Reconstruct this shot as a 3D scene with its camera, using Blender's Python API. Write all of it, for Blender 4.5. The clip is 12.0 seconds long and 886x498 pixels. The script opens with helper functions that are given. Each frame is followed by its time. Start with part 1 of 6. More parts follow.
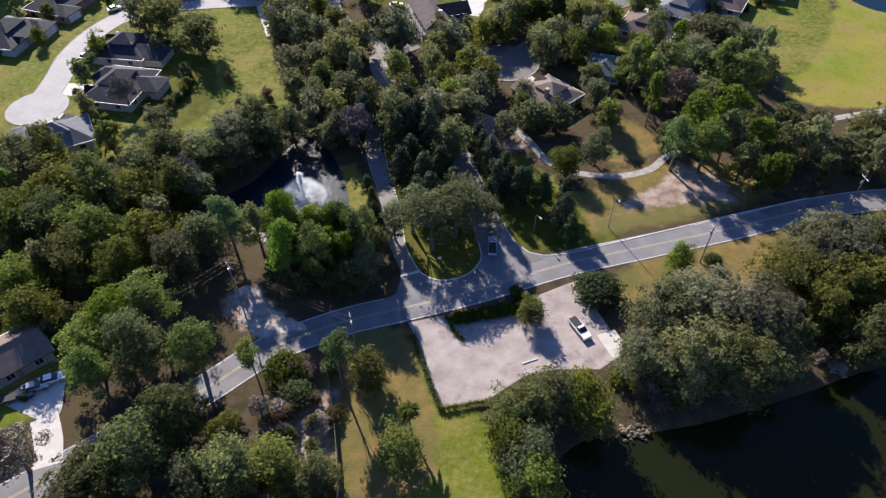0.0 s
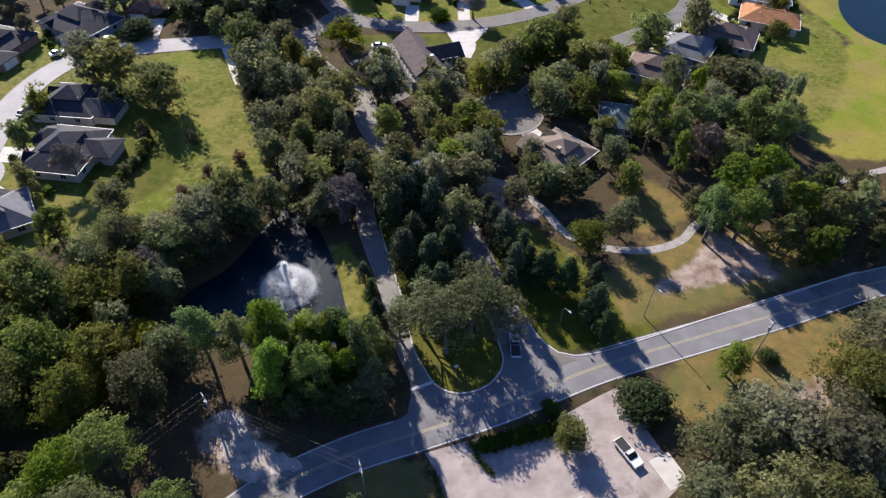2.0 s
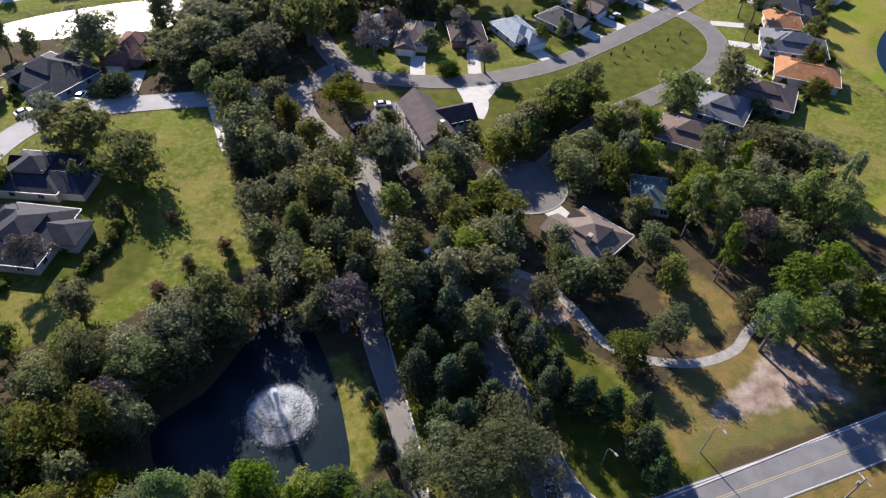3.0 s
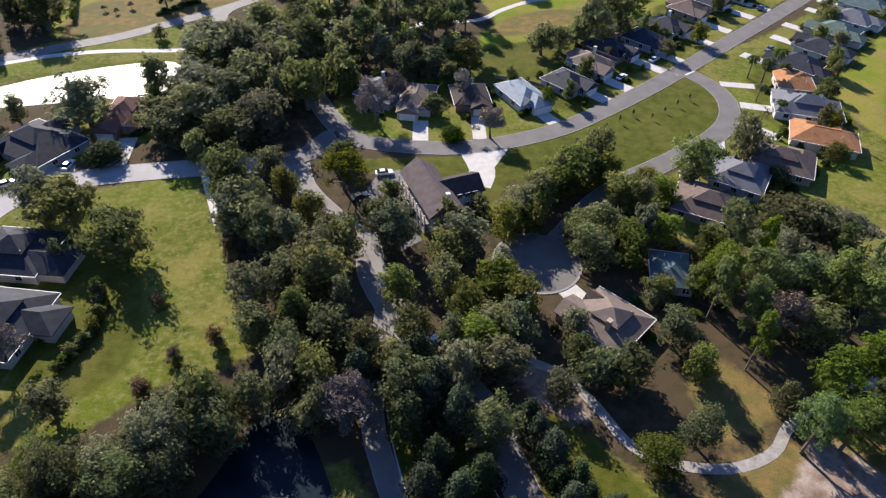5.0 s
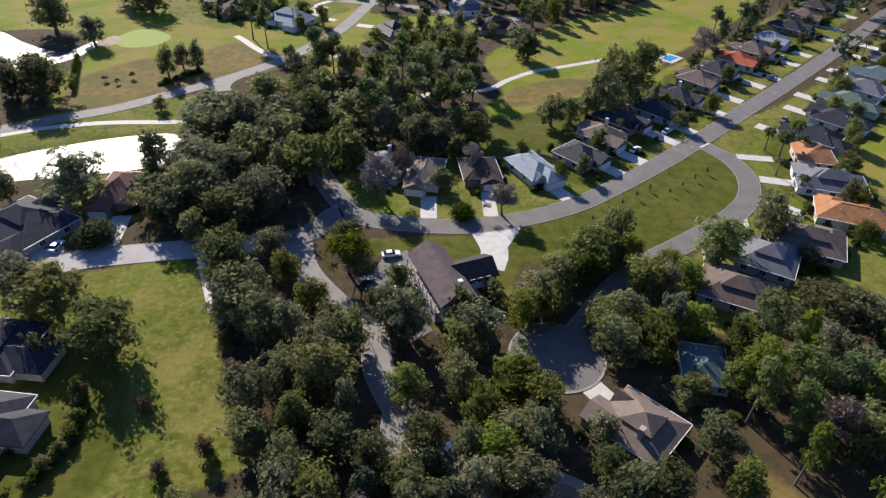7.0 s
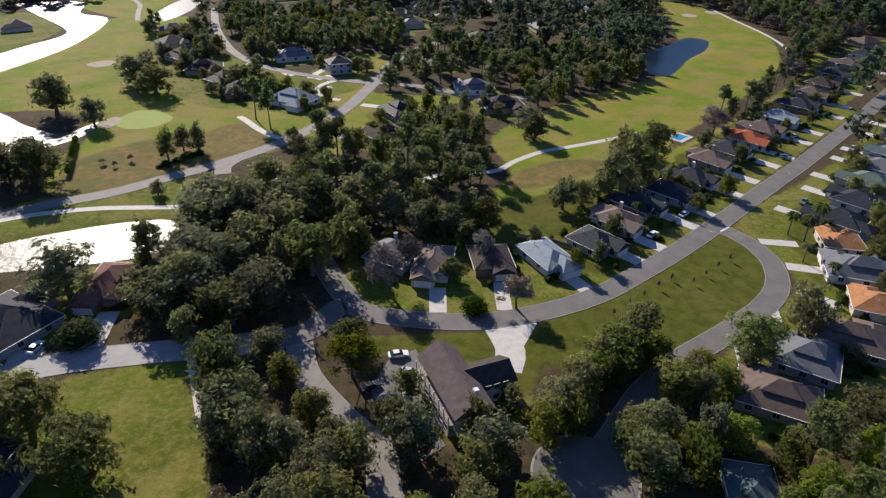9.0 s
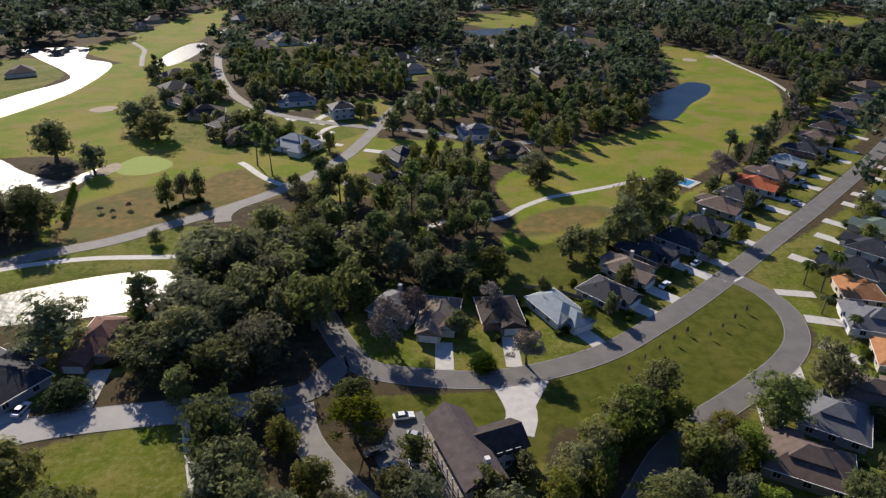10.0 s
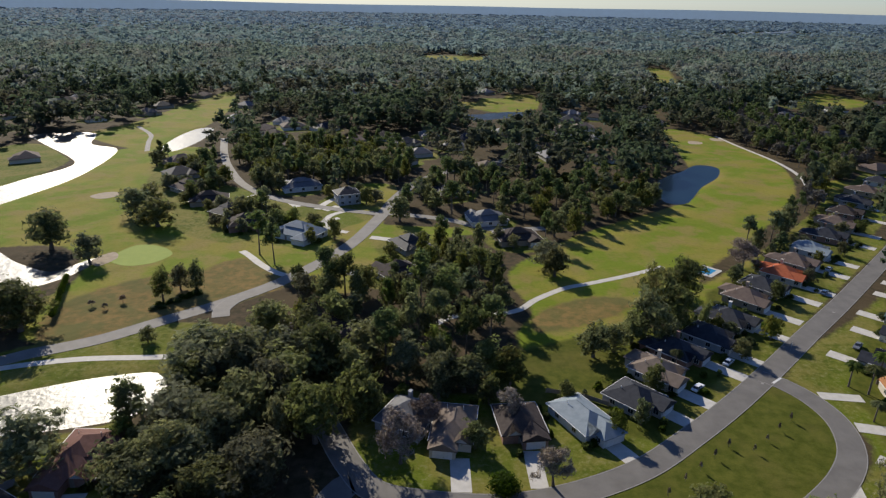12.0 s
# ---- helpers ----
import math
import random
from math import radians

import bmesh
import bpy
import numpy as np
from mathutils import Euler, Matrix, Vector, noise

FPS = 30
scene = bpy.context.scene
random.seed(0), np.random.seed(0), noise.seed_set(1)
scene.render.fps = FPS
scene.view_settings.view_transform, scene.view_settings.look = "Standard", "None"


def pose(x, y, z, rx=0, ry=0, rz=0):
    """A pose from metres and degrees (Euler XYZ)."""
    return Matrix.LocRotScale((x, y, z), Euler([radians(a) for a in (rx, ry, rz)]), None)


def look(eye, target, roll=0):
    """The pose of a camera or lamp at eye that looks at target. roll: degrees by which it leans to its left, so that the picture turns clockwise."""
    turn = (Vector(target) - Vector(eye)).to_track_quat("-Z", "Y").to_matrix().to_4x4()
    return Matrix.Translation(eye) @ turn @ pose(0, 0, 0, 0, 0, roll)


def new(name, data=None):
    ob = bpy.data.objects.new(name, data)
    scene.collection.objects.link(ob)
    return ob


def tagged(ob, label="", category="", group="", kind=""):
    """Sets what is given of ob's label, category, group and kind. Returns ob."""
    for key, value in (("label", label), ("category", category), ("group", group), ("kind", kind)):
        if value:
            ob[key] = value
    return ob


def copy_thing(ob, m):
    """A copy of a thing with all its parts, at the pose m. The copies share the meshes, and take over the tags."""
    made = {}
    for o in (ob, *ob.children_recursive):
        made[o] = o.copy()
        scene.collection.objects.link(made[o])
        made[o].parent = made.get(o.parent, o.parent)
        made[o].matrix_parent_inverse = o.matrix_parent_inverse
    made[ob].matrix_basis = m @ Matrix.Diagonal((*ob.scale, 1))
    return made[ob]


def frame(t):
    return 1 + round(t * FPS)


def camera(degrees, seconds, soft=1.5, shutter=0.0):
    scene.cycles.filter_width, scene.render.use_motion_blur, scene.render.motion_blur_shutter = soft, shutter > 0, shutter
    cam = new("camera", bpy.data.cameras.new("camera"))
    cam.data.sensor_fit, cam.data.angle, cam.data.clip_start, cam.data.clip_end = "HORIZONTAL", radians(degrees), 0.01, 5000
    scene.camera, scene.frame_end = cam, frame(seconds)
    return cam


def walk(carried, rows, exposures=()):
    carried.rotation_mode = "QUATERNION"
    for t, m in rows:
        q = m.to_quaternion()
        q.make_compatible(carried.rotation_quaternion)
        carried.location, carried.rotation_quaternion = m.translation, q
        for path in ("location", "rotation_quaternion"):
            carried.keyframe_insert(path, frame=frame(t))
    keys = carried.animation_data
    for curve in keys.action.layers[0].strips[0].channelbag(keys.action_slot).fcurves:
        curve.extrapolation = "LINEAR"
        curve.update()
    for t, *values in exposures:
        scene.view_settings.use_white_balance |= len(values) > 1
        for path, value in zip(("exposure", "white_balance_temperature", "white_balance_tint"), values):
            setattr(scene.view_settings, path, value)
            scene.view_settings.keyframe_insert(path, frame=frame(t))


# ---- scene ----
# camera and its way: seconds, place, yaw, pitch, roll
cam = camera(68.6, 12.0, soft=1.3)
PATH = [
    (0.0, -0.00, -0.00, 103.04, 0.56, -46.73, 0.21),
    (0.5, -1.40, 1.10, 102.57, -0.29, -46.59, -0.03),
    (1.0, -3.76, 6.03, 101.75, -1.16, -46.48, -0.31),
    (1.5, -6.75, 15.49, 101.04, -2.06, -46.36, -0.65),
    (2.0, -9.14, 27.38, 100.51, -2.76, -46.26, -0.98),
    (2.5, -11.41, 40.86, 100.02, -3.15, -46.18, -1.38),
    (2.9, -12.40, 51.81, 99.44, -3.15, -45.32, -1.54),
    (3.0, -12.62, 54.22, 99.31, -3.15, -45.14, -1.57),
    (3.3, -12.79, 56.19, 99.23, -3.20, -44.59, -1.56),
    (4.0, -13.18, 60.80, 99.03, -3.31, -43.31, -1.53),
    (5.0, -13.75, 67.39, 98.75, -3.48, -41.49, -1.50),
    (5.5, -14.03, 70.57, 98.46, -3.44, -40.28, -1.49),
    (6.0, -14.65, 73.85, 98.63, -3.49, -39.23, -1.55),
    (6.5, -15.23, 77.15, 98.43, -3.51, -38.03, -1.57),
    (8.5, -16.99, 90.31, 97.83, -3.61, -32.75, -1.43),
    (9.0, -17.47, 93.87, 97.77, -3.66, -31.04, -1.36),
    (9.5, -18.14, 97.42, 97.77, -3.70, -29.35, -1.35),
    (10.0, -18.63, 100.85, 97.97, -3.69, -27.65, -1.28),
    (10.5, -19.20, 104.21, 98.36, -3.68, -26.03, -1.22),
    (11.0, -19.89, 107.69, 98.39, -3.67, -24.36, -1.19),
    (11.5, -20.37, 111.31, 98.26, -3.65, -22.70, -1.12),
    (12.0, -20.75, 114.83, 97.96, -3.59, -20.95, -1.07),
]
# the picture darkens and loses a little magenta as the bright distance comes into view
EXPOSURES = [(0.0, 1.14, 6420, 16), (3.0, 1.09, 6450, 15.5), (5.5, 1.02, 6480, 15), (8.5, 0.62, 6600, 13), (10.5, 0.40, 6860, 11), (12.0, 0.26, 6760, 9)]
walk(cam, [(t, pose(x, y, z, 90 + pitch, roll, yaw)) for t, x, y, z, yaw, pitch, roll in PATH], exposures=EXPOSURES)

# daylight: low winter sun ahead and to the left
SUN_EL, SUN_AZ = 30.0, 25.5
SUN_STRENGTH, SKY_STRENGTH = 5.0, 0.070
world = bpy.data.worlds.new("sky")
scene.world = world
world.use_nodes = True
sky = world.node_tree.nodes.new("ShaderNodeTexSky")
sky.sky_type, sky.sun_disc = "NISHITA", False
sky.sun_elevation, sky.sun_rotation = radians(SUN_EL), radians(-SUN_AZ)
sky.air_density, sky.dust_density = 1.0, 0.1
sky.ozone_density = 2.5
background = world.node_tree.nodes["Background"]
background.inputs["Strength"].default_value = SKY_STRENGTH
clear = world.node_tree.nodes.new("ShaderNodeMix")
clear.data_type, clear.blend_type = "RGBA", "MULTIPLY"
clear.inputs[0].default_value, clear.inputs[7].default_value = 1.0, (0.78, 0.95, 1.36, 1)
world.node_tree.links.new(sky.outputs[0], clear.inputs[6])
world.node_tree.links.new(clear.outputs[2], background.inputs["Color"])
sun = new("sun", bpy.data.lights.new("sun", "SUN"))
sun.data.energy, sun.data.angle, sun.data.color = SUN_STRENGTH, radians(0.6), (1.0, 0.925, 0.81)
to_sun = Vector((-math.sin(radians(SUN_AZ)) * math.cos(radians(SUN_EL)), math.cos(radians(SUN_AZ)) * math.cos(radians(SUN_EL)), math.sin(radians(SUN_EL))))
sun.matrix_world = look(to_sun * 300, (0, 0, 0))


# ---- materials ----
def nodes_of(name):
    m = bpy.data.materials.new(name)
    m.use_nodes = True
    return m, m.node_tree, m.node_tree.nodes["Principled BSDF"]


def noise_node(tree, scale, detail=3.0, vector=None, rough=0.6):
    n = tree.nodes.new("ShaderNodeTexNoise")
    n.inputs["Scale"].default_value, n.inputs["Detail"].default_value, n.inputs["Roughness"].default_value = scale, detail, rough
    if vector is not None:
        tree.links.new(vector, n.inputs["Vector"])
    return n.outputs["Fac"]


def mix_node(tree, fac, a, b, mode="MIX"):
    n = tree.nodes.new("ShaderNodeMix")
    n.data_type, n.blend_type = "RGBA", mode
    for socket, value in ((n.inputs[0], fac), (n.inputs[6], a), (n.inputs[7], b)):
        if isinstance(value, (int, float)):
            socket.default_value = value
        elif isinstance(value, tuple):
            socket.default_value = (*value, 1)
        else:
            tree.links.new(value, socket)
    return n.outputs[2]


def math_node(tree, op, a, b=0.0, c=0.0, clamp=False):
    n = tree.nodes.new("ShaderNodeMath")
    n.operation, n.use_clamp = op, clamp
    for socket, value in zip(n.inputs, (a, b, c)):
        if isinstance(value, (int, float)):
            socket.default_value = value
        else:
            tree.links.new(value, socket)
    return n.outputs[0]


def ramp(tree, fac, lo, hi):
    """0 below lo, 1 above hi."""
    n = tree.nodes.new("ShaderNodeMapRange")
    n.inputs[1].default_value, n.inputs[2].default_value = lo, hi
    tree.links.new(fac, n.inputs[0])
    return n.outputs[0]


def position(tree):
    return tree.nodes.new("ShaderNodeNewGeometry").outputs["Position"]


def object_coords(tree):
    return tree.nodes.new("ShaderNodeTexCoord").outputs["Object"]


def bump(tree, shader, height, strength, distance):
    n = tree.nodes.new("ShaderNodeBump")
    n.inputs["Strength"].default_value, n.inputs["Distance"].default_value = strength, distance
    tree.links.new(height, n.inputs["Height"])
    tree.links.new(n.outputs[0], shader.inputs["Normal"])


def surface(name, a, b, scale=3.0, fine=30.0, rough=0.85, metal=0.0, relief=0.02, spots=None, world_space=True, per_object=0.0):
    """Two-scale mottled surface: colour a to b over patches of 1/scale m, with fine grain and relief."""
    m, tree, shader = nodes_of(name)
    at = position(tree) if world_space else object_coords(tree)
    coarse, grain = noise_node(tree, scale, 4.0, at), noise_node(tree, fine, 2.0, at)
    col = mix_node(tree, ramp(tree, coarse, 0.32, 0.68), a, b)
    col = mix_node(tree, math_node(tree, "MULTIPLY", grain, 0.5), col, mix_node(tree, 1.0, col, (0.45, 0.45, 0.45), "MULTIPLY"))
    if spots:
        col = mix_node(tree, ramp(tree, noise_node(tree, scale * 0.35, 5.0, at, 0.7), 0.56, 0.66), col, spots)
    if per_object:
        info = tree.nodes.new("ShaderNodeObjectInfo")
        hsv = tree.nodes.new("ShaderNodeHueSaturation")
        tree.links.new(math_node(tree, "MULTIPLY_ADD", info.outputs["Random"], per_object, 1 - per_object / 2), hsv.inputs["Value"])
        tree.links.new(col, hsv.inputs["Color"])
        col = hsv.outputs[0]
    tree.links.new(col, shader.inputs["Base Color"])
    shader.inputs["Roughness"].default_value, shader.inputs["Metallic"].default_value = rough, metal
    if relief:
        bump(tree, shader, grain, 0.6, relief)
    return m


def foliage(name, a, b, dry=None, through_light=0.56, low=0.5, high=1.35, stand=0.35, gaps=0.44, leaf_scale=5.5):
    """Leaves: hue and value vary from tree to tree and from spray to spray; each spray is ragged, with gaps between its leaves."""
    m, tree, shader = nodes_of(name)
    info, geo = tree.nodes.new("ShaderNodeObjectInfo"), tree.nodes.new("ShaderNodeNewGeometry")
    col = mix_node(tree, geo.outputs["Random Per Island"], a, b)
    patch = noise_node(tree, stand, 2.0, geo.outputs["Position"])
    if dry:
        col = mix_node(tree, math_node(tree, "MULTIPLY", ramp(tree, patch, 0.48, 0.66), 0.7), col, dry)
    fine = noise_node(tree, 3.2, 3.0, geo.outputs["Position"], 0.75)
    col = mix_node(tree, ramp(tree, fine, 0.36, 0.62), mix_node(tree, 1.0, col, (low, low, low), "MULTIPLY"), mix_node(tree, 1.0, col, (high, high * 0.97, high * 0.9), "MULTIPLY"))
    hsv = tree.nodes.new("ShaderNodeHueSaturation")
    tree.links.new(math_node(tree, "MULTIPLY_ADD", info.outputs["Random"], 0.05, 0.475), hsv.inputs["Hue"])
    tree.links.new(math_node(tree, "MULTIPLY_ADD", math_node(tree, "FRACT", math_node(tree, "MULTIPLY", info.outputs["Random"], 13.7)), 0.7, 0.62), hsv.inputs["Value"])
    tree.links.new(math_node(tree, "MULTIPLY_ADD", math_node(tree, "FRACT", math_node(tree, "MULTIPLY", info.outputs["Random"], 7.3)), 0.5, 0.72), hsv.inputs["Saturation"])
    tree.links.new(col, hsv.inputs["Color"])
    tree.links.new(hsv.outputs[0], shader.inputs["Base Color"])
    shader.inputs["Roughness"].default_value = 0.75
    shader.inputs["Specular IOR Level"].default_value = 0.12
    leaf = tree.nodes.new("ShaderNodeBsdfTranslucent")
    tree.links.new(hsv.outputs[0], leaf.inputs["Color"])
    both = tree.nodes.new("ShaderNodeMixShader")
    both.inputs[0].default_value = through_light
    tree.links.new(shader.outputs[0], both.inputs[1])
    tree.links.new(leaf.outputs[0], both.inputs[2])
    ragged = tree.nodes.new("ShaderNodeMixShader")
    if gaps:
        clear_bit = tree.nodes.new("ShaderNodeBsdfTransparent")
        tree.links.new(ramp(tree, noise_node(tree, leaf_scale, 2.0, geo.outputs["Position"], 0.6), gaps - 0.01, gaps + 0.01), ragged.inputs[0])
        tree.links.new(clear_bit.outputs[0], ragged.inputs[1])
    else:
        ragged.inputs[0].default_value = 1.0
    tree.links.new(both.outputs[0], ragged.inputs[2])
    tree.links.new(ragged.outputs[0], tree.nodes["Material Output"].inputs["Surface"])
    return m


def water(name, tint, ripple=0.06, scale=1.2, rough=0.04, gloss=0.5):
    m, tree, shader = nodes_of(name)
    shader.inputs["Specular IOR Level"].default_value = gloss
    at = position(tree)
    tree.links.new(mix_node(tree, noise_node(tree, 0.08, 3.0, at), tint, tuple(0.6 * c for c in tint)), shader.inputs["Base Color"])
    shader.inputs["Roughness"].default_value, shader.inputs["IOR"].default_value = rough, 1.33
    bump(tree, shader, math_node(tree, "ADD", noise_node(tree, scale, 3.0, at), math_node(tree, "MULTIPLY", noise_node(tree, scale * 0.25, 2.0, at), 2.0)), ripple, 0.3)
    return m


def ground_material():
    """Woodland floor, lawn, dry grass and bare sand, mixed by the sheet's ground cover with ragged borders."""
    m, tree, shader = nodes_of("ground_cover")
    at = position(tree)
    big, mid, small = noise_node(tree, 0.03, 3.0, at), noise_node(tree, 0.35, 4.0, at), noise_node(tree, 2.5, 3.0, at, 0.7)
    cover = []
    for name in ("lawn", "dry", "sand", "field", "turf"):
        n = tree.nodes.new("ShaderNodeAttribute")
        n.attribute_name = name
        ragged = math_node(tree, "ADD", n.outputs["Fac"], math_node(tree, "MULTIPLY_ADD", mid, 0.7, -0.35))
        cover.append(ramp(tree, ragged, 0.35, 0.65))
    lawn, dry, sand, field, turf = cover
    floor = mix_node(tree, ramp(tree, mid, 0.35, 0.65), (0.042, 0.040, 0.020), (0.105, 0.074, 0.044))
    floor = mix_node(tree, ramp(tree, big, 0.45, 0.6), floor, (0.085, 0.064, 0.034))
    wide = noise_node(tree, 0.07, 4.0, at, 0.55)
    grass = mix_node(tree, ramp(tree, mid, 0.38, 0.6), (0.090, 0.114, 0.012), (0.170, 0.166, 0.032))
    grass = mix_node(tree, ramp(tree, big, 0.42, 0.62), grass, (0.122, 0.158, 0.012))
    grass = mix_node(tree, math_node(tree, "MULTIPLY", ramp(tree, wide, 0.46, 0.60), 0.8), grass, (0.215, 0.190, 0.046))
    worn = noise_node(tree, 0.7, 5.0, at, 0.75)
    grass = mix_node(tree, math_node(tree, "MULTIPLY", ramp(tree, worn, 0.52, 0.68), 0.6), grass, (0.265, 0.255, 0.125))
    grass = mix_node(tree, math_node(tree, "MULTIPLY", ramp(tree, worn, 0.46, 0.34), 0.6), grass, (0.066, 0.096, 0.012))
    straw = mix_node(tree, ramp(tree, mid, 0.35, 0.65), (0.142, 0.126, 0.040), (0.250, 0.168, 0.060))
    golf = mix_node(tree, ramp(tree, big, 0.44, 0.58), (0.168, 0.222, 0.018), (0.262, 0.236, 0.044))
    golf = mix_node(tree, math_node(tree, "MULTIPLY", ramp(tree, wide, 0.48, 0.62), 0.8), golf, (0.275, 0.215, 0.070))
    golf = mix_node(tree, math_node(tree, "MULTIPLY", ramp(tree, worn, 0.5, 0.36), 0.5), golf, (0.12, 0.155, 0.014))
    straw = mix_node(tree, math_node(tree, "MULTIPLY", ramp(tree, wide, 0.48, 0.6), 0.8), straw, (0.125, 0.128, 0.04))
    bare = mix_node(tree, ramp(tree, mid, 0.35, 0.65), (0.215, 0.145, 0.105), (0.43, 0.35, 0.285))
    col = mix_node(tree, field, floor, golf)
    rich = mix_node(tree, ramp(tree, mid, 0.36, 0.62), (0.062, 0.078, 0.008), (0.110, 0.118, 0.018))
    rich = mix_node(tree, math_node(tree, "MULTIPLY", ramp(tree, wide, 0.5, 0.66), 0.6), rich, (0.140, 0.126, 0.030))
    col = mix_node(tree, lawn, col, grass)
    col = mix_node(tree, turf, col, rich)
    col = mix_node(tree, dry, col, straw)
    col = mix_node(tree, sand, col, bare)
    col = mix_node(tree, math_node(tree, "MULTIPLY", small, 0.7), col, mix_node(tree, 1.0, col, (0.4, 0.4, 0.42), "MULTIPLY"))
    tree.links.new(col, shader.inputs["Base Color"])
    shader.inputs["Roughness"].default_value = 0.95
    shader.inputs["Specular IOR Level"].default_value = 0.1
    swell = math_node(tree, "MULTIPLY_ADD", noise_node(tree, 0.045, 2.0, at, 0.5), 12.0, small)
    bump(tree, shader, swell, 0.8, 0.12)
    return m


GROUND = ground_material()
ASPHALT = surface("asphalt", (0.145, 0.145, 0.150), (0.205, 0.203, 0.206), 0.25, 14.0, 0.85, relief=0.01, spots=(0.10, 0.10, 0.105))
PARKWAY = surface("parkway_asphalt", (0.18, 0.17, 0.155), (0.24, 0.226, 0.205), 0.2, 12.0, 0.85, relief=0.01)
STREET = surface("street_asphalt", (0.120, 0.113, 0.105), (0.165, 0.156, 0.145), 0.2, 12.0, 0.85, relief=0.01)
PALE_STREET = surface("pale_asphalt", (0.30, 0.295, 0.29), (0.38, 0.37, 0.36), 0.2, 12.0, 0.85, relief=0.01)
TRACK = surface("worn_path", (0.25, 0.235, 0.215), (0.38, 0.355, 0.32), 0.9, 16.0, 0.9, relief=0.01, spots=(0.17, 0.145, 0.12))
CONCRETE = surface("concrete", (0.46, 0.44, 0.40), (0.57, 0.55, 0.51), 0.5, 20.0, 0.8, relief=0.01)
KERB = surface("kerb_concrete", (0.23, 0.22, 0.205), (0.29, 0.28, 0.26), 0.8, 20.0, 0.8, relief=0.01)
GRAVEL = surface("gravel", (0.27, 0.225, 0.205), (0.41, 0.36, 0.33), 0.3, 6.0, 0.95, relief=0.04, spots=(0.20, 0.165, 0.15))
DRIFT = surface("spilt_sand", (0.30, 0.255, 0.22), (0.52, 0.47, 0.42), 0.6, 8.0, 0.95, relief=0.03, spots=(0.20, 0.17, 0.145))
SAND = surface("bunker_sand", (0.30, 0.24, 0.165), (0.40, 0.33, 0.24), 0.5, 20.0, 0.95)
GREEN = surface("putting_green", (0.195, 0.265, 0.018), (0.225, 0.29, 0.024), 0.3, 20.0, 0.9, relief=0.005)
PAINT_WHITE = surface("road_paint_white", (0.62, 0.62, 0.60), (0.72, 0.72, 0.70), 1.5, 15.0, 0.7, relief=0)
PAINT_YELLOW = surface("road_paint_yellow", (0.38, 0.32, 0.17), (0.46, 0.39, 0.22), 1.5, 15.0, 0.7, relief=0)
BARK = surface("bark", (0.10, 0.08, 0.06), (0.20, 0.16, 0.125), 4.0, 25.0, 0.95, relief=0.03, world_space=False)
WOOD = surface("weathered_wood", (0.22, 0.18, 0.14), (0.33, 0.29, 0.25), 3.0, 25.0, 0.9, world_space=False)
GREY_METAL = surface("galvanised_metal", (0.45, 0.46, 0.47), (0.6, 0.6, 0.6), 3.0, 30.0, 0.45, metal=0.6, relief=0)
DARK_METAL = surface("dark_metal", (0.03, 0.03, 0.035), (0.06, 0.06, 0.06), 3.0, 30.0, 0.5, metal=0.4, relief=0)
WIRE = surface("wire", (0.10, 0.10, 0.105), (0.15, 0.15, 0.155), 3.0, 30.0, 0.6, metal=0.2, relief=0)
POND_WATER = water("pond_water", (0.003, 0.014, 0.022), 0.05, rough=0.31, gloss=0.3)
BREEZY_WATER = water("breezy_lake_water", (0.02, 0.03, 0.035), 0.25, 0.8, 0.38, gloss=0.30)
LAKE_WATER = water("lake_water", (0.012, 0.015, 0.004), 0.03, gloss=0.2)
FOAM, foam_tree, foam_shader = nodes_of("white_spray")
foam_shader.inputs["Base Color"].default_value, foam_shader.inputs["Roughness"].default_value = (0.88, 0.90, 0.92, 1), 0.5
foam_back = foam_tree.nodes.new("ShaderNodeBsdfTranslucent")
foam_back.inputs["Color"].default_value = (0.88, 0.90, 0.92, 1)
foam_mix = foam_tree.nodes.new("ShaderNodeMixShader")
foam_mix.inputs[0].default_value = 0.5
foam_tree.links.new(foam_shader.outputs[0], foam_mix.inputs[1])
foam_tree.links.new(foam_back.outputs[0], foam_mix.inputs[2])
foam_tree.links.new(foam_mix.outputs[0], foam_tree.nodes["Material Output"].inputs["Surface"])
GLASS = nodes_of("window_glass")[0]
GLASS.node_tree.nodes["Principled BSDF"].inputs["Base Color"].default_value = (0.02, 0.025, 0.03, 1)
GLASS.node_tree.nodes["Principled BSDF"].inputs["Roughness"].default_value = 0.08
WHITE_PAINT = surface("white_paint", (0.68, 0.67, 0.64), (0.76, 0.75, 0.72), 1.0, 20.0, 0.6, relief=0)
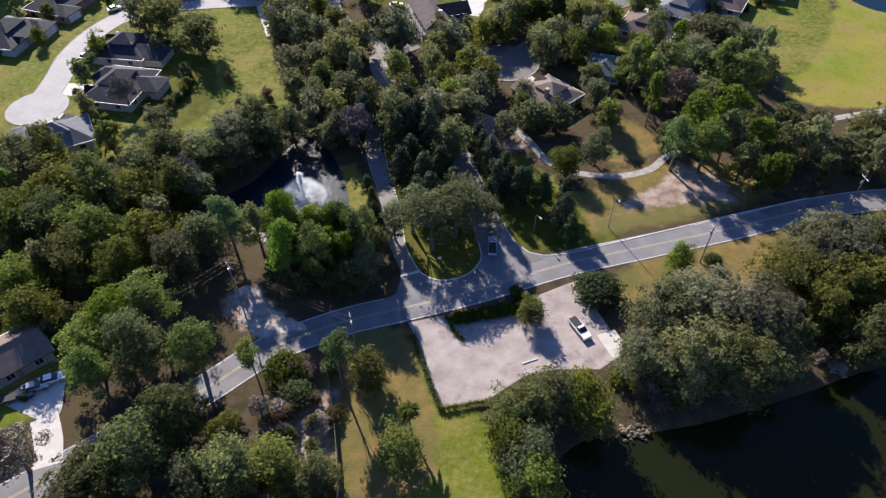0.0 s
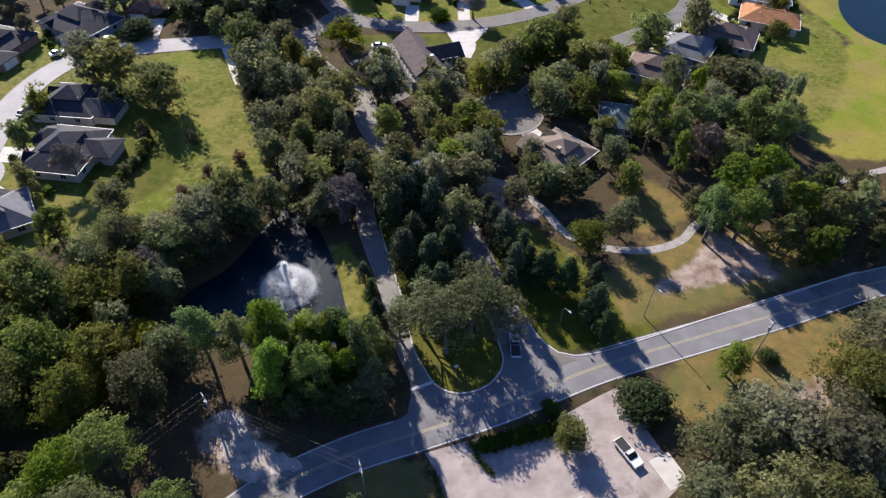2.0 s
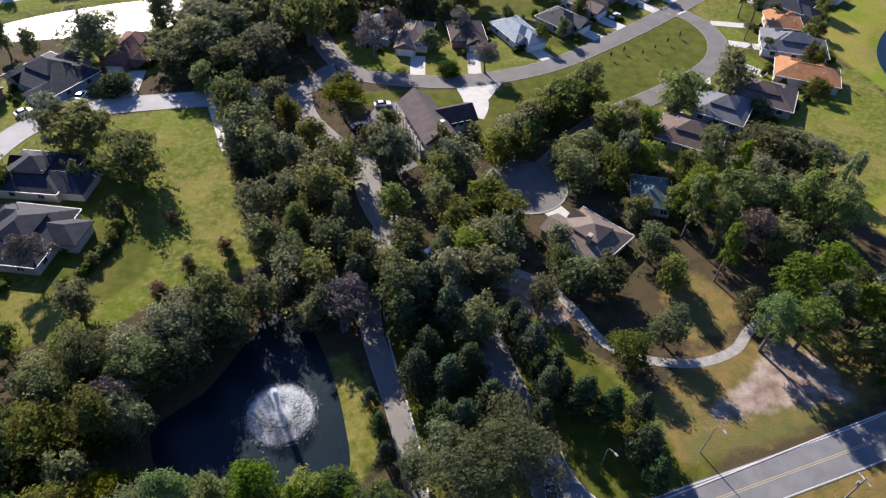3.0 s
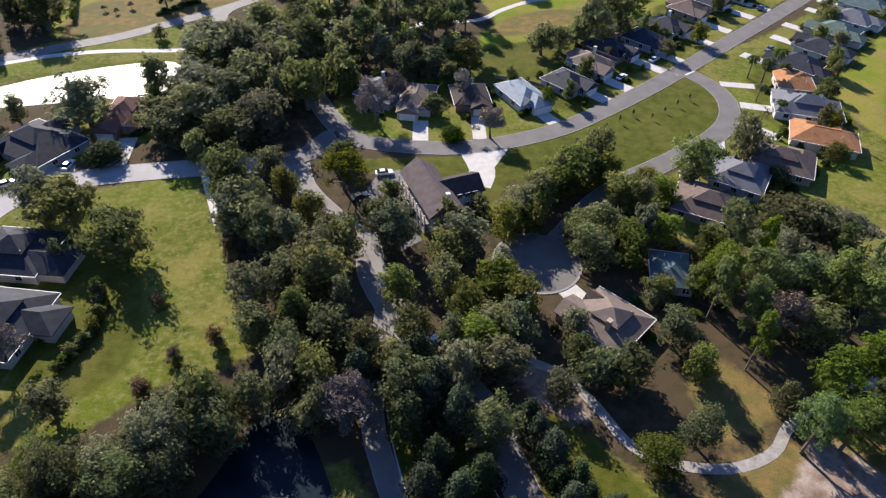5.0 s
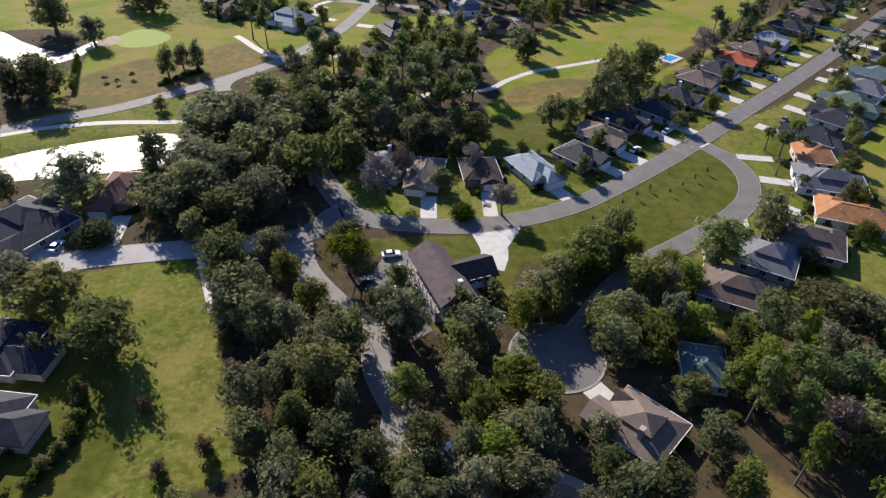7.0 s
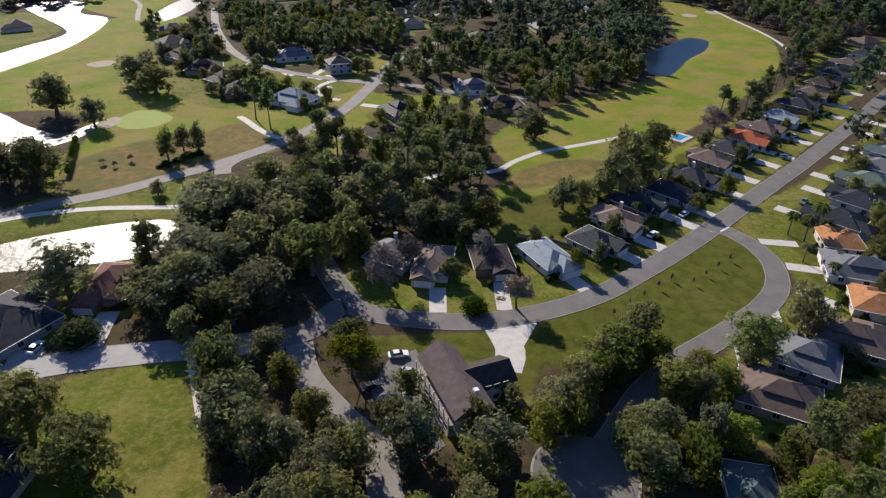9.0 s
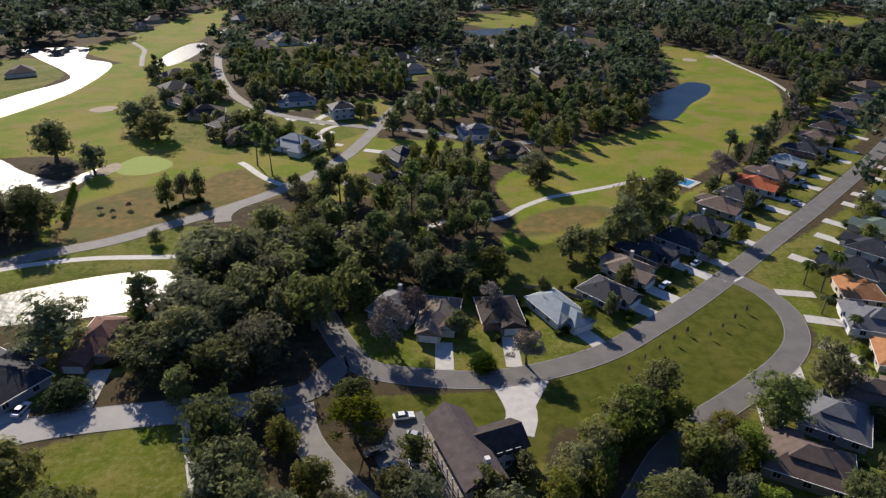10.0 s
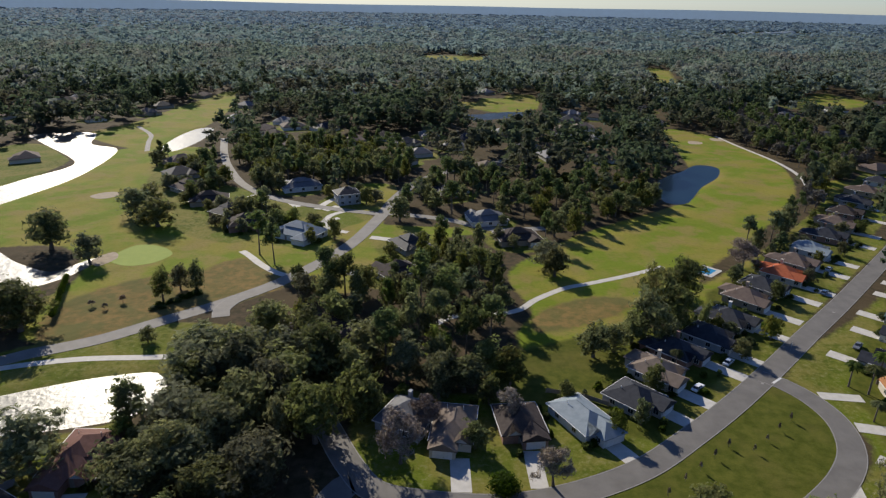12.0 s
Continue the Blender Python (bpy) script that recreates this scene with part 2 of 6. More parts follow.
LEAF = {
    "oak": foliage("oak_leaves", (0.110, 0.130, 0.054), (0.225, 0.238, 0.112)),
    "broad": foliage("broad_leaves", (0.098, 0.130, 0.035), (0.208, 0.234, 0.074), (0.180, 0.172, 0.060)),
    "pine": foliage("pine_needles", (0.100, 0.160, 0.035), (0.205, 0.262, 0.070)),
    "magnolia": foliage("magnolia_leaves", (0.022, 0.040, 0.018), (0.056, 0.078, 0.034), through_light=0.1, gaps=0.42),
    "lime": foliage("yellow_leaves", (0.13, 0.14, 0.03), (0.22, 0.21, 0.05)),
    "twig": foliage("bare_twigs", (0.15, 0.12, 0.10), (0.28, 0.24, 0.20), through_light=0.05, gaps=0),
    "shrub": foliage("shrub_leaves", (0.050, 0.080, 0.018), (0.10, 0.14, 0.03), gaps=0.40),
    "rust": foliage("rust_leaves", (0.11, 0.078, 0.045), (0.19, 0.14, 0.09)),
    "palm": foliage("palm_fronds", (0.06, 0.09, 0.02), (0.12, 0.15, 0.04), gaps=0.40),
    "tall_pine": foliage("tall_pine_needles", (0.088, 0.124, 0.046), (0.165, 0.195, 0.080)),
    # aerial haze put into the leaf colours, paler and bluer belt by belt
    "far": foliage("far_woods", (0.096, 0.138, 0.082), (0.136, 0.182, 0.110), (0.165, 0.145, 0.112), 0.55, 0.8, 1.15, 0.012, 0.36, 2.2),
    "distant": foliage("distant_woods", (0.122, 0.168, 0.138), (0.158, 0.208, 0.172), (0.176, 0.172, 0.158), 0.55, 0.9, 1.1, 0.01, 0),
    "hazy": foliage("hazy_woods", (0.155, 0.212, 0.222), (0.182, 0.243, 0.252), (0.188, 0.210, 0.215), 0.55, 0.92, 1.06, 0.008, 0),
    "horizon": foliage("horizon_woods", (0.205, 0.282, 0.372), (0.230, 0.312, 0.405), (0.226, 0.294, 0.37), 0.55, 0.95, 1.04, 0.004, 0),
}
ROOF = {
    "charcoal": surface("charcoal_shingles", (0.022, 0.026, 0.036), (0.042, 0.047, 0.060), 0.6, 9.0, 0.68, relief=0.03),
    "brown": surface("brown_shingles", (0.12, 0.09, 0.078), (0.17, 0.13, 0.11), 0.6, 9.0, 0.85, relief=0.03),
    "plum": surface("plum_brown_shingles", (0.095, 0.074, 0.074), (0.14, 0.112, 0.108), 0.6, 9.0, 0.85, relief=0.03),
    "dark_brown": surface("dark_brown_shingles", (0.045, 0.036, 0.034), (0.075, 0.06, 0.055), 0.6, 9.0, 0.85, relief=0.03),
    "grey": surface("grey_shingles", (0.12, 0.125, 0.14), (0.17, 0.175, 0.19), 0.6, 9.0, 0.65, relief=0.03),
    "pale_blue": surface("pale_blue_shingles", (0.20, 0.25, 0.29), (0.27, 0.32, 0.36), 0.6, 9.0, 0.7, relief=0.03),
    "tan": surface("tan_shingles", (0.155, 0.125, 0.105), (0.205, 0.165, 0.138), 0.6, 9.0, 0.85, relief=0.03),
    "orange": surface("orange_tiles", (0.34, 0.15, 0.065), (0.44, 0.22, 0.10), 0.8, 9.0, 0.8, relief=0.05),
    "red": surface("red_tiles", (0.36, 0.09, 0.04), (0.46, 0.13, 0.06), 0.8, 9.0, 0.8, relief=0.05),
    "teal": surface("teal_metal_roof", (0.085, 0.13, 0.13), (0.12, 0.17, 0.17), 0.6, 9.0, 0.85, relief=0.01),
    "green": surface("green_shingles", (0.09, 0.13, 0.11), (0.13, 0.18, 0.15), 0.6, 9.0, 0.8, relief=0.03),
    "maroon": surface("maroon_shingles", (0.15, 0.075, 0.06), (0.21, 0.11, 0.09), 0.6, 9.0, 0.85, relief=0.03),
}
for roof_material in ROOF.values():
    roof_material.node_tree.nodes["Principled BSDF"].inputs["Specular IOR Level"].default_value = 0.15
WALL = {
    "cream": surface("cream_stucco", (0.50, 0.45, 0.36), (0.58, 0.53, 0.44), 0.7, 15.0, 0.9),
    "white": surface("white_siding", (0.62, 0.62, 0.60), (0.70, 0.70, 0.68), 0.7, 15.0, 0.8),
    "tan": surface("tan_stucco", (0.36, 0.29, 0.22), (0.43, 0.36, 0.28), 0.7, 15.0, 0.9),
    "brick": surface("brick_wall", (0.26, 0.14, 0.10), (0.34, 0.20, 0.15), 0.7, 12.0, 0.9),
    "grey": surface("grey_siding", (0.34, 0.35, 0.36), (0.42, 0.43, 0.44), 0.7, 15.0, 0.85),
}
CAR_PAINT = {}
for car_colour, rgb in (("white", (0.75, 0.75, 0.74)), ("black", (0.015, 0.015, 0.018)), ("silver", (0.42, 0.43, 0.45)), ("blue", (0.05, 0.09, 0.16)), ("grey", (0.14, 0.145, 0.15))):
    paint, _, paint_shader = nodes_of("car_paint_" + car_colour)
    paint_shader.inputs["Base Color"].default_value = (*rgb, 1)
    paint_shader.inputs["Roughness"].default_value, paint_shader.inputs["Coat Weight"].default_value = 0.3, 0.8
    CAR_PAINT[car_colour] = paint
ROCK = surface("pale_rock", (0.11, 0.085, 0.05), (0.19, 0.155, 0.10), 1.2, 12.0, 0.9, relief=0.04, per_object=0.5)
RUBBER = surface("rubber", (0.02, 0.02, 0.02), (0.03, 0.03, 0.03), 5.0, 20.0, 0.8, relief=0)
POOL = water("pool_water", (0.04, 0.30, 0.55), 0.03)


# ---- geometry helpers ----
def from_arrays(name, verts, faces, material, parent=None, label="", smooth=False):
    """One mesh object from vertices and faces of one size (arrays)."""
    me = bpy.data.meshes.new(name)
    verts, faces = np.asarray(verts, dtype=np.float32), np.asarray(faces, dtype=np.int32)
    n, k = faces.shape
    me.vertices.add(len(verts))
    me.vertices.foreach_set("co", verts.ravel())
    me.loops.add(n * k)
    me.loops.foreach_set("vertex_index", faces.ravel())
    me.polygons.add(n)
    me.polygons.foreach_set("loop_start", np.arange(0, n * k, k, dtype=np.int32))
    me.update(calc_edges=True)
    if not smooth:
        me.shade_flat()
    me.materials.append(material)
    ob = new(name, me)
    ob.parent = parent
    if label:
        ob["label"] = label
    return ob


def part(name, bm, material, parent=None, label=""):
    """Links a bmesh as one mesh object under a thing or part."""
    me = bpy.data.meshes.new(name)
    bm.normal_update()
    bm.to_mesh(me)
    bm.free()
    me.materials.append(material)
    ob = new(name, me)
    ob.parent = parent
    if label:
        ob["label"] = label
    return ob


def shared(name, like, parent, m):
    """Another part on the same mesh."""
    ob = new(name, like.data)
    ob.parent, ob.matrix_basis = parent, m
    return ob


def box(bm, x0, y0, z0, x1, y1, z1, m=None, bevel=0.0):
    at = Matrix.Translation(((x0 + x1) / 2, (y0 + y1) / 2, (z0 + z1) / 2)) @ Matrix.Diagonal((x1 - x0, y1 - y0, z1 - z0, 1))
    made = bmesh.ops.create_cube(bm, size=1, matrix=(m or Matrix()) @ at)["verts"]
    if bevel:
        edges = list({e for v in made for e in v.link_edges})
        bmesh.ops.bevel(bm, geom=edges, offset=bevel, segments=1, affect="EDGES")


def tube(bm, points, radii, sides=6):
    """A tapered tube along points."""
    rings = []
    points = [Vector(p) for p in points]
    for i, p in enumerate(points):
        d = (points[min(i + 1, len(points) - 1)] - points[max(i - 1, 0)]).normalized()
        side = d.orthogonal().normalized()
        up = d.cross(side)
        rings.append([bm.verts.new(p + (side * math.cos(a) + up * math.sin(a)) * radii[i]) for a in (2 * math.pi * k / sides for k in range(sides))])
    for a, b in zip(rings, rings[1:]):
        for k in range(sides):
            bm.faces.new((a[k], a[(k + 1) % sides], b[(k + 1) % sides], b[k]))
    bm.faces.new(rings[-1])
    bm.faces.new(rings[0][::-1])


def thing(name, x, y, z=0.0, turn=0.0, label="", category="", group="", kind=""):
    ob = new(name)
    ob.empty_display_size = 0.5
    ob.matrix_basis = pose(x, y, z, 0, 0, turn)
    return tagged(ob, label, category, group, kind)


def smooth_line(points, step=2.0, closed=False):
    """Catmull-Rom line through points, as an array with a vertex about every step metres."""
    p = [np.array(q, float) for q in points]
    p = [p[-1], *p, p[0], p[1]] if closed else [2 * p[0] - p[1], *p, 2 * p[-1] - p[-2]]
    out = []
    for a, b, c, d in zip(p, p[1:], p[2:], p[3:]):
        n = max(1, int(np.linalg.norm(c - b) / step))
        for i in range(n):
            t = i / n
            out.append(0.5 * (2 * b + (c - a) * t + (2 * a - 5 * b + 4 * c - d) * t * t + (3 * b - a - 3 * c + d) * t ** 3))
    if not closed:
        out.append(p[-2])
    return np.array(out)


def side_of(line):
    d = np.gradient(line, axis=0)
    d /= np.linalg.norm(d, axis=1)[:, None] + 1e-9
    return np.stack([d[:, 1], -d[:, 0]], 1)


def ribbon(name, line, left, right, z, material, thick=0.0, parent=None, label=""):
    """A strip along a line, from left to right of it (metres), its top at z."""
    side = side_of(line)
    rows = [(line + side * left, z), (line + side * right, z)]
    if thick:
        rows = [(rows[0][0], z - thick), rows[0], rows[1], (rows[1][0], z - thick)]
    n, k = len(line), len(rows)
    verts = np.concatenate([np.column_stack([r, np.full(n, h)]) for r, h in rows])
    i = np.arange(n - 1)
    faces = np.concatenate([np.stack([j * n + i, (j + 1) * n + i, (j + 1) * n + i + 1, j * n + i + 1], 1) for j in range(k - 1)])
    return from_arrays(name, verts, faces, material, parent, label)


def slab(name, outline, z, material, thick=0.15, parent=None, label=""):
    bm = bmesh.new()
    top = [bm.verts.new((x, y, z)) for x, y in outline]
    low = [bm.verts.new((x, y, z - thick)) for x, y in outline]
    bm.faces.new(top)
    for i in range(len(top)):
        j = (i + 1) % len(top)
        bm.faces.new((top[i], low[i], low[j], top[j]))
    bmesh.ops.recalc_face_normals(bm, faces=bm.faces)
    bmesh.ops.triangulate(bm, faces=[f for f in bm.faces if len(f.verts) > 4])
    return part(name, bm, material, parent, label)


def inside(outline, pts):
    """Signed distance of points to a closed outline, positive inside."""
    a = np.asarray(outline, float)
    b = np.roll(a, -1, 0)
    best, odd = np.full(len(pts), 1e18), np.zeros(len(pts), bool)
    for p, q in zip(a, b):
        d = q - p
        t = np.clip(((pts - p) @ d) / (d @ d + 1e-12), 0, 1)
        best = np.minimum(best, ((pts - p - t[:, None] * d) ** 2).sum(1))
        cross = ((p[1] > pts[:, 1]) != (q[1] > pts[:, 1]))
        with np.errstate(divide="ignore", invalid="ignore"):
            odd ^= cross & (pts[:, 0] < d[0] * (pts[:, 1] - p[1]) / (d[1] if d[1] else 1e-12) + p[0])
    return np.where(odd, 1, -1) * np.sqrt(best)


# ---- plan: water, roads, ground cover ----
WATERS = {
    "fountain_pond": [(-27, 124), (-23.5, 112), (-22.5, 101), (-32, 97), (-43, 100), (-54, 106), (-56, 112), (-48, 119), (-43, 129), (-38, 138), (-33, 136)],
    "wooded_lake": [(15, 30), (19, 50), (34, 54), (45, 56), (64, 62), (82, 68), (120, 75), (170, 60), (170, -80), (15, -80)],
    "lane_pond": [(-142, 254), (-131, 263), (-113, 271), (-100, 275), (-88, 276), (-83, 267), (-86, 257), (-98, 252), (-120, 248), (-138, 246)],
    "golf_lake": [(-240, 385), (-195, 378), (-170, 359), (-152, 349), (-147, 356), (-141, 365), (-140, 357), (-145, 343), (-156, 332), (-172, 326), (-215, 318), (-260, 340)],
    "winding_lake": [(-270, 425), (-243, 455), (-231, 487), (-221, 513), (-229, 535), (-273, 585), (-292, 612), (-252, 620), (-236, 580), (-211, 561), (-205, 497), (-214, 450), (-228, 418), (-255, 395)],
    "bridge_pond": [(-184, 562), (-186, 606), (-180, 640), (-168, 640), (-165, 597), (-172, 560)],
    "fairway_pond": [(127, 472), (141, 492), (156, 505), (174, 523), (185, 516), (174, 492), (153, 468), (141, 450), (130, 436), (120, 439)],
    "far_pond": [(36, 712), (70, 728), (104, 738), (98, 712), (42, 690)],
    "garden_lake": [(135.5, 222), (139, 210), (148, 205), (166, 212), (196, 236), (186, 262), (158, 258), (141, 240)],
}
SHORE = {k: smooth_line(v, 4.0, True) for k, v in WATERS.items()}
ROADS = {  # name: (half width, points, surface, kerbs)
    "main_road": (3.5, [(-130, 2), (-95, 24), (-59, 50), (-45, 61), (-34, 70.5), (-21, 77), (-8, 81), (6, 85.5), (24, 92.5), (43, 98), (64, 104), (85, 110.5), (108, 114), (140, 112), (200, 96)], ASPHALT, False),
    "entry_lane": (1.9, [(-7.6, 89.5), (-9.2, 94), (-11.3, 99.5), (-12.8, 107), (-15, 116), (-17.4, 124), (-19.4, 132), (-19.8, 141), (-18.5, 150), (-17.5, 160)], PARKWAY, True),
    "exit_lane": (2.9, [(9.6, 98.5), (8.9, 104), (6.5, 113), (4, 122), (0, 136), (-8, 147), (-16, 160), (-20.5, 171), (-22, 181), (-30, 191), (-38, 203), (-41, 214)], PARKWAY, True),
    "cul_de_sac_street": (3.0, [(17, 174), (25, 183), (35, 195), (47.5, 205.4), (55.5, 210.4), (65.2, 216.6), (77.1, 225.2), (85.4, 234.4), (89.6, 245.6), (88.8, 256), (85, 264), (81, 268)], STREET, True),
    "village_street": (3.1, [(-52, 285), (-47, 268), (-38, 247), (-32, 234), (-26, 226), (-14, 222.5), (1, 221), (17, 224), (34, 231), (50, 242), (67, 255), (86, 271), (111, 293), (141, 319), (194, 367), (255, 424), (330, 480), (420, 560)], STREET, True),
    "side_street": (3.8, [(-113.3, 150), (-114, 165), (-115.2, 178), (-113, 191), (-108, 201), (-99, 207), (-88, 210), (-74, 212), (-56, 214), (-45, 216)], PALE_STREET, True),
    "street_junction": (3.4, [(-46, 216), (-39, 219), (-32, 229), (-27, 227)], STREET, False),
    "parkway": (3.1, [(-330, 235), (-200, 258), (-143, 279), (-128, 287), (-112, 295), (-97, 307), (-80, 321), (-62, 341), (-43, 374), (-31, 412), (-23, 445), (-10, 479), (14, 508), (60, 540)], PARKWAY, False),
    "crossing_street": (2.5, [(-30, 418), (-57, 428), (-86, 445), (-108, 472), (-126, 513), (-138, 551), (-150, 600)], PARKWAY, False),
    "close_street": (2.6, [(-72.5, 328), (-78, 322), (-80.5, 315), (-79.5, 309)], PARKWAY, True),
    "right_branch": (2.6, [(-28, 420), (0, 410), (22, 395), (46, 396)], PARKWAY, False),
}
PATHS = {  # footpaths and golf tracks
    "lane_path": (1.4, [(-220, 244), (-170, 262), (-140, 275.5), (-129, 280), (-112, 283.5), (-90, 284), (-80, 286)]),
    "fairway_path": (1.3, [(-12, 300), (-2, 308), (17, 310.5), (27, 320), (39, 329), (49, 333), (68, 341), (84, 349)]),
    "cart_path": (1.0, [(2, 152), (9, 146.5), (16, 142), (21, 134.5), (24, 128), (29, 123.5), (40, 121.5), (49, 124), (55, 129.5), (66, 135), (80, 139), (94, 143), (108, 147), (130, 152)]),
    "crossing_path": (1.5, [(-86, 369), (-82, 364), (-74.8, 353.5), (-66.8, 345), (-58, 340)]),
    "crescent_path": (1.5, [(-47.6, 423.5), (-54.5, 415.6), (-56.1, 403.3), (-51.8, 395.8), (-44.3, 391.4)]),
    "house_path": (1.8, [(-62, 426), (-59, 436), (-55, 444)]),
    "lawn_path": (1.0, [(-65, 211), (-61, 200), (-57, 189)]),
    "wood_path": (0.9, [(-51, 174), (-47, 164)]),
    "bridge_path": (1.6, [(-228, 645), (-207, 612), (-199, 585), (-190, 556)]),
    "edge_path": (1.3, [(232, 620), (232, 580), (233, 530), (226, 490), (210, 455)]),
}
ROAD_LINES = {k: smooth_line(v[1], 2.0) for k, v in ROADS.items()}
PATH_LINES = {k: smooth_line(v[1], 2.0) for k, v in PATHS.items()}
LAWNS = [
    [(-150, 138), (-92, 126), (-76, 146), (-78, 204), (-104, 200), (-150, 222)],
    [(-30, 232), (0, 232), (36, 240), (80, 275), (150, 340), (230, 420), (215, 440), (130, 360), (60, 290), (20, 262), (-26, 262)],
    [(90, 270), (150, 316), (260, 412), (290, 390), (170, 300), (122, 256), (118, 215), (92, 205), (66, 185), (52, 182), (52, 200), (92, 236)],
    [(-92, 138), (-78, 168), (-80, 207), (-66, 208), (-52, 175), (-42, 150), (-58, 143), (-75, 130)],
    [(10, 214), (36, 229), (60, 248), (86, 269), (90, 250), (82, 231), (60, 217), (46, 207), (30, 199)],
    [(-28, 125), (-24, 110), (-22, 100), (-18, 103), (-18, 116), (-23, 126)],
    [(10, 104), (30, 99), (40, 104), (22, 124), (12, 134), (8, 122)],
    [(-5, 88), (1, 88), (7.5, 93), (6, 100), (3, 112), (-2, 118), (-10, 110), (-8, 98)],
    [(-10, 40), (-4, 72), (0, 60), (12, 55), (10, 40)],
    [(-150, 240), (-60, 290), (-100, 305), (-150, 276)],
    [(-30, 215), (-5, 216), (24, 216), (20, 208), (-24, 210)],
    [(-28, 228), (0, 224), (20, 228), (40, 238), (60, 252), (90, 278), (140, 324), (200, 378), (196, 386), (130, 328), (84, 286), (50, 258), (26, 246), (0, 242), (-24, 246)],
    [(-262, 470), (-236, 465), (-226, 520), (-240, 545), (-272, 578), (-292, 560), (-280, 500)],
    [(-120, 395), (-92, 378), (-84, 392), (-104, 420), (-128, 448), (-150, 480), (-165, 500), (-160, 470), (-138, 440)],
    [(-115, 432), (-60, 390), (-45, 400), (-34, 415), (-60, 426), (-90, 445), (-108, 465), (-125, 470)],
    [(110, 338), (160, 384), (215, 440), (262, 490), (300, 520), (320, 505), (270, 460), (215, 420), (160, 366), (118, 326)],
    [(2, 252), (22, 258), (46, 276), (66, 294), (50, 298), (30, 290), (6, 278)],
    [(98, 166), (114, 182), (126, 204), (128, 226), (118, 232), (102, 212), (90, 198)],
]
TURFS = [
    [(10, 214), (36, 229), (60, 248), (86, 269), (90, 250), (82, 231), (60, 217), (46, 207), (30, 199)],
    [(10, 104), (14, 97), (30, 97), (40, 102), (30, 108), (22, 124), (12, 134), (8, 122)],
    [(-80, 140), (-66, 146), (-70, 172), (-84, 186), (-90, 160)],
    [(2, 252), (22, 258), (46, 276), (66, 294), (50, 298), (30, 290), (6, 278)],
    [(-30, 215), (-5, 216), (22, 218), (16, 206), (6, 190), (-4, 182), (2, 204), (-24, 210)],
]
DRYS = [
    [(-22, 45), (-22, 72), (-8, 75), (-2, 45)],
    [(36, 80), (38, 93), (70, 102), (110, 110), (110, 95), (70, 88), (50, 84)],
    [(32, 102), (75, 114), (72, 126), (44, 124), (30, 112)],
    [(40, 126), (50, 128), (55, 134), (46, 146), (40, 142)],
    [(-95, 350), (-84, 362), (-70, 346), (-66, 338), (-80, 334), (-92, 340)],
    [(20, 296), (40, 300), (62, 316), (50, 322), (28, 312)],
    [(-125, 290), (-85, 313), (-60, 337), (-70, 350), (-110, 345), (-135, 320)],
]
SANDS = [
    [(-47, 82), (-41, 87), (-34, 80), (-29, 75.5), (-34, 71.5), (-41, 76)],
    [(38, 109), (52, 120), (58, 128), (66, 120), (68, 113), (54, 112)],
    [(7, 149), (15, 142), (20, 133), (15, 131), (9, 139), (4, 144)],
    [(-34, 44), (-26, 62), (-20, 62), (-22, 44)],
    [(55, 86), (85, 92), (82, 84), (60, 80)],
]
FIELDS = [
    [(98, 152), (160, 156), (160, 205), (122, 205), (112, 182), (98, 168)],
    [(110, 190), (130, 204), (126, 250), (160, 290), (330, 440), (330, 300), (200, 200)],
    [(-205, 380), (-225, 445), (-212, 505), (-209, 562), (-150, 562), (-158, 470), (-112, 428), (-80, 402), (-48, 380), (-64, 340), (-85, 317), (-130, 293), (-142, 320), (-140, 345), (-160, 375)],
    [(70, 395), (124, 433), (150, 465), (172, 540), (195, 640), (222, 640), (232, 580), (230, 520), (195, 445), (128, 372), (100, 345), (78, 315), (40, 290), (18, 280), (16, 296), (24, 310), (20, 340), (34, 362)],
    [(-252, 612), (-190, 562), (-176, 650), (-182, 775), (-210, 850), (-236, 670)],
    [(30, 770), (123, 853), (112, 750), (60, 740)],
    [(330, 1000), (372, 1170), (396, 1150), (356, 985)],
    [(415, 820), (519, 890), (470, 780)],
    [(-62, 338), (-48, 366), (-36, 400), (-18, 400), (20, 394), (40, 374), (12, 388), (-8, 376), (-24, 342), (-42, 326)],
    [(-58, 400), (-40, 380), (-28, 400), (-34, 414), (-52, 424)],
    [(-60, 432), (-30, 424), (-24, 470), (-50, 470)],
    [(78, 318), (110, 345), (150, 380), (200, 430), (235, 480), (250, 478), (215, 432), (160, 376), (115, 332), (85, 308)],
    [(1040, 2250), (1500, 2480), (1560, 2740), (1380, 2740), (1060, 2440)],
    [(20, 1310), (80, 1320), (92, 1430), (30, 1430)],
    [(90, 1240), (150, 1370), (110, 1390), (60, 1280)],
]


def cover_at(pts, outlines, feather=3.0):
    w = np.zeros(len(pts))
    for o in outlines:
        rough = np.asarray(o, float)
        if not ((pts > rough.min(0) - 40) & (pts < rough.max(0) + 40)).all(1).any():
            continue
        o = smooth_line(o, 6.0, True)
        lo, hi = o.min(0) - 12, o.max(0) + 12
        near = ((pts > lo) & (pts < hi)).all(1)
        if near.any():
            w[near] = np.maximum(w[near], np.clip(0.5 + inside(o, pts[near]) / (2 * feather), 0, 1))
    return w


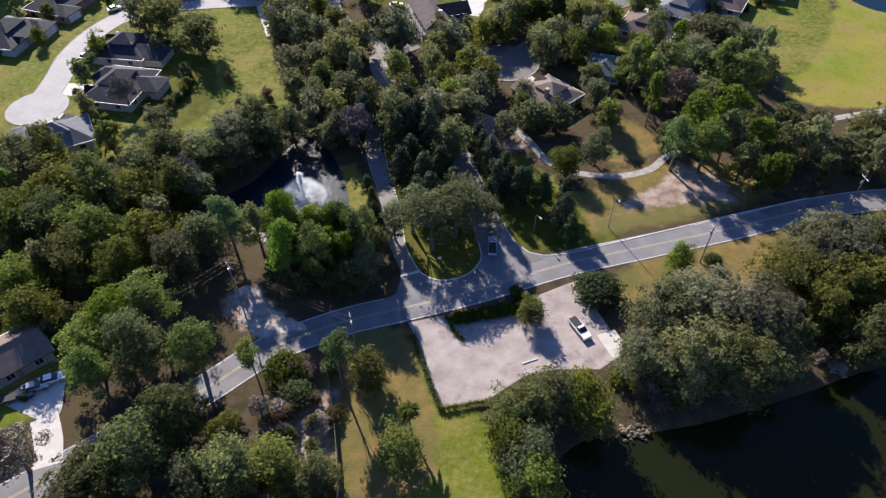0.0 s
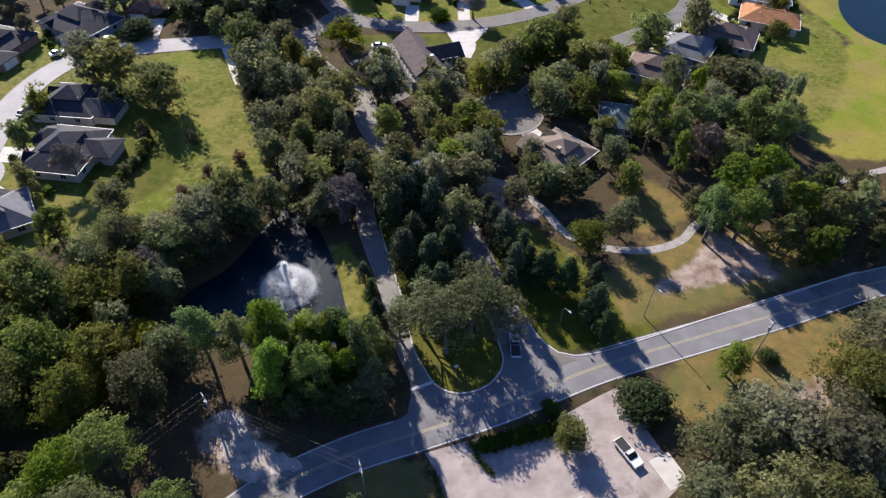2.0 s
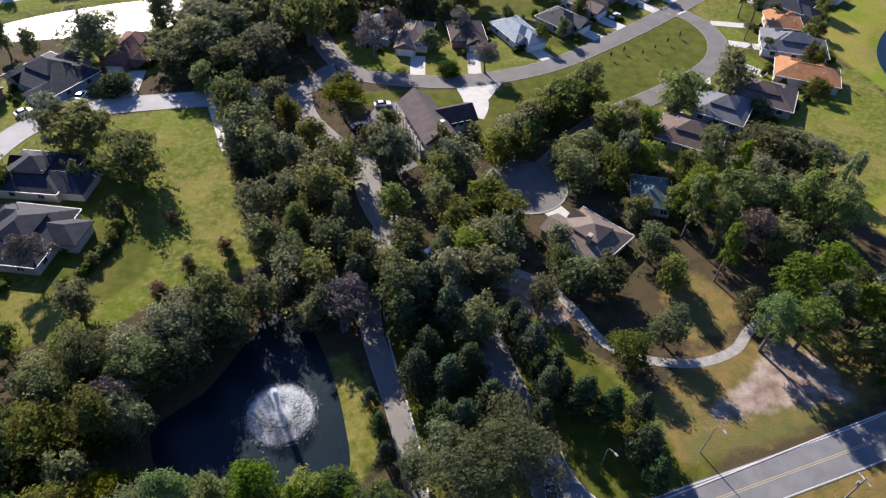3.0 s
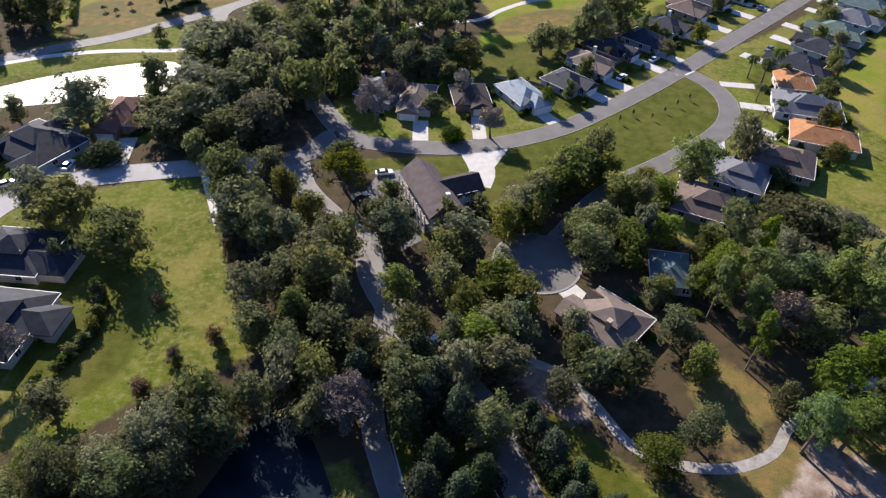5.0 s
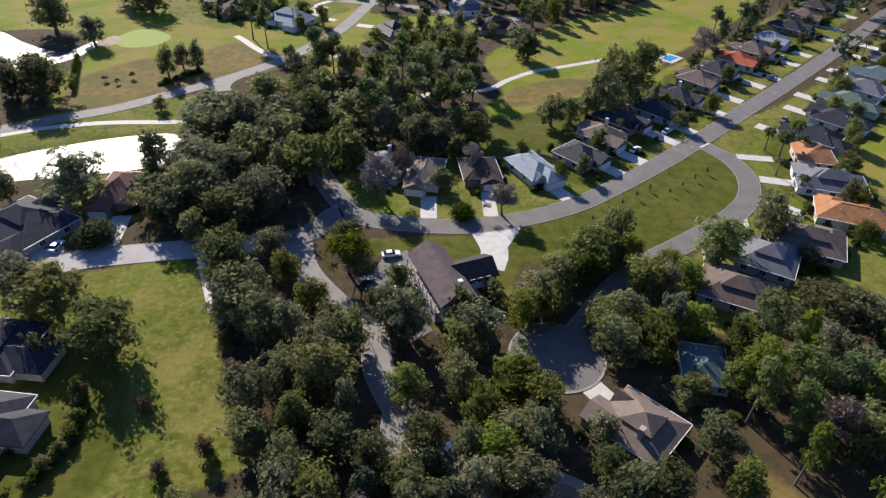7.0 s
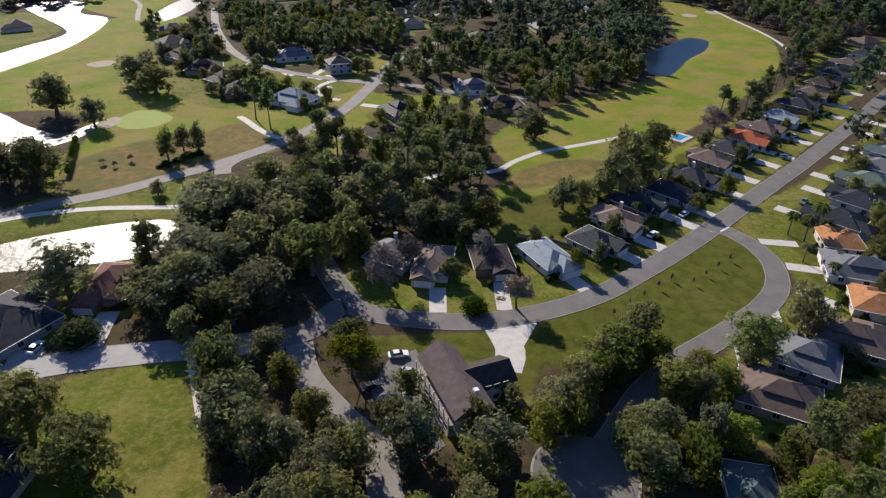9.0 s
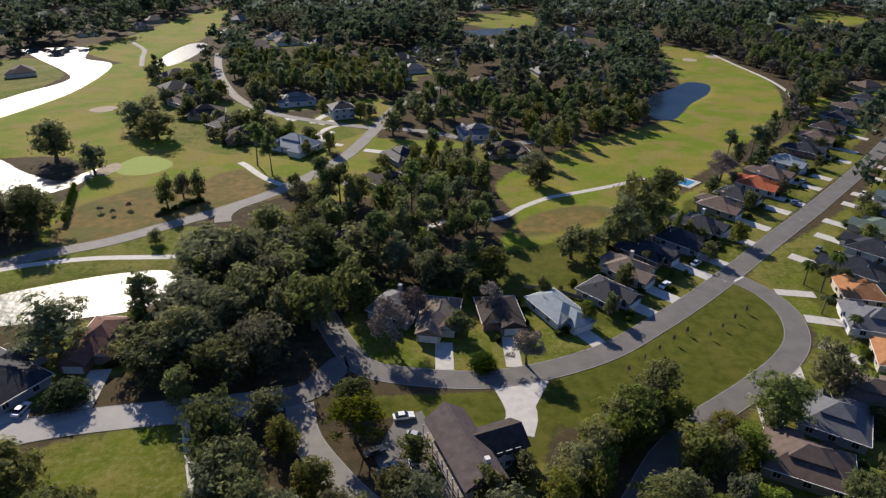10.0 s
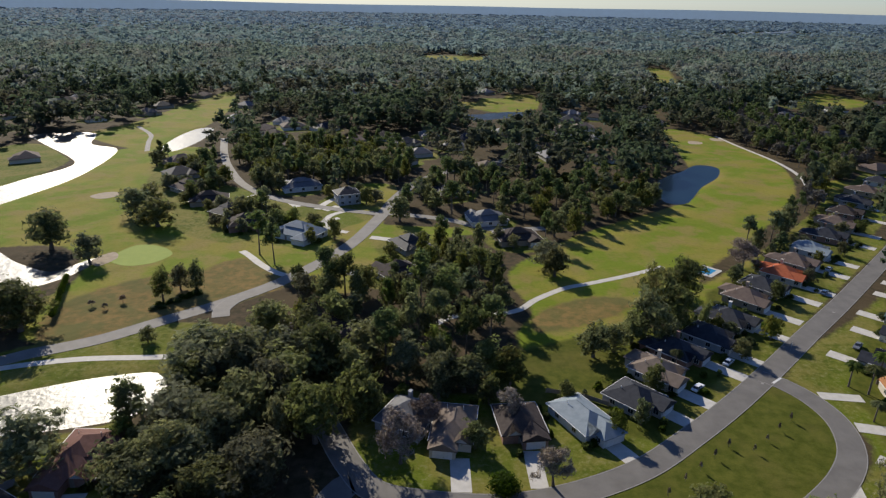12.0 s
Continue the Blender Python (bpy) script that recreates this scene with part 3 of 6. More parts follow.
def height_at(pts):
    """Flat land with gentle swells; beds of ponds and lakes sink below the water line."""
    z = np.zeros(len(pts))
    for o in SHORE.values():
        lo, hi = o.min(0) - 8, o.max(0) + 8
        near = ((pts > lo) & (pts < hi)).all(1)
        if near.any():
            d = inside(o, pts[near])
            z[near] = np.minimum(z[near], -0.45 - np.clip(d, -3, 8) * 0.15)
    return z


WATER_LEVEL = -0.45


def graded(lo, hi, step, reach, grow=1.16):
    core = list(np.arange(lo, hi + step / 2, step))
    s = step
    while core[-1] < reach:
        s *= grow
        core.append(min(core[-1] + s, reach))
    s = step
    while core[0] > -reach:
        s *= grow
        core.insert(0, max(core[0] - s, -reach))
    return np.array(core)


def build_ground():
    xs, ys = graded(-290, 250, 2.8, 4800), graded(10, 640, 2.8, 4800)
    gx, gy = np.meshgrid(xs, ys)
    pts = np.column_stack([gx.ravel(), gy.ravel()])
    nx, ny = len(xs), len(ys)
    i = (np.arange(ny - 1)[:, None] * nx + np.arange(nx - 1)).ravel()
    ob = from_arrays("ground", np.column_stack([pts, height_at(pts)]), np.stack([i, i + 1, i + nx + 1, i + nx], 1), GROUND, smooth=True)
    yards = [[(x + 15 * math.cos(a), y + 15 * math.sin(a)) for a in np.linspace(0, 6.28, 9)[:-1]] for x, y in HOUSE_SPOTS + FAR_HOMES if not (0 < x < 60 and 130 < y < 180)]
    for name, outlines, feather in (("lawn", LAWNS + yards, 2.5), ("dry", DRYS, 3.5), ("sand", SANDS, 3.0), ("field", FIELDS, 3.0), ("turf", TURFS + [q for q in yards if q[0][0] > 45 and q[0][1] > 230], 2.5)):
        layer = ob.data.attributes.new(name, "FLOAT", "POINT")
        layer.data.foreach_set("value", cover_at(pts, outlines, feather).astype(np.float32))
    return tagged(ob, "wide flat ground of lawn, straw grass and leaf litter", "ground", kind="structure")


def build_waters():
    for name, o in SHORE.items():
        side = side_of(np.concatenate([o[-1:], o, o[:1]]))[1:-1]
        sign = 1 if inside(o, np.array([o[0] + side[0] * 0.5]))[0] < 0 else -1
        grown = o + side * 2.5 * sign
        material = {"wooded_lake": LAKE_WATER, "fountain_pond": POND_WATER, "garden_lake": POND_WATER, "fairway_pond": POND_WATER, "far_pond": BREEZY_WATER}.get(name, BREEZY_WATER)
        ob = slab("water_" + name, grown, WATER_LEVEL, material, 0.3)
        tagged(ob, {"fountain_pond": "dark blue pond water with fountain ripples", "wooded_lake": "murky olive lake water shaded by shore trees"}.get(name, "still pond water mirroring the bright sky"), "water", kind="structure")


def build_roads():
    level = 0.05
    for name, (half, _, material, kerbs) in ROADS.items():
        line = ROAD_LINES[name]
        level += 0.006
        road = tagged(ribbon(name, line, -half, half, level, material, 0.25), {"main_road": "two-lane grey asphalt road with painted lines", "side_street": "pale sunlit residential street"}.get(name, "grey asphalt residential street"), "road", kind="structure")
        if kerbs:
            for a, b in ((-half - 0.22, -half), (half, half + 0.22)):
                ribbon("kerb", line, a, b, level + 0.02, KERB, 0.25, road, "pale concrete gutter kerb")
        if name == "main_road":
            for a in (-0.22, 0.10):
                ribbon("centre_line", line, a, a + 0.12, level + 0.004, PAINT_YELLOW, 0, road, "faded yellow centre line")
            for piece, a in ((line[line[:, 0] < -11], -half + 0.2), (line[line[:, 0] > 26], -half + 0.2), (line, half - 0.32)):
                ribbon("edge_line", piece, a, a + 0.12, level + 0.004, PAINT_WHITE, 0, road, "white edge line")
    for name, (half, _) in PATHS.items():
        tagged(ribbon(name, PATH_LINES[name], -half, half, 0.035, TRACK if name in ("cart_path", "wood_path", "bridge_path") else CONCRETE, 0.2), "pale concrete footpath through grass", "path", kind="structure")
    # stop line at the loop, manhole covers
    slab("stop_line", [(82.2, 264.4), (82.8, 264.0), (86.6, 266.6), (86.0, 267.0)], level + 0.01, PAINT_WHITE, 0.01, bpy.data.objects["cul_de_sac_street"], "white stop line")
    for x, y in ((79.5, 264.2), (62, 213.6), (1, 220.6), (128, 307)):
        ring = [(x + 0.45 * math.cos(a), y + 0.45 * math.sin(a)) for a in np.linspace(0, 2 * math.pi, 13)[:-1]]
        slab("manhole_cover", ring, level + 0.012, KERB, 0.02, bpy.data.objects["village_street"], "pale round manhole cover")
    # turning circle of the cul-de-sac, with its kerb
    circle = [(16.5 + 9.8 * math.cos(a), 173.5 + 9.8 * math.sin(a)) for a in np.linspace(0, 2 * math.pi, 41)[:-1]]
    disc = tagged(slab("turning_circle", circle, 0.115, STREET, 0.2), "round grey asphalt turning circle", "road", kind="structure")
    ring = np.array([(16.5 + 9.8 * math.cos(a), 173.5 + 9.8 * math.sin(a)) for a in np.linspace(1.35, 1.35 + 5.5, 50)])
    ribbon("kerb", ring, -0.1, 0.4, 0.15, KERB, 0.2, disc, "pale concrete kerb")
    end = [(-113.3 + 8.2 * math.cos(a), 149.5 + 8.2 * math.sin(a)) for a in np.linspace(0, 2 * math.pi, 41)[:-1]]
    tagged(slab("street_end", end, 0.118, PALE_STREET, 0.2), "pale round end of residential street", "road", kind="structure")
    # pale sand washed over the road's edge
    drift = smooth_line([(-44, 84), (-40.5, 86), (-36, 80.5), (-31, 77.6), (-27.5, 75.4), (-31, 74.6), (-35, 73.2), (-38.5, 74.6), (-41, 78.5)], 0.8, True)
    drift = drift + np.random.default_rng(6).normal(0, 0.28, drift.shape)
    tagged(slab("sand_verge", drift, 0.068, DRIFT, 0.1), "pale sand spilt over the road edge", "sand", kind="structure")
    # mouth of the estate entrance and gravel car park
    mouth = [(-15, 78), (2, 83), (20, 89), (27, 91.5), (25.7, 95.9), (20.2, 95.2), (17.4, 96.0), (15.4, 98.0), (13.7, 100.9), (12.8, 103.5), (6.6, 103.5), (0, 96), (-9, 99.5), (-12.3, 100), (-11.2, 97), (-10.5, 93), (-10.1, 88), (-10.8, 84.5), (-13, 82.4)]
    tagged(slab("entrance_apron", mouth, 0.058, ASPHALT, 0.2), "grey asphalt apron at the estate entrance", "road", kind="structure")
    # grassed island between the lanes, rounded towards the road, with its kerb
    island = smooth_line([(-9.6, 98.2), (-7.6, 93.2), (-5.6, 89.7), (-2.2, 88.0), (2.0, 88.6), (5.2, 90.9), (6.9, 94.3), (6.5, 98.5), (5.2, 105), (3.2, 112), (0.2, 120), (-4, 131), (-9, 139), (-16.6, 140), (-16.4, 131), (-14.4, 121.5), (-12.5, 114), (-10.8, 106)], 1.0, True)
    green = tagged(slab("traffic_island", island, 0.135, GROUND, 0.3), "shaded grass island between the entrance lanes", "lawn", kind="structure")
    for name in ("lawn", "dry", "sand", "field", "turf"):
        green.data.attributes.new(name, "FLOAT", "POINT").data.foreach_set("value", np.full(len(green.data.vertices), 1.0 if name in ("lawn", "turf") else 0.0, np.float32))
    ribbon("kerb", np.concatenate([island, island[:1]]), -0.14, 0.14, 0.17, CONCRETE, 0.3, green, "pale concrete kerb")
    ribbon("kerb", smooth_line([(12.4, 105), (12.9, 103), (13.7, 100.9), (15.4, 98.0), (17.4, 96.0), (20.2, 95.2), (25.7, 95.9), (38, 99.6), (60, 106.6), (84, 113.9)], 1.5), -0.12, 0.12, 0.13, CONCRETE, 0.3, bpy.data.objects["entrance_apron"], "pale concrete kerb")
    slab("stop_line", [(-10.2, 89.3), (-10.1, 88.7), (-5.9, 90.2), (-6.0, 90.8)], 0.139, PAINT_WHITE, 0.01, bpy.data.objects["entrance_apron"], "white stop line")
    lot = [(-8, 77), (-2, 78.6), (6, 80.5), (15, 82.5), (24, 87), (28, 88.6), (29, 82), (32, 74), (33, 70), (28, 66.5), (20, 66.5), (14, 65), (7, 60), (-1, 58.5), (-4.5, 66), (-6, 73)]
    tagged(slab("car_park", lot, 0.045, GRAVEL, 0.15), "worn pinkish gravel car park with tyre marks", "car park", kind="structure")
    slab("asphalt_patch", [(15.6, 96.6), (20.6, 94.2), (16.4, 92.6)], 0.075, STREET, 0.02, bpy.data.objects["entrance_apron"], "newer dark asphalt patch")
    slab("wheel_stop", [(13.8, 67.5), (16.7, 68.6), (16.6, 68.9), (13.7, 67.8)], 0.19, CONCRETE, 0.15, bpy.data.objects["car_park"], "white concrete wheel stop")
    slab("loading_pad", [(28.6, 74.2), (32.3, 75.6), (34.4, 70.5), (30.8, 69)], 0.09, CONCRETE, 0.15, bpy.data.objects["car_park"], "white concrete pad")
    for name, outline, material, label in (
        ("putting_green", [(-136, 362), (-128, 354), (-118, 356), (-113, 366), (-121, 375), (-131, 376)], GREEN, "bright mown putting green"),
        ("bunker_near", [(-137, 353.5), (-133, 362), (-137, 368.5), (-142, 360)], SAND, "sand bunker beside the green"),
        ("bunker_far", [(-181, 449), (-174, 444), (-168, 448), (-169, 456), (-176, 456)], SAND, "sand bunker on the fairway"),
        ("bunker_end", [(198, 590), (206, 588), (210, 596), (202, 600)], SAND, "small sand bunker by the far green"),
        ("bunker_side", [(222, 602), (230, 600), (231, 608), (224, 612)], SAND, "small sand bunker by the far green"),
    ):
        tagged(slab(name, smooth_line(outline, 2.0, True), 0.03 if material is GREEN else 0.05, material, 0.1), label, "golf course", kind="structure")


# ---- trees ----
def sphere_dirs(rng, n, floor=-0.5):
    d = rng.normal(size=(n * 3, 3))
    d /= np.linalg.norm(d, axis=1)[:, None]
    return d[d[:, 2] > floor][:n]


ICO = None


def ico_unit():
    global ICO
    if ICO is None:
        bm = bmesh.new()
        bmesh.ops.create_icosphere(bm, subdivisions=1, radius=1)
        ICO = np.array([v.co[:] for v in bm.verts]), np.array([[v.index for v in f.verts] for f in bm.faces])
        bm.free()
    return ICO


def sprays(rng, lobes, n, size, slim=0.6, floor=-0.5, deep=0.75):
    """Leaf sprays: small bent rhombs scattered over the lobes' shells. Returns vertices and triangles."""
    c, r = np.array([l[0] for l in lobes]), np.array([l[1] for l in lobes])
    pick = rng.choice(len(lobes), n, p=r ** 2 / (r ** 2).sum())
    d = sphere_dirs(rng, n, floor)
    n = len(d)
    pick = pick[:n]
    p = c[pick] + d * (r[pick] * rng.uniform(deep, 1.38, n))[:, None] * (1, 1, 0.85)
    whole = p - p.mean(0)
    whole /= np.linalg.norm(whole, axis=1)[:, None] + 1e-9
    nrm = d * 0.55 + whole * 0.55 + rng.normal(size=(n, 3)) * 0.45
    nrm /= np.linalg.norm(nrm, axis=1)[:, None]
    t = np.cross(nrm, rng.normal(size=(n, 3)))
    t /= np.linalg.norm(t, axis=1)[:, None] + 1e-9
    b = np.cross(nrm, t)
    a = (size * rng.uniform(0.6, 1.4, n))[:, None]
    verts = np.stack([p - t * a - b * a * slim * 0.6, p + t * a - b * a * slim * 0.2, p + b * a * slim + nrm * a * 0.3], 1).reshape(-1, 3)
    return verts, np.arange(3 * n).reshape(-1, 3)


def octahedron():
    v = np.array([(1, 0, 0), (-1, 0, 0), (0, 1, 0), (0, -1, 0), (0, 0, 1), (0, 0, -1)], float)
    return v, np.array([(0, 2, 4), (2, 1, 4), (1, 3, 4), (3, 0, 4), (2, 0, 5), (1, 2, 5), (3, 1, 5), (0, 3, 5)])


def cores(rng, lobes, share=0.66, solid=None):
    v, f = solid or octahedron()
    verts, faces = [], []
    for k, (c, r) in enumerate(lobes):
        verts.append(np.array(c) + v * (1, 1, 0.85) * r * share * rng.uniform(0.85, 1.12, (len(v), 1)))
        faces.append(f + k * len(v))
    return np.concatenate(verts), np.concatenate(faces)


def merged(*meshes):
    base, vs, fs = 0, [], []
    for v, f in meshes:
        vs.append(v)
        fs.append(f + base)
        base += len(v)
    return np.concatenate(vs), np.concatenate(fs)


def crown_lobes(rng, kind):
    """Lobes of a crown for a tree 13 m high and 5 m in radius (pine 16 m)."""
    lobes = []
    if kind in ("oak", "broad"):
        # limbs spread from the trunk, each with its own clump of sprays and gaps between
        limbs, flat = (11, 4.8) if kind == "oak" else (12, 6.0)
        for k in range(limbs):
            a, q = k * 2.4 + rng.uniform(-0.5, 0.5), math.sqrt((k + 0.4) / limbs) * rng.uniform(0.78, 1.1)
            cx, cy, cz = 3.7 * q * math.cos(a), 3.7 * q * math.sin(a), 11.3 - flat * q * q + rng.uniform(-1.5, 0.9)
            spread = rng.uniform(0.85, 1.3)
            for _ in range(4):
                lobes.append(((cx + rng.normal(0, 0.8) * spread, cy + rng.normal(0, 0.8) * spread, cz + rng.normal(-0.4, 0.7) * spread), rng.uniform(0.65, 1.4) * spread))
        for k in range(8):
            a = k * 0.785 + rng.uniform(-0.3, 0.3)
            lobes.append(((3.0 * math.cos(a), 3.0 * math.sin(a), rng.uniform(2.0, 5.0)), rng.uniform(1.3, 2.0)))
        for z in (3.6, 5.4, 7.2, 9.0):
            lobes.append(((rng.uniform(-0.6, 0.6), rng.uniform(-0.6, 0.6), z), 2.6))
    elif kind == "umbrella":
        for k in range(34):
            a, q = k * 2.4 + rng.uniform(-0.5, 0.5), math.sqrt((k + 0.5) / 34) * rng.uniform(0.85, 1.15)
            lobes.append(((4.4 * q * math.cos(a), 4.4 * q * math.sin(a), 11.6 - 3.4 * q * q + rng.uniform(-1.2, 0.8)), rng.uniform(0.6, 1.35)))
    elif kind == "pine":
        for k in range(38):
            a, h = k * 2.4 + rng.uniform(-0.4, 0.4), rng.uniform(0, 1)
            q = rng.uniform(0.3, 1) * (4.4 - 2.4 * h)
            lobes.append(((q * math.cos(a), q * math.sin(a), 5.6 + 9.4 * h), rng.uniform(0.6, 1.4)))
        lobes.append(((0, 0, 15.0), 1.0))
    elif kind == "tall_pine":
        for k in range(16):
            a, h = rng.uniform(0, 6.28), rng.uniform(0, 1)
            q = rng.uniform(0.3, 1) * (3.8 - 2.2 * h)
            lobes.append(((q * math.cos(a), q * math.sin(a), 8.6 + 6.4 * h), rng.uniform(1.0, 1.7)))
    elif kind == "magnolia":
        for k in range(20):
            h = (k + 0.5) / 20
            a, q = k * 2.4, 3.5 * (1 - h) ** 0.75 * rng.uniform(0.75, 1.05)
            lobes.append(((q * math.cos(a), q * math.sin(a), 2.0 + 10.0 * h), rng.uniform(1.1, 1.6) * (1.2 - 0.45 * h)))
    elif kind == "shrub":
        for k in range(12):
            a, q = k * 2.4, math.sqrt((k + 0.5) / 12)
            lobes.append(((3.4 * q * math.cos(a), 3.4 * q * math.sin(a), 9.6 - 6.0 * q * q + rng.uniform(-0.5, 0.5)), rng.uniform(1.9, 2.6)))
        for k in range(7):
            a = k * 0.9
            lobes.append(((3.3 * math.cos(a), 3.3 * math.sin(a), 2.6), rng.uniform(1.7, 2.2)))
    elif kind == "bare":
        for k in range(26):
            a, q = k * 2.4 + rng.uniform(-0.4, 0.4), math.sqrt((k + 0.5) / 26) * rng.uniform(0.7, 1.15)
            lobes.append(((4.0 * q * math.cos(a), 4.0 * q * math.sin(a), 11.0 - 5.5 * q * q + rng.uniform(-2.2, 1.2)), rng.uniform(0.7, 1.5)))
    return lobes


TREE_KINDS = {  # kind: leaf, sprays, size, slim, height, trunk radius, name, label, category
    "oak": ("oak", 3500, 0.40, 0.75, 13, 0.42, "oak_tree", "spreading grey-green live oak tree", "tree"),
    "umbrella": ("oak", 2300, 0.32, 0.75, 13, 0.36, "live_oak", "high spreading grey-green live oak with bare limbs", "tree"),
    "broad": ("broad", 3500, 0.40, 0.75, 13, 0.32, "broadleaf_tree", "green broadleaf tree with a rounded crown", "tree"),
    "pine": ("pine", 3400, 0.40, 0.6, 16, 0.26, "pine_tree", "bright green pine tree with clumped needles", "tree"),
    "tall_pine": ("tall_pine", 2400, 0.42, 0.6, 16, 0.24, "tall_pine", "tall pine tree with a bare trunk", "tree"),
    "magnolia": ("magnolia", 3200, 0.34, 0.75, 13, 0.26, "magnolia_tree", "dark glossy conical magnolia tree", "tree"),
    "shrub": ("shrub", 3200, 0.5, 0.75, 13, 0.5, "round_bush", "dense rounded evergreen bush", "bush"),
    "bare": ("twig", 3600, 0.5, 0.10, 13, 0.30, "bare_tree", "leafless grey winter tree with fine twigs", "tree"),
    "lime": ("lime", 3200, 0.36, 0.6, 13, 0.26, "yellow_tree", "yellow-green tree with thin foliage", "tree"),
    "rust": ("rust", 3600, 0.34, 0.7, 13, 0.26, "rust_tree", "rust-brown shrubby tree on the lawn", "tree"),
}
TREE_MODELS = {}


def tree_model(kind, variant, lean=1.0):
    """Trunk and crown meshes of one kind, built once each."""
    key = (kind, variant, lean)
    if key in TREE_MODELS:
        return TREE_MODELS[key]
    leaf, count, size, slim, height, trunk_r, *_ = TREE_KINDS[kind]
    size *= 0.92
    rng = np.random.default_rng(100 * len(TREE_MODELS) + 7)
    lobes = crown_lobes(rng, {"lime": "bare", "rust": "broad"}.get(kind, kind))
    if lean > 2.0:
        lobes = [(c, r * 0.72) for c, r in lobes + crown_lobes(rng, kind)] if kind in ("oak", "broad") else lobes
    leaves = sprays(rng, lobes, int(count * lean), size / math.sqrt(lean), slim, floor=-0.55, deep=0.3 if kind in ("bare", "lime") else 0.4)
    if kind in ("bare", "lime", "umbrella"):
        v, f = leaves
    else:
        v, f = merged(leaves, cores(rng, lobes[-12:] + lobes[:-12:3], 0.52))
    crown = bpy.data.meshes.new("crown")
    crown.from_pydata(v.tolist(), [], f.tolist())
    crown.materials.append(LEAF[leaf])
    bm = bmesh.new()
    top = height * (0.86 if kind in ("pine", "tall_pine", "magnolia") else 0.4)
    sway = rng.uniform(-0.25, 0.25, 2)
    tube(bm, [(0, 0, -0.3), (sway[0], sway[1], top * 0.5), (sway[0] * 1.5, sway[1] * 1.5, top)], [trunk_r * 1.4, trunk_r * 0.8, trunk_r * 0.3], 6)
    for c, r in lobes[::4]:
        z0 = max(1.2, c[2] * 0.55)
        tube(bm, [(sway[0], sway[1], z0), (c[0] * 0.5, c[1] * 0.5, z0 + (c[2] - z0) * 0.65), c], [trunk_r * 0.42, trunk_r * 0.28, trunk_r * 0.1], 3)
    trunk = bpy.data.meshes.new("trunk")
    bm.to_mesh(trunk)
    bm.free()
    trunk.materials.append(BARK)
    TREE_MODELS[key] = crown, trunk
    return crown, trunk


plant_rng = random.Random(5)
PLANTED = []


def plant(kind, x, y, h, r, lean=1.0, group=""):
    if lean == 1.0 and kind not in ("shrub", "bare"):
        lean = (2.2 if r > 5.6 else 1.3) if y < 128 else 0.6 if y < 235 else 0.4 if y < 330 else 0.27
    variant = plant_rng.randrange((5 if kind in ("oak", "broad", "pine") else 3) if lean <= 1.5 else 3)
    crown, trunk = tree_model(kind, variant, lean)
    leaf, _, _, _, height, _, name, label, category = TREE_KINDS[kind]
    z = float(height_at(np.array([[x, y]]))[0])
    t = thing(name, x, y, max(z, -1.0), plant_rng.uniform(0, 360), label, category, group)
    wide = plant_rng.uniform(0.80, 1.25)
    t.scale = (r / 4.9 * wide, r / 4.9 / wide, h / height * plant_rng.uniform(0.86, 1.2))
    for part_name, me in (("trunk", trunk), ("crown", crown)):
        ob = new(part_name, me)
        ob.parent = t
    PLANTED.append((x, y, r))


PALM_MODEL = {}


def palm(x, y, h, r):
    if not PALM_MODEL:
        rng = np.random.default_rng(9)
        verts, faces = [], []
        for k in range(34):
            a, rise = k * 2.4, rng.uniform(-0.25, 0.9)
            side = np.array([-math.sin(a), math.cos(a), 0])
            for s in range(7):
                t = s / 6
                q = 2.3 * t
                p = np.array([q * math.cos(a), q * math.sin(a), 8 + rise * 1.6 * t - 1.9 * t * t])
                w = 0.42 * math.sin(math.pi * min(1, t * 0.85 + 0.12))
                verts += [p - side * w - (0, 0, w * 0.5), p, p + side * w - (0, 0, w * 0.5)]
                if s:
                    b = len(verts) - 6
                    faces += [[b, b + 1, b + 4, b + 3], [b + 1, b + 2, b + 5, b + 4]]
        me = bpy.data.meshes.new("fronds")
        me.from_pydata([tuple(v) for v in verts], [], faces)
        me.materials.append(LEAF["palm"])
        bm = bmesh.new()
        tube(bm, [(0, 0, -0.2), (0.05, 0, 2.5), (0.12, 0.05, 5.5), (0.05, 0, 8)], [0.26, 0.2, 0.18, 0.22], 8)
        tm = bpy.data.meshes.new("trunk")
        bm.to_mesh(tm)
        bm.free()
        tm.materials.append(BARK)
        PALM_MODEL["m"] = me, tm
    t = thing("palm_tree", x, y, 0, plant_rng.uniform(0, 360), "cabbage palm with arching green fronds", "palm")
    t.scale = (r / 2.2, r / 2.2, h / 8.5)
    for n, me in (("fronds", PALM_MODEL["m"][0]), ("trunk", PALM_MODEL["m"][1])):
        new(n, me).parent = t


def hedge(points, height, width, label="clipped dark green hedge"):
    line = smooth_line(points, 0.7)
    rng = np.random.default_rng(len(line))
    lobes = [((x + rng.uniform(-0.15, 0.15), y + rng.uniform(-0.15, 0.15), height * 0.55), width * rng.uniform(0.5, 0.62)) for x, y in line]
    v, f = merged(sprays(rng, lobes, 46 * len(lobes), 0.16, 0.6, -0.6), cores(rng, lobes, 0.9))
    v[:, 2] *= np.clip(height / (height * 0.55 + width * 0.5), 0.3, 1.5)
    tagged(from_arrays("hedge", v, f, LEAF["shrub"]), label, "hedge")


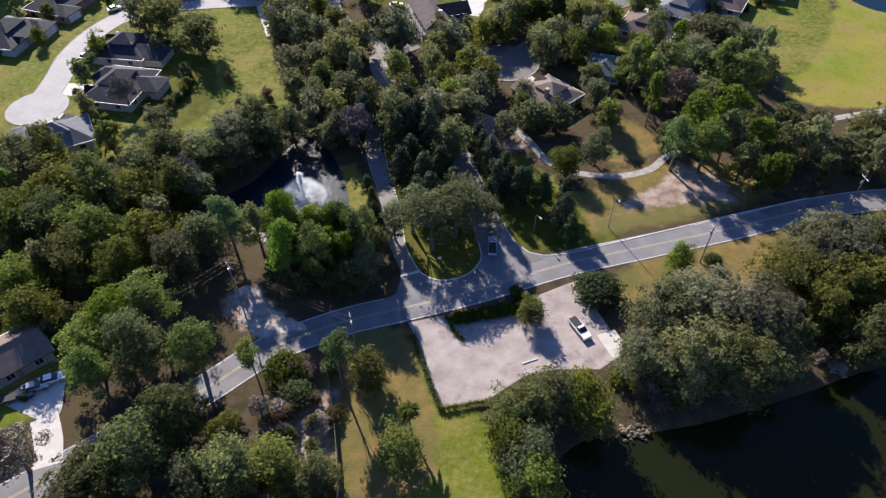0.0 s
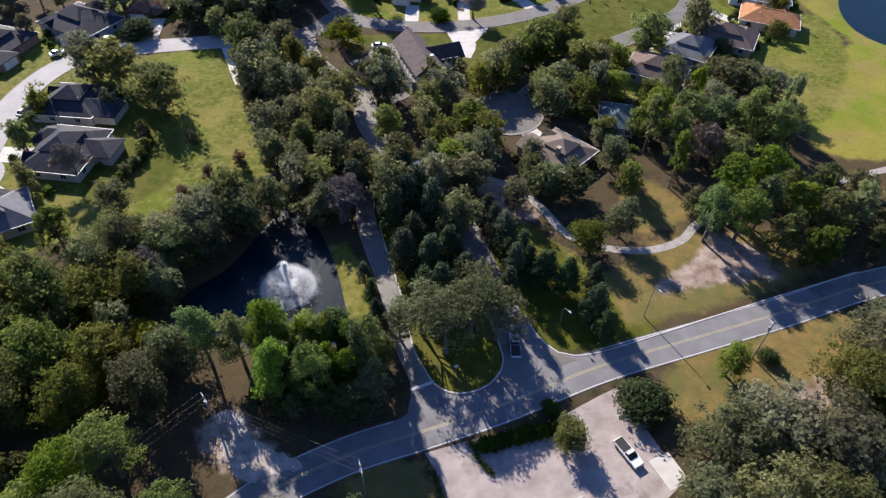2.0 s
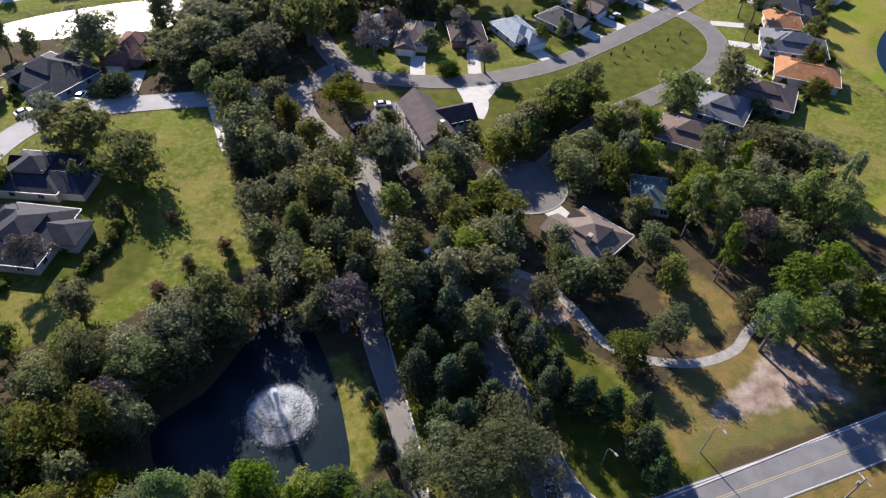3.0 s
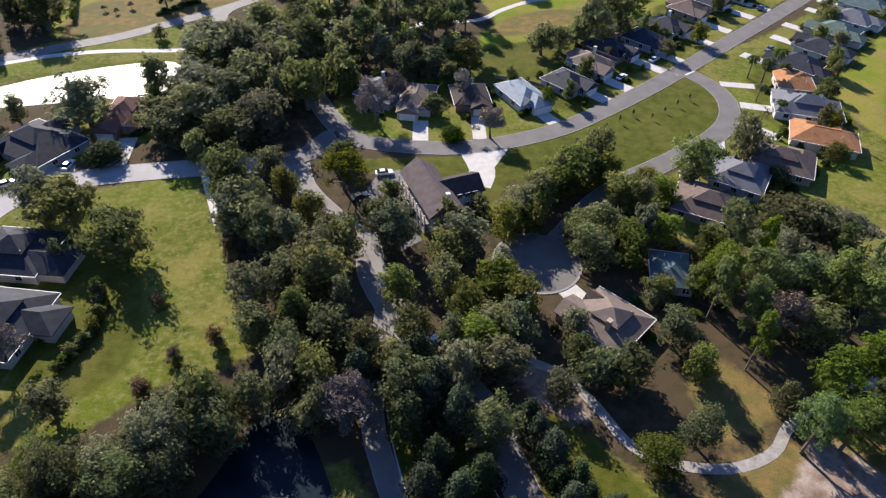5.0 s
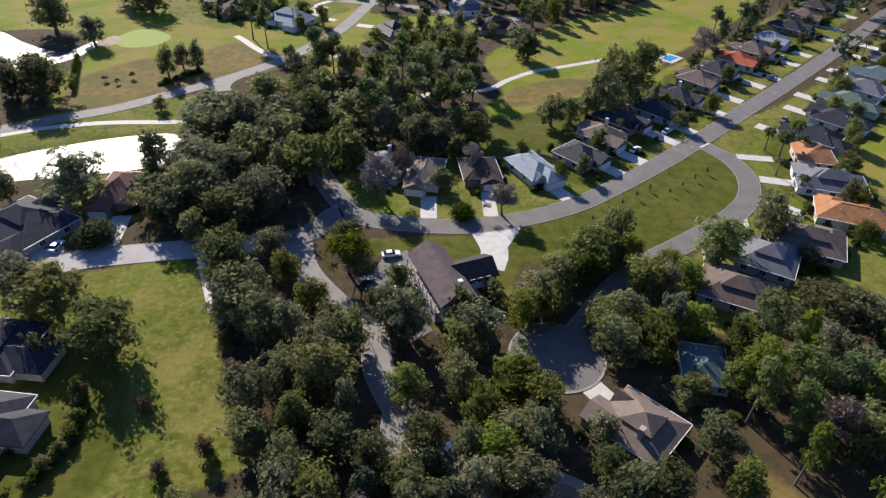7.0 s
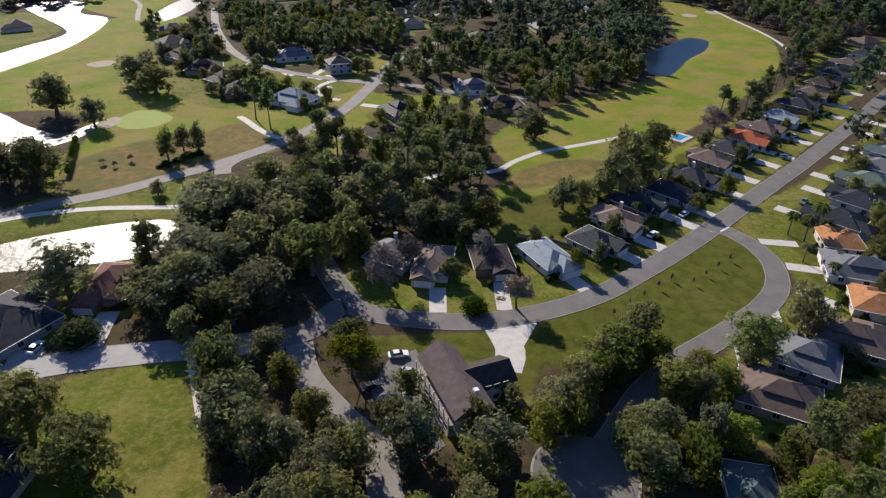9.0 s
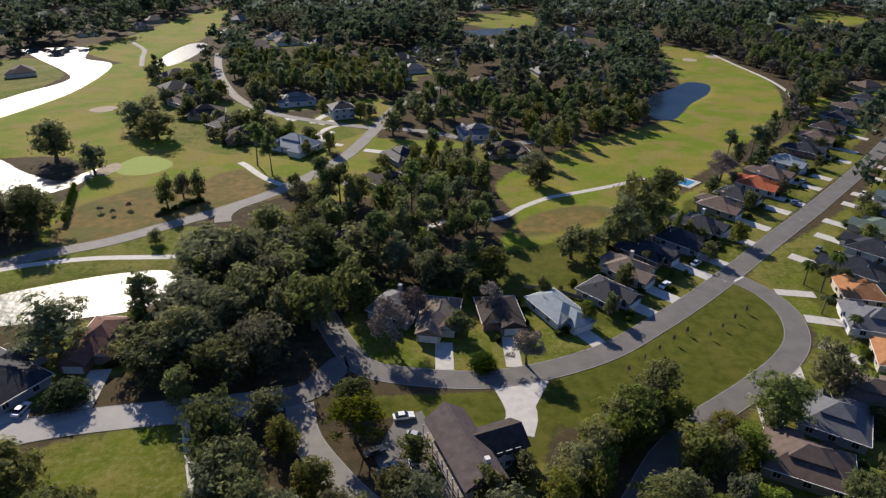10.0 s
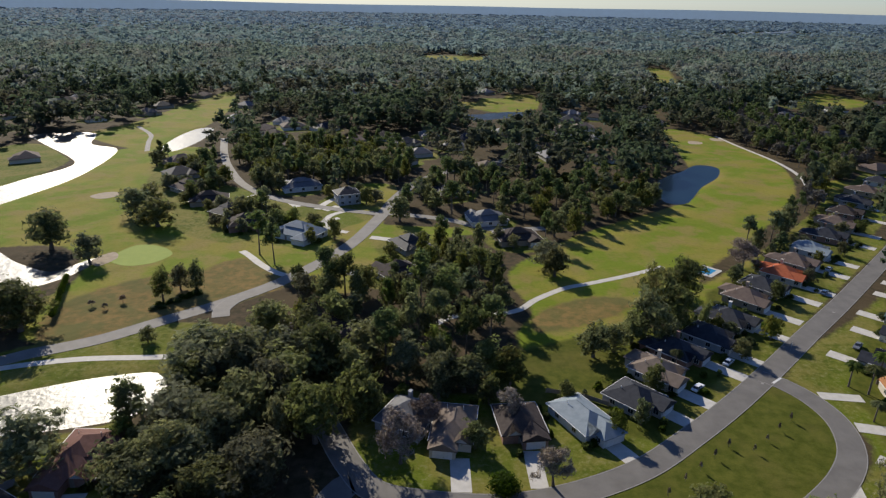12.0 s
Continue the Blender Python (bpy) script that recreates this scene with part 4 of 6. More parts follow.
# ---- houses ----
def hip(bm, w, d, z, slope, over=0.5, cx=0.0, cy=0.0, gable=False, thick=0.22):
    """A hipped (or gabled) roof over w x d with its ridge along the longer side."""
    W, D = w / 2 + over, d / 2 + over
    rise = min(W, D) * slope
    low = z - over * slope
    if W >= D:
        k = W if gable else W - D
        ridge = [(-k, 0), (k, 0)]
    else:
        k = D if gable else D - W
        ridge = [(0, -k), (0, k)]
    e = [bm.verts.new((cx + x, cy + y, low)) for x, y in ((-W, -D), (W, -D), (W, D), (-W, D))]
    u = [bm.verts.new((cx + x, cy + y, low - thick)) for x, y in ((-W, -D), (W, -D), (W, D), (-W, D))]
    r = [bm.verts.new((cx + x, cy + y, low + rise)) for x, y in ridge]
    if W >= D:
        faces = [(e[0], e[1], r[1], r[0]), (e[2], e[3], r[0], r[1]), (e[1], e[2], r[1]), (e[3], e[0], r[0])]
    else:
        faces = [(e[1], e[2], r[1], r[0]), (e[3], e[0], r[0], r[1]), (e[0], e[1], r[0]), (e[2], e[3], r[1])]
    for f in faces:
        bm.faces.new(f)
    for i in range(4):
        j = (i + 1) % 4
        bm.faces.new((e[j], e[i], u[i], u[j]))
    bm.faces.new(u[::-1])


WINDOW_MESH = {}


def window(parent, x, y, z, turn, w=1.4, h=1.3):
    key = (w, h)
    if key not in WINDOW_MESH:
        bm = bmesh.new()
        for a in ((-w / 2 - 0.08, -h / 2 - 0.08, w / 2 + 0.08, -h / 2), (-w / 2 - 0.08, h / 2, w / 2 + 0.08, h / 2 + 0.08), (-w / 2 - 0.08, -h / 2, -w / 2, h / 2), (w / 2, -h / 2, w / 2 + 0.08, h / 2), (-0.03, -h / 2, 0.03, h / 2)):
            box(bm, a[0], -0.09, a[1], a[2], 0.02, a[3])
        f = part("window", bm, WHITE_PAINT)
        bm = bmesh.new()
        box(bm, -w / 2, -0.05, -h / 2, w / 2, 0.02, h / 2)
        g = part("pane", bm, GLASS)
        WINDOW_MESH[key] = f.data, g.data
        bpy.data.objects.remove(f)
        bpy.data.objects.remove(g)
    f = new("window", WINDOW_MESH[key][0])
    f.parent, f.matrix_basis = parent, pose(x, y, z, 0, 0, turn)
    g = new("pane", WINDOW_MESH[key][1])
    g.parent = f


def house(x, y, turn, w, d, roof, wall, label, storeys=1, wing=(4.5, 6.5, 1), slope=0.50, gable=False, back=None, far=False, chimney=False, group=""):
    """A house with its front to local -y: main block, garage wing (side offset, width, side), roof, openings."""
    h = 2.9 * storeys + 0.1
    t = thing("house", x, y, 0, turn, label, "house", group)
    walls, tiles = bmesh.new(), bmesh.new()
    box(walls, -w / 2, -d / 2, -0.2, w / 2, d / 2, h)
    hip(tiles, w, d, h, slope, gable=gable)
    if gable:
        W, D = w / 2, d / 2
        for s in (-1, 1):
            tri = [(s * W, -D, h), (s * W, D, h), (s * W, 0, h + D * slope)] if w >= d else [(-W, s * D, h), (W, s * D, h), (0, s * D, h + W * slope)]
            walls.faces.new([walls.verts.new(p) for p in tri])
    if wing:
        off, ww, s = wing
        depth = d * 0.26
        cx, cy = s * (w / 2 - ww / 2 - 0.2), -d / 2 - depth / 2 + 0.6
        ell = bmesh.new()
        box(ell, cx - ww / 2, cy - depth / 2, -0.2, cx + ww / 2, cy + depth / 2, 2.9)
        part("wing_wall", ell, WALL[wall], t)
        ell = bmesh.new()
        front_gable = ww < 6.4
        hip(ell, ww, depth + d * 0.5, 2.9, slope, cx=cx, cy=cy + d * 0.25, gable=front_gable)
        part("wing_roof", ell, ROOF[roof], t)
        if front_gable:
            ell = bmesh.new()
            edge = cy - depth / 2 + 0.06
            face = ell.faces.new([ell.verts.new(p) for p in ((cx - ww / 2, edge, 2.85), (cx + ww / 2, edge, 2.85), (cx, edge, 2.8 + ww / 2 * slope))])
            bmesh.ops.solidify(ell, geom=[face], thickness=0.12)
            part("wing_gable", ell, WALL[wall], t)
    if back:
        bw, bd, bx = back
        ell = bmesh.new()
        by = d / 2 + bd / 2 - 0.6
        box(ell, bx - bw / 2, by - bd / 2, -0.2, bx + bw / 2, by + bd / 2, 2.9)
        part("rear_wall", ell, WALL[wall], t)
        ell = bmesh.new()
        hip(ell, bw, bd + d * 0.45, 2.9, slope, cx=bx, cy=by - d * 0.22)
        part("rear_roof", ell, ROOF[roof], t)
    part("wall", walls, WALL[wall], t)
    top = part("roof", tiles, ROOF[roof], t)
    if far:
        return t
    # raised middle of the larger roofs
    if w >= 12 and d >= 11 and storeys == 1 and not gable:
        uw, ud = w * 0.46, d * 0.46
        uz = h + (min(w, d) / 2 - min(uw, ud) / 2) * slope + 0.55
        bm = bmesh.new()
        box(bm, -uw / 2, -ud / 2, uz - 1.2, uw / 2, ud / 2, uz)
        part("upper_wall", bm, WALL[wall], t)
        bm = bmesh.new()
        hip(bm, uw, ud, uz, slope * 1.15, over=0.4)
        part("upper_roof", bm, ROOF[roof], t)
    # small front gable with a white face
    if w > 8 and d > 8:
        gx, gw = (-(wing[2] if wing else 1)) * w * 0.24, 3.6
        gh = gw / 2 * 0.75
        gz = h - 0.1
        bm = bmesh.new()
        deep = gh / slope + 0.6
        a = [bm.verts.new((gx + sx * (gw / 2 + 0.3), yy, gz - 0.2)) for yy in (-d / 2 - 0.9, -d / 2 + deep) for sx in (-1, 1)]
        r = [bm.verts.new((gx, yy, gz + gh)) for yy in (-d / 2 - 0.9, -d / 2 + deep)]
        bm.faces.new((a[0], r[0], r[1], a[2]))
        bm.faces.new((r[0], a[1], a[3], r[1]))
        bmesh.ops.solidify(bm, geom=bm.faces[:], thickness=0.16)
        part("gable_roof", bm, ROOF[roof], t)
        bm = bmesh.new()
        tri = [bm.verts.new(p) for p in ((gx - gw / 2, -d / 2 - 0.6, gz - 0.1), (gx + gw / 2, -d / 2 - 0.6, gz - 0.1), (gx, -d / 2 - 0.6, gz + gh - 0.15))]
        face = bm.faces.new(tri)
        bmesh.ops.solidify(bm, geom=[face], thickness=0.12)
        part("gable_face", bm, WHITE_PAINT, t, "white painted gable")
    # ridge cap, vents, chimney
    bm = bmesh.new()
    k = abs(w - d) / 2 if not gable else max(w, d) / 2
    rz = h - 0.5 * slope + (min(w, d) / 2 + 0.5) * slope
    if w >= d:
        box(bm, -k, -0.14, rz - 0.05, k, 0.14, rz + 0.06)
    else:
        box(bm, -0.14, -k, rz - 0.05, 0.14, k, rz + 0.06)
    part("ridge_cap", bm, ROOF[roof], top)
    low = h - 0.5 * slope
    for a in ((-w / 2 - 0.62, -d / 2 - 0.5, -w / 2 - 0.48, d / 2 + 0.5), (w / 2 + 0.48, -d / 2 - 0.5, w / 2 + 0.62, d / 2 + 0.5), (-w / 2 - 0.5, d / 2 + 0.48, w / 2 + 0.5, d / 2 + 0.62)):
        bm = bmesh.new()
        box(bm, a[0], a[1], low - 0.16, a[2], a[3], low + 0.02)
        part("gutter", bm, WHITE_PAINT, top, "white eaves gutter")
    for vx in (-0.22, 0.2):
        bm = bmesh.new()
        tube(bm, [(w * vx, d * 0.22, h + 0.4), (w * vx, d * 0.22, h + (d / 2 - d * 0.22) * slope + 0.5)], [0.09, 0.09], 8)
        part("vent_pipe", bm, WHITE_PAINT, top, "white vent pipe")
    if chimney:
        bm = bmesh.new()
        box(bm, w * 0.3 - 0.5, d * 0.12 - 0.4, h, w * 0.3 + 0.5, d * 0.12 + 0.4, rz + 0.7)
        box(bm, w * 0.3 - 0.6, d * 0.12 - 0.5, rz + 0.7, w * 0.3 + 0.6, d * 0.12 + 0.5, rz + 0.85)
        part("chimney", bm, WALL[wall], t)
    # openings
    for lvl in range(storeys):
        z = 1.5 + 2.9 * lvl
        for i in range(3):
            window(t, -w / 2 + w * (i + 0.5) / 3, d / 2, z, 180)
            if not (wing and lvl == 0):
                window(t, -w / 2 + w * (i + 0.5) / 3, -d / 2, z, 0)
        for yy in (-d / 5, d / 4):
            window(t, w / 2, yy, z, 90)
            window(t, -w / 2, yy, z, -90)
    bm = bmesh.new()
    fx = (-wing[2] if wing else 1) * w * 0.1
    box(bm, fx - 0.5, -d / 2 - 0.06, 0, fx + 0.5, -d / 2 + 0.02, 2.1)
    part("front_door", bm, WOOD, t, "dark panelled front door")
    if wing:
        bm = bmesh.new()
        gy = cy - depth / 2
        for i in range(4):
            box(bm, cx - 2.3, gy - 0.05, 0.05 + i * 0.54, cx + 2.3, gy + 0.02, 0.55 + i * 0.54)
        part("garage_door", bm, WHITE_PAINT, t, "white panelled garage door")
        window(t, cx - ww / 2 + 0.0, cy, 1.5, -90)
    return t


def driveway(points, width, label="pale concrete driveway"):
    ob = ribbon("driveway", smooth_line(points, 2.0), -width / 2, width / 2, 0.048 + 0.0015 * (len(bpy.data.objects) % 9), CONCRETE, 0.15)
    return tagged(ob, label, "driveway", kind="structure")


# ---- vehicles ----
def car_model(colour, pickup=False):
    L, W = (5.6, 1.95) if pickup else (4.7, 1.82)
    t = new("pickup_truck" if pickup else "car")
    bm = bmesh.new()
    prof = [(-L / 2, 0.45), (-L / 2, 0.85), (-L / 2 + 0.12, 0.98), (-L * 0.18, 1.02), (L * 0.2, 0.98), (L / 2 - 0.15, 0.84), (L / 2, 0.65), (L / 2 - 0.02, 0.38), (-L / 2, 0.38)]
    rings = [[bm.verts.new((x, s * W / 2 * (0.94 if abs(x) > L * 0.45 else 1), z)) for x, z in prof] for s in (-1, 1)]
    for i in range(len(prof)):
        j = (i + 1) % len(prof)
        bm.faces.new((rings[0][i], rings[0][j], rings[1][j], rings[1][i]))
    bm.faces.new(rings[0][::-1])
    bm.faces.new(rings[1])
    part("body", bm, CAR_PAINT[colour], t)
    x0, x1 = (-0.2, L * 0.24) if pickup else (-L * 0.4, L * 0.22)
    bm = bmesh.new()
    a = [(x0, 0.98), (x0 + (0.25 if pickup else 0.7), 1.5), (x1 - 0.85, 1.5), (x1, 0.96)]
    rings = [[bm.verts.new((x, s * (W / 2 - (0.12 if z < 1.2 else 0.26)), z)) for x, z in a] for s in (-1, 1)]
    for i in range(3):
        bm.faces.new((rings[0][i], rings[0][i + 1], rings[1][i + 1], rings[1][i]))
    bm.faces.new(rings[0][::-1])
    bm.faces.new(rings[1])
    part("cabin_glass", bm, GLASS, t, "dark window glass")
    bm = bmesh.new()
    box(bm, a[1][0] - 0.02, -W / 2 + 0.27, 1.49, a[2][0] + 0.02, W / 2 - 0.27, 1.55, bevel=0.02)
    part("roof", bm, CAR_PAINT[colour], t)
    if pickup:
        bm = bmesh.new()
        box(bm, -L / 2 + 0.12, -W / 2 + 0.12, 1.0, -0.3, W / 2 - 0.12, 1.045)
        part("load_bed", bm, RUBBER, t, "dark open load bed")
    bm = bmesh.new()
    tube(bm, [(0, -0.11, 0), (0, 0.11, 0)], [0.34, 0.34], 12)
    tyre = part("tyre", bm, RUBBER, t)
    bm = bmesh.new()
    tube(bm, [(0, -0.12, 0), (0, 0.12, 0)], [0.2, 0.2], 8)
    rim = part("rim", bm, GREY_METAL, tyre)
    spots = [(sx * L * 0.31, sy * (W / 2 - 0.1), 0.34) for sx in (-1, 1) for sy in (-1, 1)]
    tyre.location = spots[0]
    for s in spots[1:]:
        k = shared("tyre", tyre, t, Matrix.Translation(s))
        shared("rim", rim, k, Matrix())
    for s in (-1, 1):
        bm = bmesh.new()
        box(bm, L / 2 - 0.1, s * W * 0.36 - 0.17, 0.62, L / 2 - 0.005, s * W * 0.36 + 0.17, 0.76, bevel=0.03)
        part("headlight", bm, GREY_METAL, t)
    return t


CAR_MODELS = {}


def car(x, y, turn, colour, pickup=False, label=""):
    key = (colour, pickup)
    label = label or f"{colour} {'pickup truck' if pickup else 'car'} parked on the pavement"
    m = pose(x, y, 0.09, 0, 0, turn)
    if key not in CAR_MODELS:
        CAR_MODELS[key] = car_model(colour, pickup)
        CAR_MODELS[key].matrix_basis = m
        return tagged(CAR_MODELS[key], label, "truck" if pickup else "car")
    return tagged(copy_thing(CAR_MODELS[key], m), label, "truck" if pickup else "car")


# ---- houses and their drives: x, y, turn, width, depth, roof, wall ----
NORTH_ROW = [(41, 255, "charcoal", "grey"), (52, 268, "tan", "cream"), (62, 279, "charcoal", "brick"), (76, 288, "charcoal", "grey"), (88, 299, "charcoal", "white"), (102, 315, "brown", "tan"), (113, 325, "charcoal", "cream"), (127, 336, "red", "cream"), (139, 348, "brown", "tan"), (154, 362, "pale_blue", "white"), (172, 379, "charcoal", "brick"), (188, 396, "brown", "tan"), (203, 413, "dark_brown", "brick"), (222, 432, "charcoal", "grey"), (242, 452, "brown", "tan"), (264, 472, "charcoal", "white")]
SOUTH_ROW = [(123, 268, "charcoal", "grey"), (137, 280, "charcoal", "white"), (151, 295, "green", "cream"), (164, 307, "grey", "white"), (178, 320, "teal", "white"), (193, 334, "grey", "tan"), (210, 350, "brown", "tan"), (228, 366, "charcoal", "cream"), (247, 384, "grey", "white")]
LOOSE = [
    (-110, 222, -32, 20, 15, "charcoal", "grey", "large house with a dark charcoal hipped roof", dict(wing=(0, 7, 1), back=(8, 5, -3))),
    (-91, 238, -4, 12, 16, "maroon", "brick", "house with a reddish brown hipped roof", dict(wing=(0, 6, -1))),
    (-97, 178, -98, 14, 15, "charcoal", "cream", "long house with a dark slate-coloured roof", dict(wing=(0, 6.5, 1), back=(8, 6, 2))),
    (-92, 157, -100, 17, 14, "charcoal", "cream", "house with a dark roof and white trim", dict(wing=(0, 6.5, -1), back=(7, 5, -2))),
    (-101, 133, -150, 18, 12, "grey", "cream", "house with a pale grey hipped roof", dict(wing=(0, 6.5, 1))),
    (-137, 186, 80, 18, 14, "charcoal", "grey", "house with a dark hipped roof", dict(wing=(0, 6.5, 1))),
    (-130, 208, 70, 18, 14, "charcoal", "brick", "house with a dark hipped roof", dict(wing=(0, 6.5, -1))),
    (27.6, 153.4, 223, 12, 12.5, "tan", "tan", "tan-roofed house at the cul-de-sac", dict(wing=(0, 6, 1), chimney=True, slope=0.42)),
    (45, 167.5, -14, 8.5, 10.5, "teal", "grey", "small house with a teal metal roof", dict(wing=None, slope=0.5)),
    (62, 190.5, 150, 16, 11.5, "brown", "tan", "brown-roofed house among trees", dict(wing=(0, 6.5, 1))),
    (75, 202.5, 145, 13, 12, "grey", "grey", "grey-roofed house by the loop street", dict(wing=(0, 6.5, -1))),
    (89, 209.5, 150, 17, 11.5, "brown", "tan", "brown-roofed house with a chimney", dict(wing=(0, 6.5, -1), chimney=True)),
    (107.5, 221, 155, 17.5, 10.5, "orange", "cream", "long house with an orange tiled roof", dict(wing=(0, 6.5, 1), slope=0.45)),
    (111, 238, 160, 19, 12, "grey", "white", "house with a light grey roof", dict(wing=(0, 6.5, 1))),
    (114.5, 253.5, 165, 11, 9.5, "orange", "cream", "house with an orange tiled roof and palms", dict(wing=(0, 6, 1), slope=0.45)),
    (-8, 246, -11, 9.5, 14.5, "tan", "cream", "tan-roofed house facing the street", dict(wing=(0, 6, -1))),
    (8, 247, 4, 10.5, 12, "dark_brown", "brick", "dark brown house behind bare trees", dict(wing=(0, 6, 1))),
    (-19, 250, 60, 12, 12, "grey", "grey", "grey-roofed house with a white chimney", dict(wing=None, chimney=True)),
    (24, 248.4, 25, 9.5, 14.5, "pale_blue", "white", "house with a pale blue-grey roof", dict(wing=(0, 6.5, 1))),
    (-37, 286, 20, 17, 14, "dark_brown", "tan", "brown-roofed house with a screened patio", dict(wing=(0, 6.5, 1))),
    (-47, 297, 200, 20, 12, "dark_brown", "brick", "dark-roofed house under trees", dict(wing=(0, 6.5, 1))),
    (-22, 342, 215, 15, 11, "dark_brown", "tan", "brown house by the fairway", dict(wing=(0, 6, 1))),
    (-65, 387, -30, 20, 14, "pale_blue", "white", "house with a bright pale roof", dict(wing=(0, 6.5, 1))),
    (-48, 438, -160, 11.5, 10, "charcoal", "grey", "two-storey grey house with a dark roof", dict(wing=None, storeys=2)),
    (-90, 400, 20, 18, 13, "dark_brown", "brick", "brown-roofed house by the golf course", dict(wing=(0, 6.5, 1))),
    (-102, 417, 52, 15, 12, "charcoal", "brick", "dark-roofed house by the golf course", dict(wing=(0, 6.5, 1))),
    (-117, 437, 12, 18, 12, "dark_brown", "tan", "brown-roofed house by the golf course", dict(wing=(0, 6.5, 1))),
    (-134, 460, 48, 14, 14, "brown", "tan", "brown-roofed house by the golf course", dict(wing=(0, 6.5, 1))),
    (-148, 490, 40, 16, 13, "charcoal", "grey", "dark-roofed house by the small pond", dict(wing=(0, 6.5, 1))),
    (-156, 520, 40, 18, 14, "brown", "tan", "brown-roofed house by the small pond", dict(wing=(0, 6.5, 1))),
    (-75, 463, 200, 20, 12, "grey", "white", "long grey-roofed house beside the woods", dict(wing=(0, 6.5, 1))),
    (-17, 371, 30, 12, 15, "charcoal", "grey", "grey-roofed house by the parkway", dict(wing=(0, 6, 1))),
    (20, 405, 190, 17, 12, "grey", "white", "grey-roofed house at the branch street", dict(wing=(0, 6, 1))),
    (30, 379, 10, 18, 12, "dark_brown", "tan", "brown-roofed house by the fairway", dict(wing=(0, 6, 1))),
    (6, 450, 200, 16, 12, "charcoal", "brick", "dark-roofed house under pines", dict(wing=(0, 6, 1))),
    (-82.5, 66.5, 42, 15, 9, "tan", "tan", "tan-roofed gabled house by the parked cars", dict(wing=None, gable=True)),
]
HOUSE_SPOTS = [(x, y) for x, y, *_ in NORTH_ROW + SOUTH_ROW] + [h[:2] for h in LOOSE] + [(-4, 196)]
line_points = np.concatenate([l for l in ROAD_LINES.values()])
path_points = np.concatenate([l for l in PATH_LINES.values()])
house_points = np.array(HOUSE_SPOTS)


def is_clear(pts, road=6.5, path=3.5, home=11.0, shore=1.0):
    ok = np.ones(len(pts), bool)
    for known, gap in ((line_points, road), (path_points, path), (house_points, home)):
        for k in range(0, len(pts), 2000):
            d = ((pts[k : k + 2000, None] - known[None]) ** 2).sum(2).min(1)
            ok[k : k + 2000] &= d > gap * gap
    for o in SHORE.values():
        lo, hi = o.min(0) - shore, o.max(0) + shore
        near = ok & ((pts > lo) & (pts < hi)).all(1)
        if near.any():
            ok[near] = inside(o, pts[near]) < -shore
    return ok


home_rng = random.Random(17)
FAR_HOMES = []
for cx, cy, n, spread in ((-20, 545, 14, 70), (60, 560, 16, 70), (-90, 610, 14, 80), (90, 640, 12, 60), (-330, 520, 14, 90), (-330, 680, 14, 110), (-250, 760, 10, 90), (20, 900, 10, 120), (330, 640, 10, 90), (420, 760, 14, 80), (320, 470, 12, 60), (170, 700, 10, 60)):
    for _ in range(n):
        p = (cx + home_rng.uniform(-spread, spread), cy + home_rng.uniform(-spread * 0.8, spread * 0.8))
        if all((p[0] - q[0]) ** 2 + (p[1] - q[1]) ** 2 > 24 ** 2 for q in FAR_HOMES) and cover_at(np.array([p]), FIELDS)[0] < 0.1 and is_clear(np.array([p]), 12, 5, 20, 8)[0]:
            FAR_HOMES.append(p)
build_ground()
build_waters()
build_roads()
ROW_NOTES = {"charcoal": "dark charcoal", "brown": "brown", "tan": "tan", "red": "red tiled", "pale_blue": "pale blue", "grey": "light grey", "green": "dull green", "teal": "teal", "dark_brown": "dark brown", "orange": "orange tiled", "maroon": "maroon"}
row_rng = random.Random(3)
for i, (x, y, roof, wall) in enumerate(NORTH_ROW):
    side = 1 if i % 2 == 0 else -1
    house(x - 1.0, y + 1.1, 41 + row_rng.uniform(-3, 3), 10.8, 12.0, roof, wall, f"village house with a {ROW_NOTES[roof]} roof", wing=(0, 6.2, side), chimney=i % 3 != 0, group="houses along the village street", back=(6, 4, -side * 2) if i % 3 else None)
    u = np.array([math.sin(radians(41)), -math.cos(radians(41))])
    v = np.array([math.cos(radians(41)), math.sin(radians(41))])
    c = np.array([x, y]) + v * side * 2.6
    driveway([c + u * 5.5, c + u * 12, c + u * 18.4], 4.6)
for i, (x, y, roof, wall) in enumerate(SOUTH_ROW):
    side = 1 if i % 2 == 0 else -1
    house(x, y, 221, 11.6, 14, roof, wall, f"village house with a {ROW_NOTES[roof]} roof", wing=(0, 6.2, side), group="houses along the village street", back=(6, 4, side * 2))
    u = np.array([-math.sin(radians(41)), math.cos(radians(41))])
    v = np.array([-math.cos(radians(41)), -math.sin(radians(41))])
    c = np.array([x, y]) + v * side * 2.6
    driveway([c + u * 8, c + u * 13, c + u * 18.6], 4.6)
for x, y, turn, w, d, roof, wall, label, more in LOOSE:
    house(x, y, turn, w, d, roof, wall, label, far=y > 475, **more)
